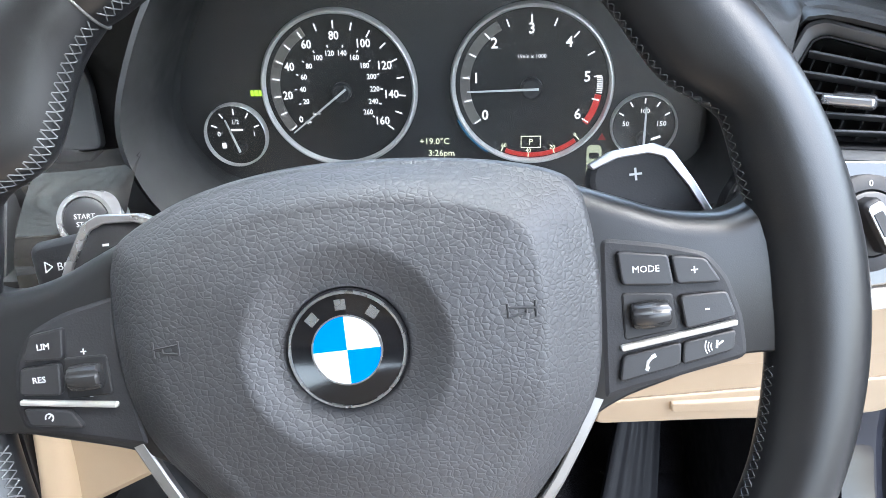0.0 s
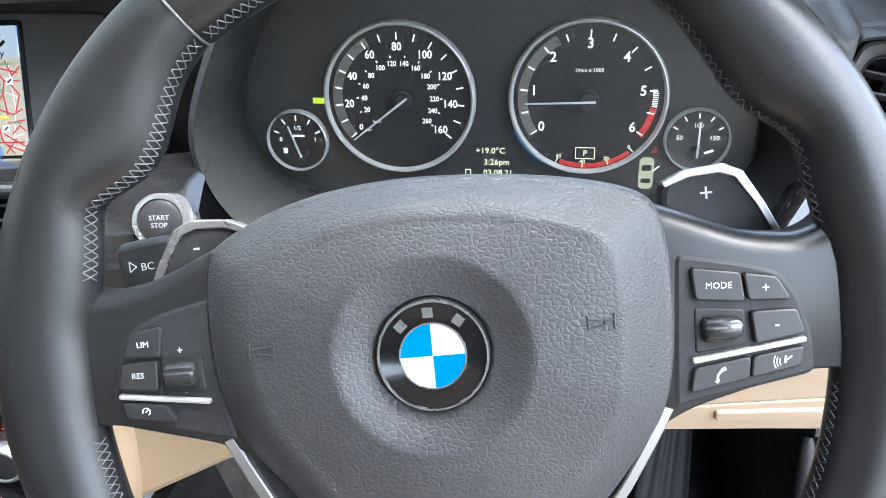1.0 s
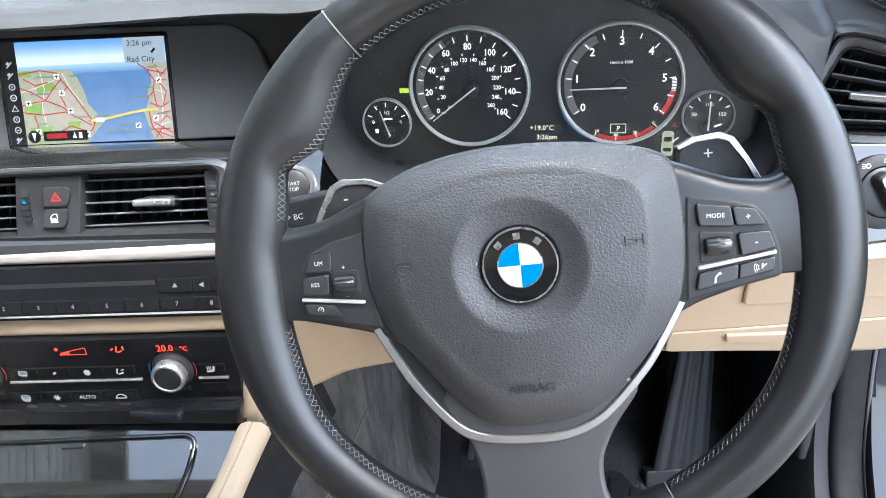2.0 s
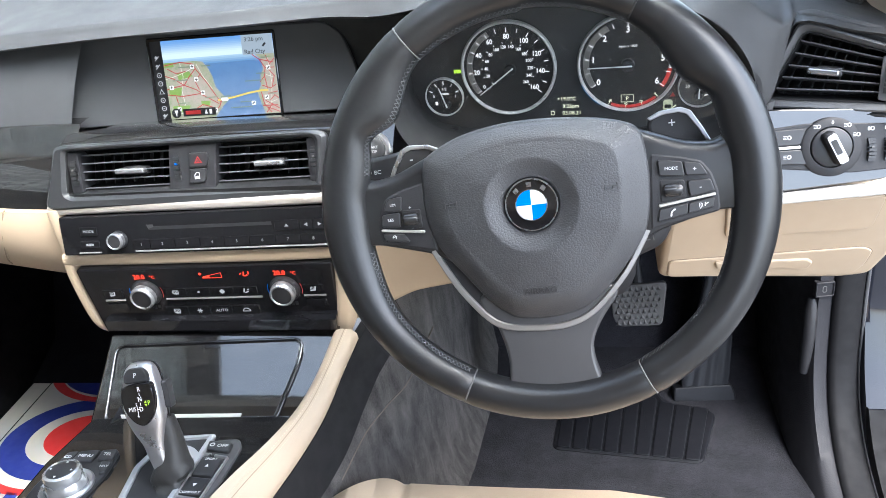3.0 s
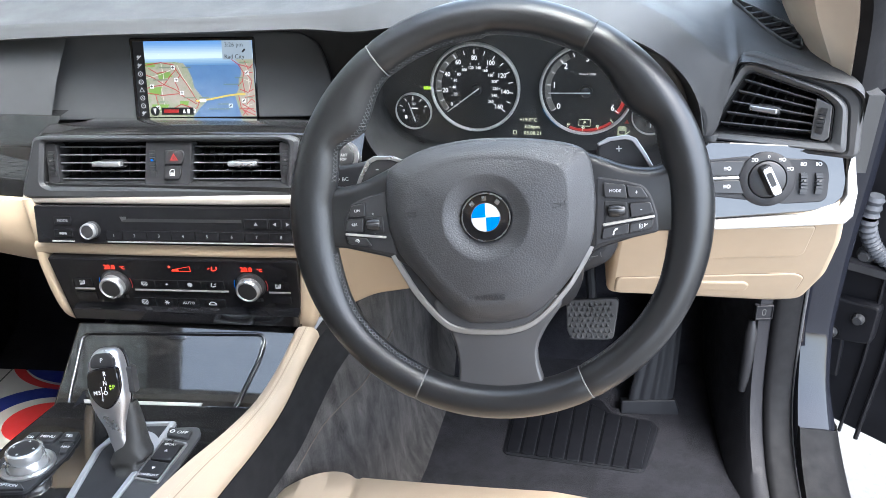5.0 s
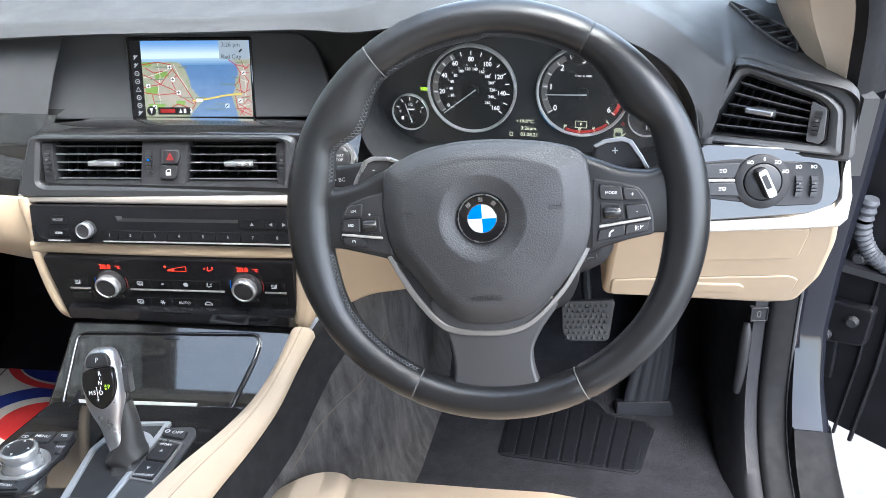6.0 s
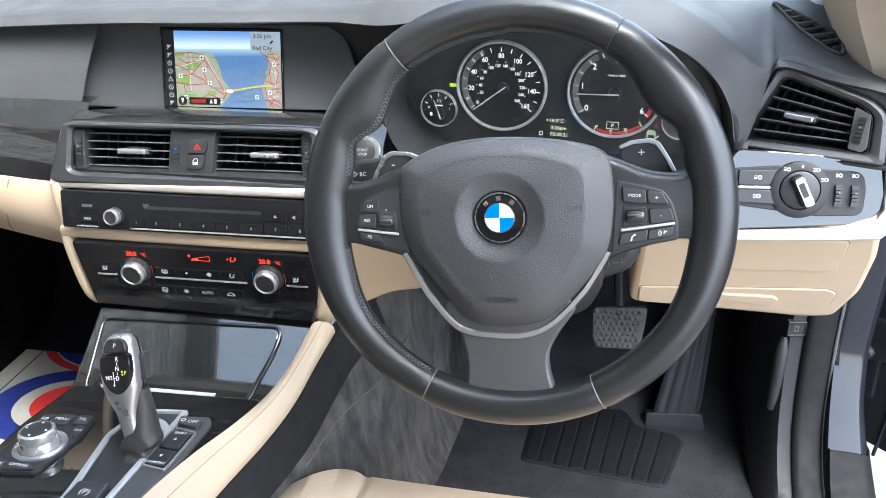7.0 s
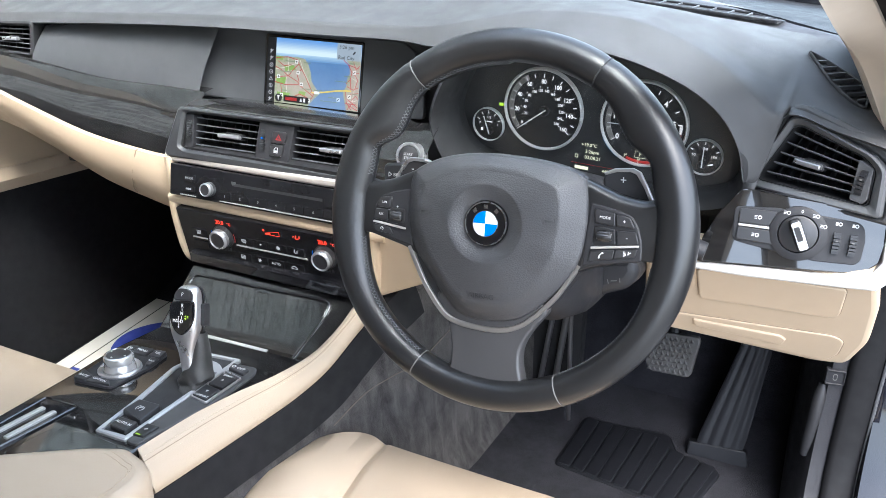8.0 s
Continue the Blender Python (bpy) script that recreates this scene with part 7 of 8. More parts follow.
rows.insert(0, [Vector(p) + Vector((0.03, 0.06, 0.03)) for p in rows[0]])
loft(bm, rows)
cpart("side_trim", bm, M_SEAL, "black plastic console flank")

# gear gate
bm = B()
outer = fillet(mm([(-40, 44), (-31, 96), (26, 103), (27, 40), (28, -103), (-16, -105), (-24, -40)]), 0.004, 3)
ring_slab(bm, outer, inset(outer, 0.0072), -0.002, 0.0045, 0.0015)
part("gate_frame", bm, M_ALU, con, "silver gear gate frame")
bm = B()
slab(bm, inset(outer, 0.007), -0.004, 0.0015)
part("gate_floor", bm, M_PLASTIC, con)
bm = B()
slab(bm, arc(-0.004, 0.052, 0.030, 20, 160, 12) + arc(-0.004, 0.052, 0.012, 160, 20, 12), 0.001, 0.004, 0.001)
part("gate_fill", bm, M_ALU, con)
bm = B()
pb = slab(bm, fillet(mm([(-15, -64), (-15.5, -37), (17, -35), (20.5, -72)]), 0.003), 0.0, 0.0085, 0.002)
hb = part("parking_brake_switch", bm, M_KEY, con, "black parking brake switch")
bm = B()
words(bm, "(P)", 0.010, 0.0015, -0.052, 0.0087)
part("symbol", bm, M_WHITE, hb)
bm = B()
slab(bm, fillet(mm([(-7, -75), (20, -74), (20.5, -95), (-5, -93)]), 0.003), 0.0, 0.0085, 0.002)
ah = part("hold_switch", bm, M_KEY, con)
legend(ah, "AUTO H", 0.0058, 0.0072, -0.084, 0.0087)
bm = B()
slab(bm, fillet(mm([(34, -103), (34, 92), (62, 96), (70, 82), (70, 20), (58, -60), (50, -103)]), 0.006), -0.002, 0.003, 0.0012)
sp = part("switch_field", bm, M_SATIN, con, "satin black switch field")
sp.location = (-0.006, 0.0, 0.0)
bm = B()
outer = fillet(mm([(32, 69), (64, 63), (63, -4), (34, 0)]), 0.003, 3)
ring_slab(bm, outer, inset(outer, 0.0026), 0.002, 0.0058, 0.0008)
part("bright_frame", bm, M_SILVER, sp, "satin silver frame")
for y0, y1, up_ in ((31, 60, True), (2, 29, False)):
    bm = B()
    slab(bm, fillet(mm([(36, y1), (60, y1 - 3), (60, y0 - 1), (36.5, y0)]), 0.002), 0.002, 0.0068, 0.0018)
    k = part("mode_switch", bm, M_KEY, sp)
    bm = B()
    ym = (y0 + y1) / 2
    slab(bm, mm([(46, ym - 2), (50, ym - 2), (48, ym + 2)]) if up_ else mm([(46, ym + 2), (50, ym + 2), (48, ym - 2)]), 0.0066, 0.0071)
    part("symbol", bm, M_WHITE, k)
    legend(k, "SPORT" if up_ else "COMFORT", 0.0046, 0.048, 0.0555 if up_ else 0.0045, 0.0070)
bm = B()
slab(bm, fillet(mm([(31, 88), (60, 84), (61, 69), (34, 73)]), 0.003), 0.002, 0.0068, 0.0018)
k = part("traction_switch", bm, M_KEY, sp)
bm = B()
words(bm, "OFF", 0.0072, 0.0505, 0.0782, 0.0070)
lathe(bm, [(0.0018, 0.0069), (0.0018, 0.0072), (0.0030, 0.0072), (0.0030, 0.0069)], 14, 0.0385, 0.0795)
part("legend", bm, M_WHITE, k)
bm = B()
slab(bm, fillet(mm([(33, -68), (50, -66), (48, -90), (34, -92)]), 0.002), 0.002, 0.0055, 0.0014)
k = part("parking_sensor_switch", bm, M_KEY, sp)
bm = B()
obox(bm, (0.0410, -0.078), 0.004, 0.0016, 40, 0.0054, 0.0058)
part("symbol", bm, M_WHITE, k)
bm = B()
obox(bm, (0.0400, -0.0895), 0.006, 0.0016, 0, 0.0054, 0.0058)
part("status_lamp", bm, M_GREENLIT, k)

# ashtray shutter and small tray behind the controller
bm = B()
outer = fillet(mm([(-124, -78), (-73, -74), (-76, -122), (-84, -190), (-122, -190)]), 0.006, 4)
ring_slab(bm, outer, inset(outer, 0.003), -0.002, 0.003, 0.001)
sh = part("tray_frame", bm, M_PIANO, con)
bm = B()
slab(bm, inset(outer, 0.0034), -0.002, 0.0018, 0.0008)
part("tray_shutter", bm, M_PIANO, sh)
for x0 in (-90, -108):
    bm = B()
    slab(bm, fillet(mm([(x0, -98), (x0 + 7, -97), (x0 + 3, -160), (x0 - 4, -160)]), 0.002), 0.001, 0.0045, 0.0012)
    part("bright_strip", bm, M_PEARL, sh, "satin bright strip")
bm = B()
slab(bm, fillet(mm([(-62, -122), (-18, -110), (30, -112), (34, -150), (-70, -180)]), 0.006), -0.002, 0.003, 0.0015)
part("rear_tray", bm, M_PIANO, con)

# armrest behind the console
bm = B()
slab(bm, fillet(mm([(128, -172), (118, -152), (98, -140), (66, -132), (30, -150), (-45, -203), (-128, -262), (-132, -520), (128, -520)]), [0.01] * 9, 4), -0.05, 0.030, 0.014, 4)
bm.transform(TOP)
arm = thing("armrest", TOP, "beige leather armrest with twin stitching", "armrest")
bm.transform(TOP.inverted())
part("cushion", bm, M_BEIGE, arm)
bm = B()
for off in (0.0, 0.006):
    ln = catmull(mm([(60 - off * 400, -150 - off * 900, 30.3), (85, -156 - off * 900, 30.3), (104, -170 - off * 900, 30.3), (110 - off * 700, -260, 30.3), (110 - off * 700, -420, 30.3)]), 14, closed=False)
    for i in range(0, len(ln) - 1, 2):
        tube(bm, [ln[i], ln[i + 1]], 0.0004, 5)
part("stitching", bm, M_BEIGE_PL, arm, "beige twin stitching")

# gear lever
LEV = frame_at((-0.418, 0.174, 0.573), (1, 0.10, 0.1), (-0.16, 0.42, 0.88))
lev = thing("gear_lever", LEV, "satin silver gear selector with black gaiter", "gear lever")


def half(secs, a0, a1, n=12):
    """Part-round sections up the lever: height, half width, depth, sideways shift, forward shift."""
    rows = []
    for y, w, dz, cx_, cz in secs:
        row = []
        for k in range(n + 1):
            a = radians(a0 + (a1 - a0) * k / n)
            c, s = math.cos(a), math.sin(a)
            row.append((cx_ + w * math.copysign(abs(c) ** 0.75, c), y, cz + dz * math.copysign(abs(s) ** 0.75, s)))
        rows.append(row)
    return rows


HEAD = [(0.018, 0.0085, 0.008, 0.000, 0.000), (0.030, 0.0095, 0.009, -0.001, 0.001), (0.045, 0.0125, 0.010, -0.002, 0.002), (0.060, 0.0185, 0.012, -0.003, 0.003), (0.074, 0.0228, 0.013, -0.003, 0.004), (0.090, 0.0238, 0.0135, -0.003, 0.004), (0.104, 0.0225, 0.013, -0.002, 0.003), (0.118, 0.0200, 0.0118, -0.0015, 0.002), (0.1265, 0.0160, 0.009, -0.001, 0.001), (0.1305, 0.0100, 0.005, -0.001, 0.0)]
HEADS = catmull([(y if y < 0.06 else 0.06 + (y - 0.06) * 0.955, w * (1.0 if y < 0.04 else 0.87), dz, c, z) for y, w, dz, c, z in HEAD], 3, closed=False)
bm = B()
rows = half(HEADS, -12, 192, 18)
loft(bm, rows)
loft(bm, [rows[-1], [(-0.001, 0.1280, 0.0)] * 19])
hd = part("silver_shell", bm, M_SILVER, lev, "satin silver head", 50)
bm = B()
rows = half([(y, w * 1.0, dz * 1.55, c, z) for y, w, dz, c, z in HEADS], 192, 348, 14)
loft(bm, rows)
loft(bm, [rows[-1], [(-0.001, 0.1280, 0.0)] * 15])
part("leather_back", bm, M_RIM, lev, "black leather back", 50)
bm = B()
BOOT = catmull([(-0.013, 0.0265, 0.027, 0.001, 0.000), (-0.004, 0.0230, 0.023, 0.002, -0.002), (0.003, 0.0175, 0.0185, 0.004, -0.004), (0.009, 0.0205, 0.0200, 0.0055, -0.006), (0.020, 0.0165, 0.0178, 0.0058, -0.008), (0.034, 0.0150, 0.0152, 0.0056, -0.009), (0.050, 0.0152, 0.0128, 0.0045, -0.008), (0.068, 0.0162, 0.0112, 0.0020, -0.005)], 4, closed=False)
rows = half(BOOT, 0, 350, 35)
for i, r in enumerate(rows):
    cx_, cz, y0 = BOOT[i][3], BOOT[i][4], BOOT[i][0]
    deep = max(0.0, min(1.0, (0.024 - y0) / 0.018))
    out = []
    for k, (x, y, z) in enumerate(r):
        a = 2 * math.pi * k / 36
        f = 1 + deep * (0.06 * math.sin(3 * a + 0.55 * i) + 0.035 * math.sin(8 * a - 0.9 * i))
        out.append((cx_ + (x - cx_) * f, y + deep * 0.0022 * math.sin(2 * a + 1.0), cz + (z - cz) * f))
    rows[i] = out
loft(bm, rows, closed=True, caps=True)
part("gaiter", bm, M_BOOT, lev, "creased black leather gaiter", 70)
face = catmull(mm([(-20.5, 98), (-12, 101), (3, 102), (16, 101), (18, 92), (17, 78), (11, 66), (-1, 59), (-13, 64), (-21, 76), (-22.5, 88)]), 4)
bm = B()
slab(bm, face, 0.012, 0.0182, 0.0015)
fp = part("display_face", bm, M_PIANO, lev, "gloss black shift display")
fp.location = (0.0008, 0.0082, 0.0)
fp.scale = (0.84, 1.0, 1.0)
bm = B()
for body, x, y, s in (("R", 0.0015, 0.0960, 0.0066), ("N", 0.0005, 0.0862, 0.0066), ("D", 0.0, 0.0762, 0.0066), ("M/S", -0.0112, 0.0768, 0.0060), ("+", -0.0052, 0.0690, 0.0062), ("-", -0.0050, 0.0828, 0.0066)):
    words(bm, body, s, x, y, 0.0183)
obox(bm, (0.0010, 0.0912), 0.0006, 0.0030, 0, 0.0181, 0.0184)
obox(bm, (0.0003, 0.0812), 0.0006, 0.0030, 0, 0.0181, 0.0184)
obox(bm, (-0.0048, 0.0762), 0.0006, 0.0105, 0, 0.0181, 0.0184)
obox(bm, (-0.0036, 0.0764), 0.0030, 0.0006, 0, 0.0181, 0.0184)
part("shift_pattern", bm, M_PRINT, fp)
bm = B()
words(bm, "P", 0.0064, 0.0108, 0.0815, 0.0183)
slab(bm, mm([(5.2, 82.2), (8.2, 82.2), (6.7, 84.6)]), 0.0181, 0.0184)
slab(bm, mm([(5.2, 80.8), (8.2, 80.8), (6.7, 78.4)]), 0.0181, 0.0184)
part("gear_lamp", bm, M_GREENLIT, fp, "lit green gear letter")
bm = B()
slab(bm, fillet(mm([(-14.5, 104.5), (14.5, 104.5), (13.0, 115), (7, 120.5), (-9, 120.5), (-14.5, 114)]), 0.004), 0.006, 0.0158, 0.0015)
bm.transform(Matrix.Translation((0, 0.104, 0.0178)) @ pose(0, 0, 0, -16, 0, 0) @ Matrix.Translation((0, -0.104, -0.0158)))
pbn = part("park_button", bm, M_KEY, lev, "black park button")
pbn.location = (0.0, 0.0125, 0.0)
pbn.scale = (0.88, 0.94, 1.0)
bm = B()
words(bm, "P", 0.0072, -0.0005, 0.1122, 0.0160)
bm.transform(Matrix.Translation((0, 0.104, 0.0178)) @ pose(0, 0, 0, -16, 0, 0) @ Matrix.Translation((0, -0.104, -0.0158)))
part("legend", bm, M_WHITE, pbn)
bm = B()
slab(bm, rr(0.012, 0.028, 0.003), -0.003, 0.003, 0.001)
bm.transform(pose(0.0198, 0.092, -0.003, 0, 90, 0))
part("unlock_button", bm, M_KEY, lev, "black ribbed unlock button")

# rotary controller
CTRL = TOP @ Matrix.Translation((-0.095, 0.010, 0))
ctl = thing("rotary_controller", CTRL, "silver rotary menu controller ringed by keys", "control knob")
bm = B()
slab(bm, fillet(mm([(-34, 56), (24, 62), (30, 22), (24, -40), (-32, -48), (-38, 0)]), 0.008), -0.002, 0.0035, 0.0015)
part("key_field", bm, M_PLASTIC, ctl)
bm = lathe(B(), [(0.0275, 0.0), (0.0270, 0.0055), (0.0250, 0.0072), (0.0218, 0.0062), (0.0208, 0.0036)], 56)
part("base_ring", bm, M_SILVER, ctl, "satin silver base ring")
bm = lathe(B(), [(0.0208, 0.003), (0.0200, 0.0085), (0.0186, 0.0125), (0.0178, 0.0142), (0.0186, 0.0160), (0.0189, 0.0205), (0.0178, 0.0244), (0.0152, 0.0256), (0.0147, 0.0250)], 64)
kb = part("knob", bm, M_CHROME, ctl, "bright metal knob")
bm = lathe(B(), [(0.0149, 0.0248), (0.0104, 0.0256), (0.0, 0.0260)], 40)
cap = part("knob_cap", bm, M_KEY, kb)
bm = B()
for a in (0, 90, 180, 270):
    c, s = math.cos(radians(a)), math.sin(radians(a))
    slab(bm, [(0.0106 * c - 0.0013 * s, 0.0106 * s + 0.0013 * c), (0.0106 * c + 0.0013 * s, 0.0106 * s - 0.0013 * c), (0.0127 * c, 0.0127 * s)], 0.0250, 0.0261)
part("arrow_marks", bm, M_WHITE, cap)
for pts, body, s in (([(-32, 53), (-20, 55), (-22, 36), (-34, 32)], "CD", 0.006), ([(-19, 55), (4, 58), (4, 38), (-20, 36)], "MENU", 0.006), ([(6, 58), (23, 60), (26, 43), (8, 40)], "TEL", 0.006), ([(15, 40), (27, 41), (29, 22), (22, 20)], "NAV", 0.0048), ([(-36, -24), (-13, -31), (-13, -44), (-32, -46)], "BACK", 0.006), ([(-12, -31), (10, -28), (22, -38), (-12, -44)], "OPTION", 0.0056)):
    bm = B()
    slab(bm, fillet(mm(pts), 0.003, 3), 0.003, 0.0062, 0.0014)
    k = part("key", bm, M_KEY, ctl)
    cx_, cy_ = sum(p[0] for p in pts) / 4000, sum(p[1] for p in pts) / 4000
    legend(k, body, s, cx_, cy_, 0.0064)


# ---------------------------------------------------------------- seats
def cushion(name, cx_, cy_, label):
    """A leather seat cushion with side bolsters and a sewn middle panel."""
    seat = thing(name, pose(cx_, cy_, 0.30), label, "car seat")
    rows = []
    W2 = 0.288
    for i in range(133):
        u = -1 + 2 * i / 132
        x = u * W2
        bol = max(0.0, (abs(u) - 0.57) / 0.43)
        groove = 0.007 * math.exp(-((abs(u) - 0.572) / 0.014) ** 2) + 0.004 * max(0.0, 1 - abs(u) / 0.572) ** 0.3
        fr_ = 0.305 - 0.085 * max(0.0, abs(u) - 0.62) ** 1.6 / 0.2 - 0.045 * max(0.0, u - 0.25)
        edge = (1 - max(0.0, (abs(u) - 0.93) / 0.07) ** 2)
        zt = 0.460 + 0.014 * math.sin(math.pi * min(1.0, bol)) - groove
        z_end = zt - 0.05 * (1 - edge)
        prof = [(fr_ - 0.03, 0.30), (fr_ - 0.005, 0.36), (fr_ - 0.002, 0.40), (fr_ - 0.007, 0.437), (fr_ - 0.020, z_end - 0.004), (fr_ - 0.075, z_end + 0.006), (fr_ - 0.16, z_end + 0.002), (fr_ - 0.30, z_end - 0.010), (fr_ - 0.50, z_end - 0.030), (-0.58, z_end - 0.05)]
        rows.append([(x, y, z - 0.30) for y, z in prof])
    bm = B()
    loft(bm, rows)
    for r, s in ((rows[0], -1), (rows[-1], 1)):
        loft(bm, [r, [(p[0] + s * 0.012, p[1], min(p[2], 0.05)) for p in r], [(p[0], p[1], -0.02) for p in r]])
    part("cushion", bm, M_BEIGE, seat, "smooth beige leather", 60)
    bm = B()
    rows = []
    for i in range(13):
        u = -1 + i / 6
        x = u * 0.27
        w = 0.03 * (1 - u * u)
        rows.append([(x, -0.56 - w, 0.10), (x, -0.62 - w, 0.40), (x, -0.70 - w, 0.66 - 0.05 * u * u), (x, -0.74, 0.69 - 0.06 * u * u), (x, -0.78, 0.64)])
    thick_loft(bm, rows, 0.05)
    part("backrest", bm, M_BEIGE, seat, "beige leather backrest", 60)
    bm = B()
    slab(bm, rr(0.26, 0.16, 0.05, 0, 0.90), -0.02, 0.06, 0.025, 3)
    bm.transform(pose(0, -0.66, -0.06, 80, 0, 0))
    part("headrest", bm, M_BEIGE, seat, "", 60)
    bm = B()
    box(bm, -0.24, 0.24, -0.28, 0.20, -0.10, 0.06)
    part("seat_base", bm, M_PLASTIC, seat)
    tagged(seat, group="front seats")
    return seat


cushion("front_seat", -0.045, 0.0, "smooth beige leather driver's seat with side bolsters")
cushion("front_seat", -0.775, -0.045, "smooth beige leather passenger seat beside the console")

# ---------------------------------------------------------------- pedals and mats
bk = frame_at((0.093, 0.768, 0.347), (0.078, -0.008, 0.010), (0.012, 0.022, 0.08))
brake = thing("brake_pedal", bk, "worn brake pedal with studded rubber pad", "pedal")
bm = B()
slab(bm, fillet(mm([(-44, 36), (44, 38), (47, 30), (34, -38), (-38, -38), (-46, -22)]), 0.010, 4), -0.010, 0.0, 0.002)
pad_ = part("pad", bm, M_PEDAL, brake, "grey worn rubber pad")
bm = B()
for j in range(7):
    for i in range(9):
        x = -0.036 + 0.0090 * i + (0.0045 if j % 2 else 0) - 0.002
        y = -0.031 + 0.0100 * j
        if x > 0.040 - 0.012 * (1 - (j / 6)):
            continue
        v = [bm.verts.new(p) for p in ((x - 0.0043, y - 0.0040, 0), (x + 0.0043, y - 0.0040, 0), (x, y + 0.0046, 0), (x, y - 0.001, 0.0034))]
        for f in ((0, 1, 3), (1, 2, 3), (2, 0, 3)):
            bm.faces.new([v[k] for k in f])
tagged(part("pedal_studs", bm, M_PEDAL, pad_), kind="stuff")
bm = B()
tube(bm, [(0.0, 0.02, -0.006), (-0.005, 0.10, -0.05), (-0.01, 0.25, -0.08)], 0.009, 10)
part("pedal_arm", bm, M_PLASTIC, brake)

gp = frame_at((0.197, 0.708, 0.205), (0.075, 0.006, 0.004), (0.090, 0.105, 0.20))
gas = thing("accelerator_pedal", gp, "black ribbed floor-hinged accelerator pedal", "pedal")
bm = B()
rows = []
for y, w in ((0.0, 0.038), (0.03, 0.038), (0.08, 0.034), (0.14, 0.029), (0.20, 0.025), (0.235, 0.024)):
    row = []
    for k in range(21):
        u = -1 + k / 10
        rib = 0.0013 * (1 if (k % 5) in (1, 2, 3) else 0)
        row.append((u * w + 0.24 * y, y, rib - 0.002 * u * u))
    rows.append([(0.24 * y - w, y, -0.014)] + row + [(0.24 * y + w, y, -0.014)])
loft(bm, rows)
part("pad", bm, M_RUBBER, gas, "ribbed black rubber pad", 30)
bm = B()
slab(bm, fillet(mm([(-48, 14), (46, 12), (52, -8), (50, -22), (-52, -18)]), 0.004), -0.02, 0.002, 0.003)
part("hinge_base", bm, M_RUBBER, gas)

mat_ = thing("heel_mat", FLOOR @ Matrix.Translation((0, 0, 0.013)), "black ribbed rubber heel pad on the carpet", "floor mat")
bm = B()
slab(bm, fillet(mm([(-90, 68), (-104, -78), (-98, -87), (114, -113), (126, -106), (160, 8), (152, 20), (84, 38), (68, 76), (56, 82)]), 0.008, 3), 0.0, 0.009, 0.004)
base = part("pad", bm, M_RUBBER, mat_)


def mat_top(x):
    return 66 if x < 56 else (36 - (x - 84) * 0.22 if x > 76 else 66 - (x - 56) * 1.45)


for i in range(9):
    b0, b1 = -99 + 218 * i / 9 + 1.2, -99 + 218 * (i + 1) / 9 - 1.2
    t0, t1 = -87 + 238 * i / 9 + 1.2, -87 + 238 * (i + 1) / 9 - 1.2
    bm = B()
    slab(bm, fillet(mm([(b0, -82 - 0.123 * (b0 + 99)), (b1, -82 - 0.123 * (b1 + 99)), (t1, mat_top(t1)), (t0, mat_top(t0))]), 0.004, 3), 0.004, 0.0112, 0.0025)
    part("rib_panel", bm, M_RUBBER, base)
bm = B()
obox(bm, (-0.05, 0.05), 0.012, 0.0012, 30, 0.0055, 0.0062)
part("moulded_mark", bm, M_RUBBER, base)

# footwell flank, bonnet release, door seal and sill
OPENING = catmull([(0.645, 0.80), (0.650, 0.60), (0.640, 0.486), (0.625, 0.41), (0.603, 0.341), (0.565, 0.288), (0.50, 0.248), (0.40, 0.228), (0.2, 0.224), (-0.9, 0.224)], 5, closed=False)
kick = thing("kick_panel", pose(0.335, 0.66, 0.38), "black plastic footwell side panel with bonnet release", "trim panel")
KI = kick.matrix_world.inverted()
bm = B()
rows = []
for y, z in OPENING:
    low = min(1.0, max(0.0, (0.5 - y) / 0.3))
    rows.append([(0.347, y + 0.004, z), (0.344, y, z), (0.327, y - 0.004, z), (0.322, y + 0.004, z - 0.002), (0.314 + 0.004 * low, y + 0.035, z - 0.01), (0.300 + 0.016 * low, y + 0.09, z - 0.02), (0.302, y + 0.14, z * 0.93 - 0.02), (0.312, max(y + 0.2, 1.05 - 0.6 * low), z * 0.75 - 0.02 * low)])
loft(bm, rows)
bm.transform(KI)
part("panel", bm, M_KICK, kick, "", 50)
bm = B()
tube(bm, [(0.321, 0.640, 0.452), (0.320, 0.632, 0.434), (0.319, 0.624, 0.40), (0.318, 0.618, 0.36), (0.317, 0.614, 0.336)], [0.006, 0.0098, 0.0096, 0.0085, 0.006], 14, flat=1.1)
bm.transform(KI)
part("release_lever", bm, M_PLASTIC, kick, "black bonnet release lever")
RB = frame_at((0.333, 0.634, 0.472), (1, 0.15, 0), (0, 0.1, 1))
bm = B()
ring_slab(bm, rr(0.026, 0.024, 0.002), rr(0.022, 0.019, 0.002), -0.006, 0.003, 0.0008)
slab(bm, rr(0.0225, 0.0195, 0.002), -0.006, 0.001)
bm.transform(KI @ RB)
ic = part("release_badge", bm, M_KICK, kick, "black badge with car symbol")
bm = B()
ring_slab(bm, rr(0.0058, 0.0105, 0.0025), rr(0.0040, 0.0082, 0.0018), 0.001, 0.0014)
bm.transform(KI @ RB)
part("symbol", bm, M_PIPE, ic)

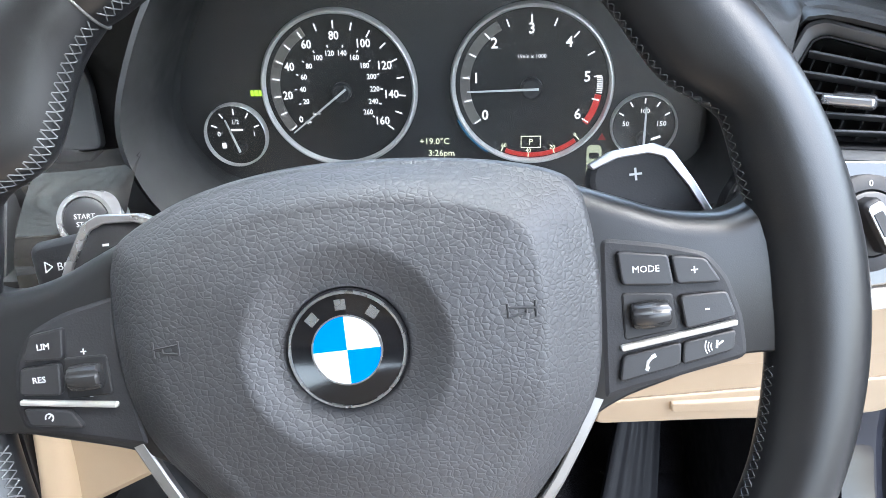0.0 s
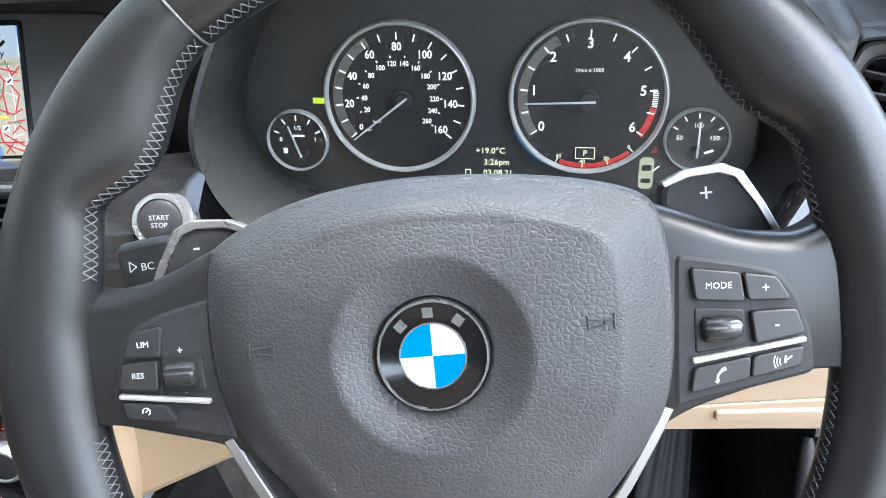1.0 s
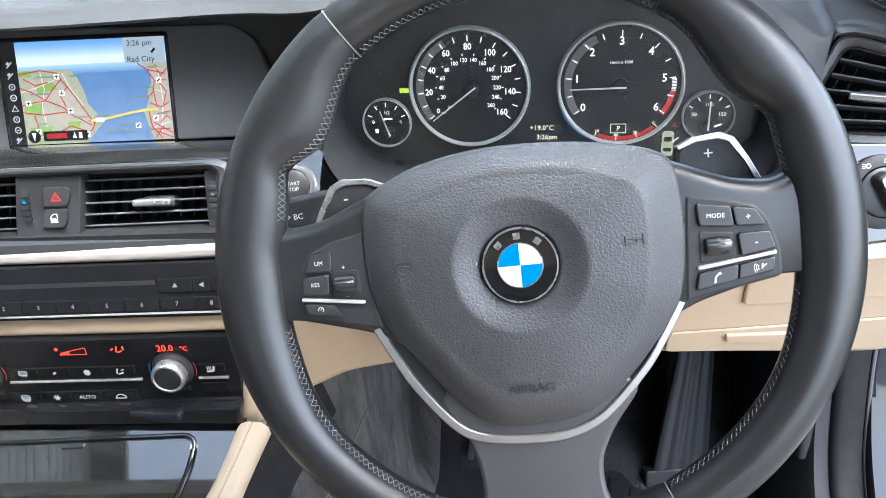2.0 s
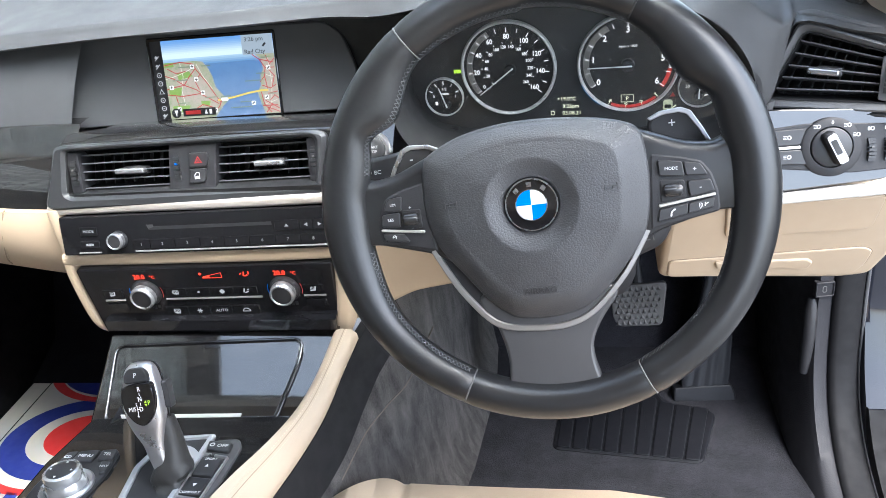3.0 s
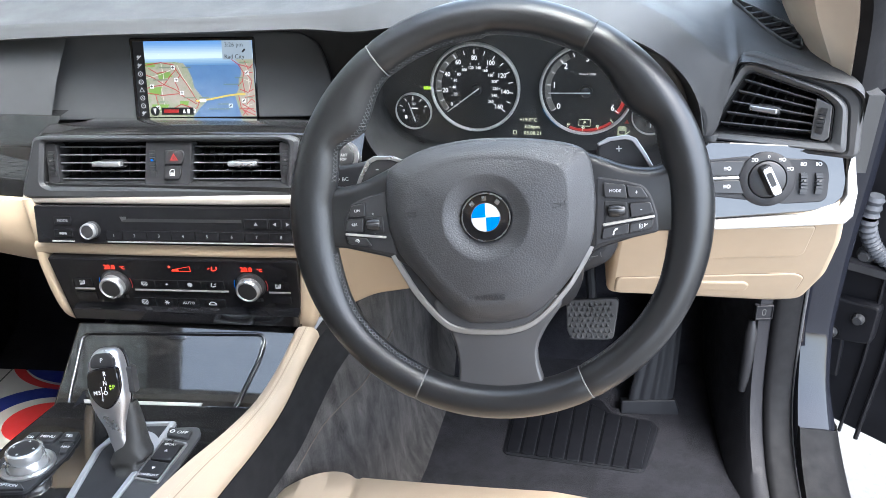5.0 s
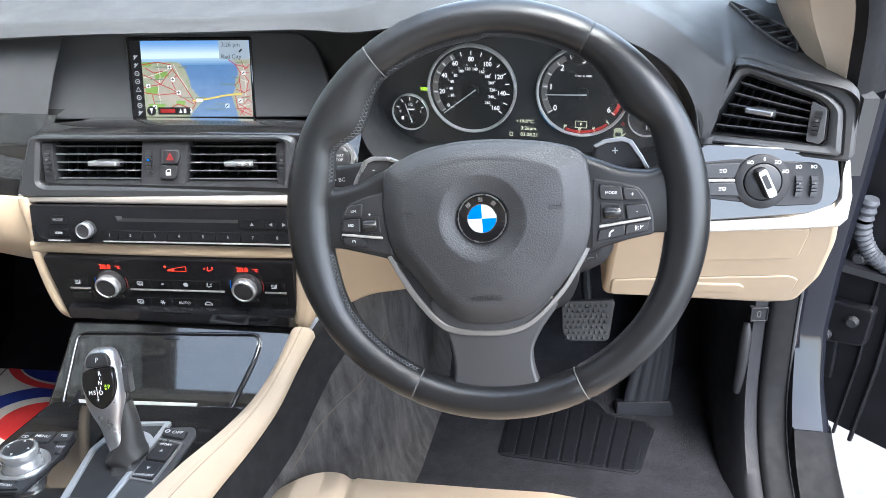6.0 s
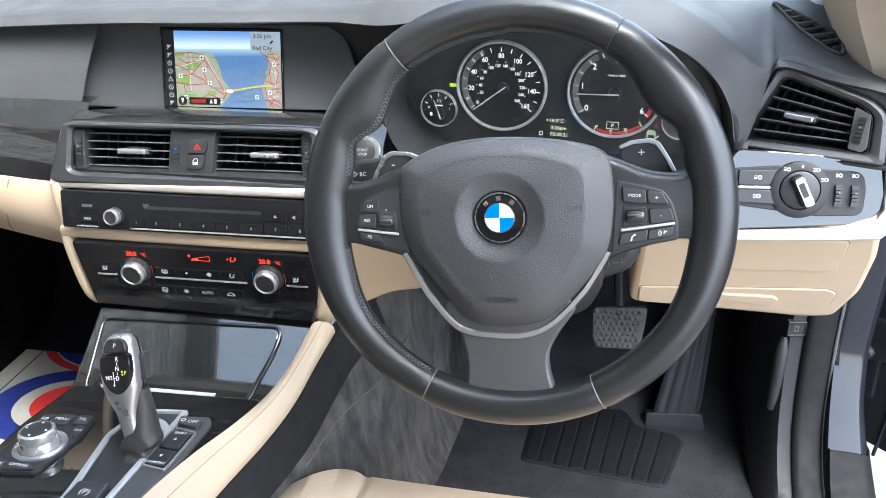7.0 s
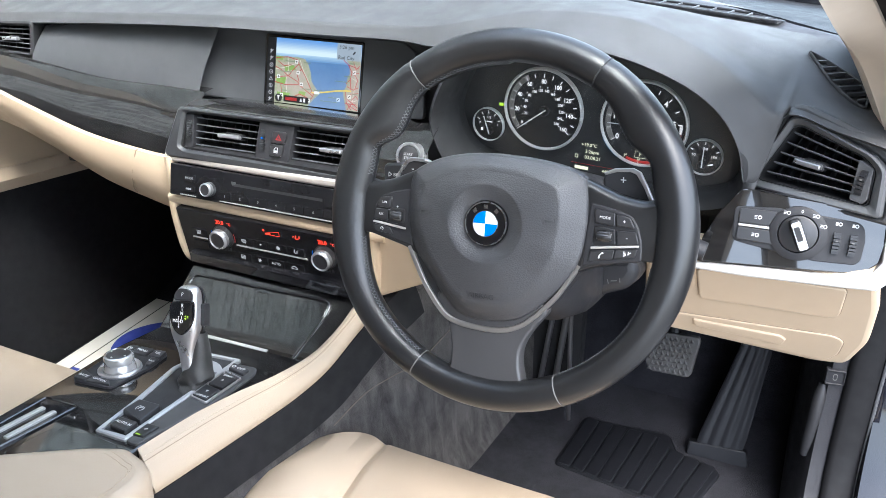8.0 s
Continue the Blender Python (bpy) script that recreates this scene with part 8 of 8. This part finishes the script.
sealing = thing("door_seal", pose(0.37, 0.6, 0.4), "black rubber door seal with a thin grey lip", "door seal")
SL = sealing.matrix_world.inverted()
seal = B()
loft(seal, [[(0.347, y + 0.006, z), (0.349, y - 0.002, z + 0.003), (0.357, y - 0.005, z + 0.004), (0.370, y - 0.004, z + 0.003), (0.384, y - 0.001, z + 0.001), (0.390, y + 0.008, z)] for y, z in OPENING])
seal.transform(SL)
part("rubber_strip", seal, M_SEAL, sealing, "", 60)
lip = B()
tube(lip, [(0.3925, y + 0.006, z) for y, z in OPENING], 0.0026, 8)
lip.transform(SL)
part("seal_lip", lip, M_SLAT, sealing, "thin grey lip")
body_ = thing("car_body", pose(0.42, 0.6, 0.2), "glossy black painted door post and sill", "car body", kind="structure")
BI = body_.matrix_world.inverted()
bm = B()
rows = []
for y, z in OPENING:
    low = min(1.0, max(0.0, (0.36 - z) / 0.12))
    up = min(1.0, max(0.0, (z - 0.42) / 0.25))
    w = 0.050 + 0.026 * low + 0.012 * up
    f = 0.21 * max(0.0, 0.435 - max(z, 0.315))
    rows.append([(0.390, y + 0.012, z), (0.394, y + 0.008 - f, z)] + [(0.394 + w * u, y + 0.008 + 0.006 * u * u - f, z - 0.02 * low * u * u) for u in (0.2, 0.45, 0.7, 0.9)] + [(0.394 + w * 0.98, y + 0.024 - f, z - 0.03 * low), (0.394 + w, y + 0.06, z - 0.05 * low), (0.396 + w, y + 0.16, z - 0.10 * low)])
loft(bm, rows)
bm.transform(BI)
part("door_post", bm, M_PAINT, body_, "", 60)
# dull black cover over lower post and sill, also painting the door's dark reflection
bm = B()
rows = []
for y, z in OPENING:
    if z < 0.312:
        low = min(1.0, max(0.0, (0.36 - z) / 0.12))
        w = 0.050 + 0.026 * low
        rows.append([(0.391, y + 0.008, z + 0.001)] + [(0.395 + w * u, y - 0.0215 + 0.006 * u * u, z + 0.005 - 0.02 * low * u * u) for u in (0.0, 0.2, 0.45, 0.7, 0.9)] + [(0.396 + w, y + 0.004, z - 0.024 * low), (0.397 + w, y + 0.05, z - 0.045 * low)])
thick_loft(bm, rows, 0.002)
bm.transform(BI)
part("sill_cover", bm, M_SEAL, body_, "dull black plastic sill cover, also standing in for a dark reflection", 60)
for o in (0.0, 0.006):
    bm = B()
    tube(bm, [(0.471 + o, y + 0.045 + o, z - 0.045) for y, z in OPENING if z < 0.30], 0.0016, 6)
    bm.transform(BI)
    part("sill_bead", bm, M_STEEL, body_)
bm = B()
box(bm, 0.36, 0.485, -0.9, 0.70, -0.02, 0.14)
bm.transform(BI)
part("sill_box", bm, M_PAINT, body_)

# opened driver's door, seen at its hinge edge
drv = thing("driver_door", pose(0.60, 0.78, 0.3), "opened black driver's door with hinge and check strap", "car door")
VI = drv.matrix_world.inverted()


def vpart(name, bm, material, label="", parent=None):
    bm.transform(VI)
    return part(name, bm, material, parent or drv, label)


DOOR = frame_at((0.472, 0.735, 0.0), (0.80, -0.60, 0), (0, 0, 1))
bm = B()
slab(bm, fillet([(0.0, 0.21), (1.0, 0.16), (1.05, 0.95), (0.20, 0.97), (0.08, 1.12), (-0.03, 1.14), (-0.01, 0.70)], 0.03), -0.012, 0.012, 0.004)
bm.transform(DOOR)
vpart("door_shell", bm, M_DOOR, "glossy black door frame")
bm = B()
for x0, w in ((0.058, 0.003), (0.085, 0.004)):
    tube(bm, [(x0, 0.19, 0.012), (x0 + 0.006, 0.35, 0.015), (x0, 0.62, 0.013), (x0 - 0.004, 0.95, 0.012)], w, 8)
bm.transform(DOOR)
vpart("door_ribs", bm, M_DOOR)
bm = B()
loft(bm, [[(x, 0.672, z - 0.006), (x, 0.692, z - 0.006), (x, 0.692, z + 0.006), (x, 0.672, z + 0.006)] for x, z in ((0.405, 0.545), (0.44, 0.536), (0.52, 0.512), (0.58, 0.496))], closed=True, caps=True)
strap = vpart("check_strap", bm, M_DOOR, "black door check strap")
bm = lathe(B(), [(0.0, 0.012), (0.005, 0.012), (0.0065, 0.010), (0.0065, 0.006), (0.010, 0.006), (0.010, 0.0)], 12)
bm.transform(pose(0.438, 0.682, 0.541))
vpart("strap_bolt", bm, M_SATIN, parent=strap)
for pts, zz in (([(-0.012, 0.27), (0.002, 0.27), (-0.004, 0.43), (-0.016, 0.44)], 0.026), ([(0.014, 0.30), (0.034, 0.30), (0.026, 0.42), (0.010, 0.43)], 0.020)):
    bm = B()
    slab(bm, fillet(pts, 0.003), 0.0, zz, 0.003)
    bm.transform(DOOR)
    vpart("hinge_bracket", bm, M_DOOR)
bm = B()
slab(bm, fillet([(0.0, 0.37), (0.07, 0.39), (0.07, 0.46), (0.0, 0.45)], 0.01), 0.012, 0.03, 0.004)
bm.transform(DOOR)
vpart("hinge_plate", bm, M_DOOR)
for x, z in ((0.045, 0.43), (0.012, 0.39), (0.03, 0.54)):
    bm = B()
    lathe(bm, [(0.0, 0.040), (0.007, 0.040), (0.009, 0.034), (0.009, 0.030), (0.013, 0.030), (0.013, 0.026)], 12, x, z)
    bm.transform(DOOR)
    vpart("hinge_bolt", bm, M_SATIN, "hexagonal bolt head")
bm = B()
P = catmull([(0.470, 0.690, 0.640), (0.4695, 0.690, 0.592), (0.4825, 0.690, 0.560), (0.500, 0.686, 0.540), (0.535, 0.675, 0.522)], 8, closed=False)
tube(bm, P, [0.0105 + 0.0025 * (i % 2) for i in range(len(P))], 12)
vpart("cable_gaiter", bm, M_GAITER, "corrugated rubber cable gaiter")

# paper footmat in the passenger footwell
pm = thing("paper_mat", frame_at((-0.93, 0.585, 0.2015), (1, 0.02, 0), (0, 1, -0.085)), "white paper footmat with red and blue print", "paper mat")
bm = B()
slab(bm, fillet(mm([(-165, 190), (260, 200), (260, -210), (-160, -170)]), 0.006), 0.0, 0.0015)
sheet = part("sheet", bm, M_PAPER, pm)
# crease shade of the paper's fold, laid on as a thin black strip
bm = B()
obox(bm, (-0.122, 0.01), 0.002, 0.35, 1, 0.0014, 0.0022)
part("fold_shade", bm, M_RUBBER, sheet)
for nm, c, r0, r1, a0, a1, mt in (("blue_arc", (0.02, -0.005), 0.082, 0.118, 70, 275, M_PAPER_BLUE), ("red_oval", (0.035, 0.000), 0.0, 0.062, 0, 360, M_PAPER_RED), ("red_arc", (0.01, -0.02), 0.125, 0.138, 238, 285, M_PAPER_RED), ("blue_arc", (0.02, 0.235), 0.085, 0.13, 195, 300, M_PAPER_BLUE), ("red_arc", (0.02, 0.230), 0.135, 0.147, 200, 300, M_PAPER_RED)):
    bm = B()
    if r0:
        pts = arc(0, 0, r1, a0, a1, 24) + arc(0.006, 0.002, r0, a1 - 4, a0 + 4, 24)
    else:
        pts = arc(0, 0, r1, 0, 350, 30)
    slab(bm, [(c[0] + x * 1.15, min(0.186, c[1] + y * 0.92)) for x, y in pts], 0.0014, 0.0019)
    part(nm, bm, mt, sheet)
for k in range(5):
    bm = B()
    obox(bm, (-0.110 + 0.033 * k, -0.155), 0.022, 0.03, 0, 0.0014, 0.0019)
    part("print_bar", bm, M_PAPER_BLUE, sheet)

# steering shaft and pedal rods under the column
shaft = thing("steering_shaft", pose(-0.07, 0.62, 0.35), "dark steel steering shaft and rods below the column", "shaft")
SI = shaft.matrix_world.inverted()
for nm, a, b_, r in (("rod", (-0.100, 0.62, 0.33), (-0.078, 0.62, 0.50), 0.0045), ("rod", (-0.074, 0.62, 0.335), (-0.055, 0.62, 0.51), 0.0055), ("rod", (-0.046, 0.62, 0.272), (-0.052, 0.62, 0.52), 0.0040)):
    bm = B()
    tube(bm, [a, b_], r, 10)
    bm.transform(SI)
    part(nm, bm, M_STEEL, shaft)
bm = B()
box(bm, -0.115, -0.035, 0.63, 0.66, 0.30, 0.70)
bm.transform(SI)
part("bracket", bm, M_DARK, shaft)


# sewn seam across the tunnel velour
bm = B()
tube(bm, catmull([(-0.2785, 0.272, 0.472), (-0.2595, 0.3275, 0.4905), (-0.2420, 0.3755, 0.4905), (-0.2245, 0.4285, 0.485), (-0.2045, 0.520, 0.500)], 6, closed=False), 0.0009, 6)
solo("tunnel_seam", bm, plain("tan_thread", (0.10, 0.085, 0.07), 0.9), I4, "thin tan seam across the tunnel velour", "seam", kind="structure")
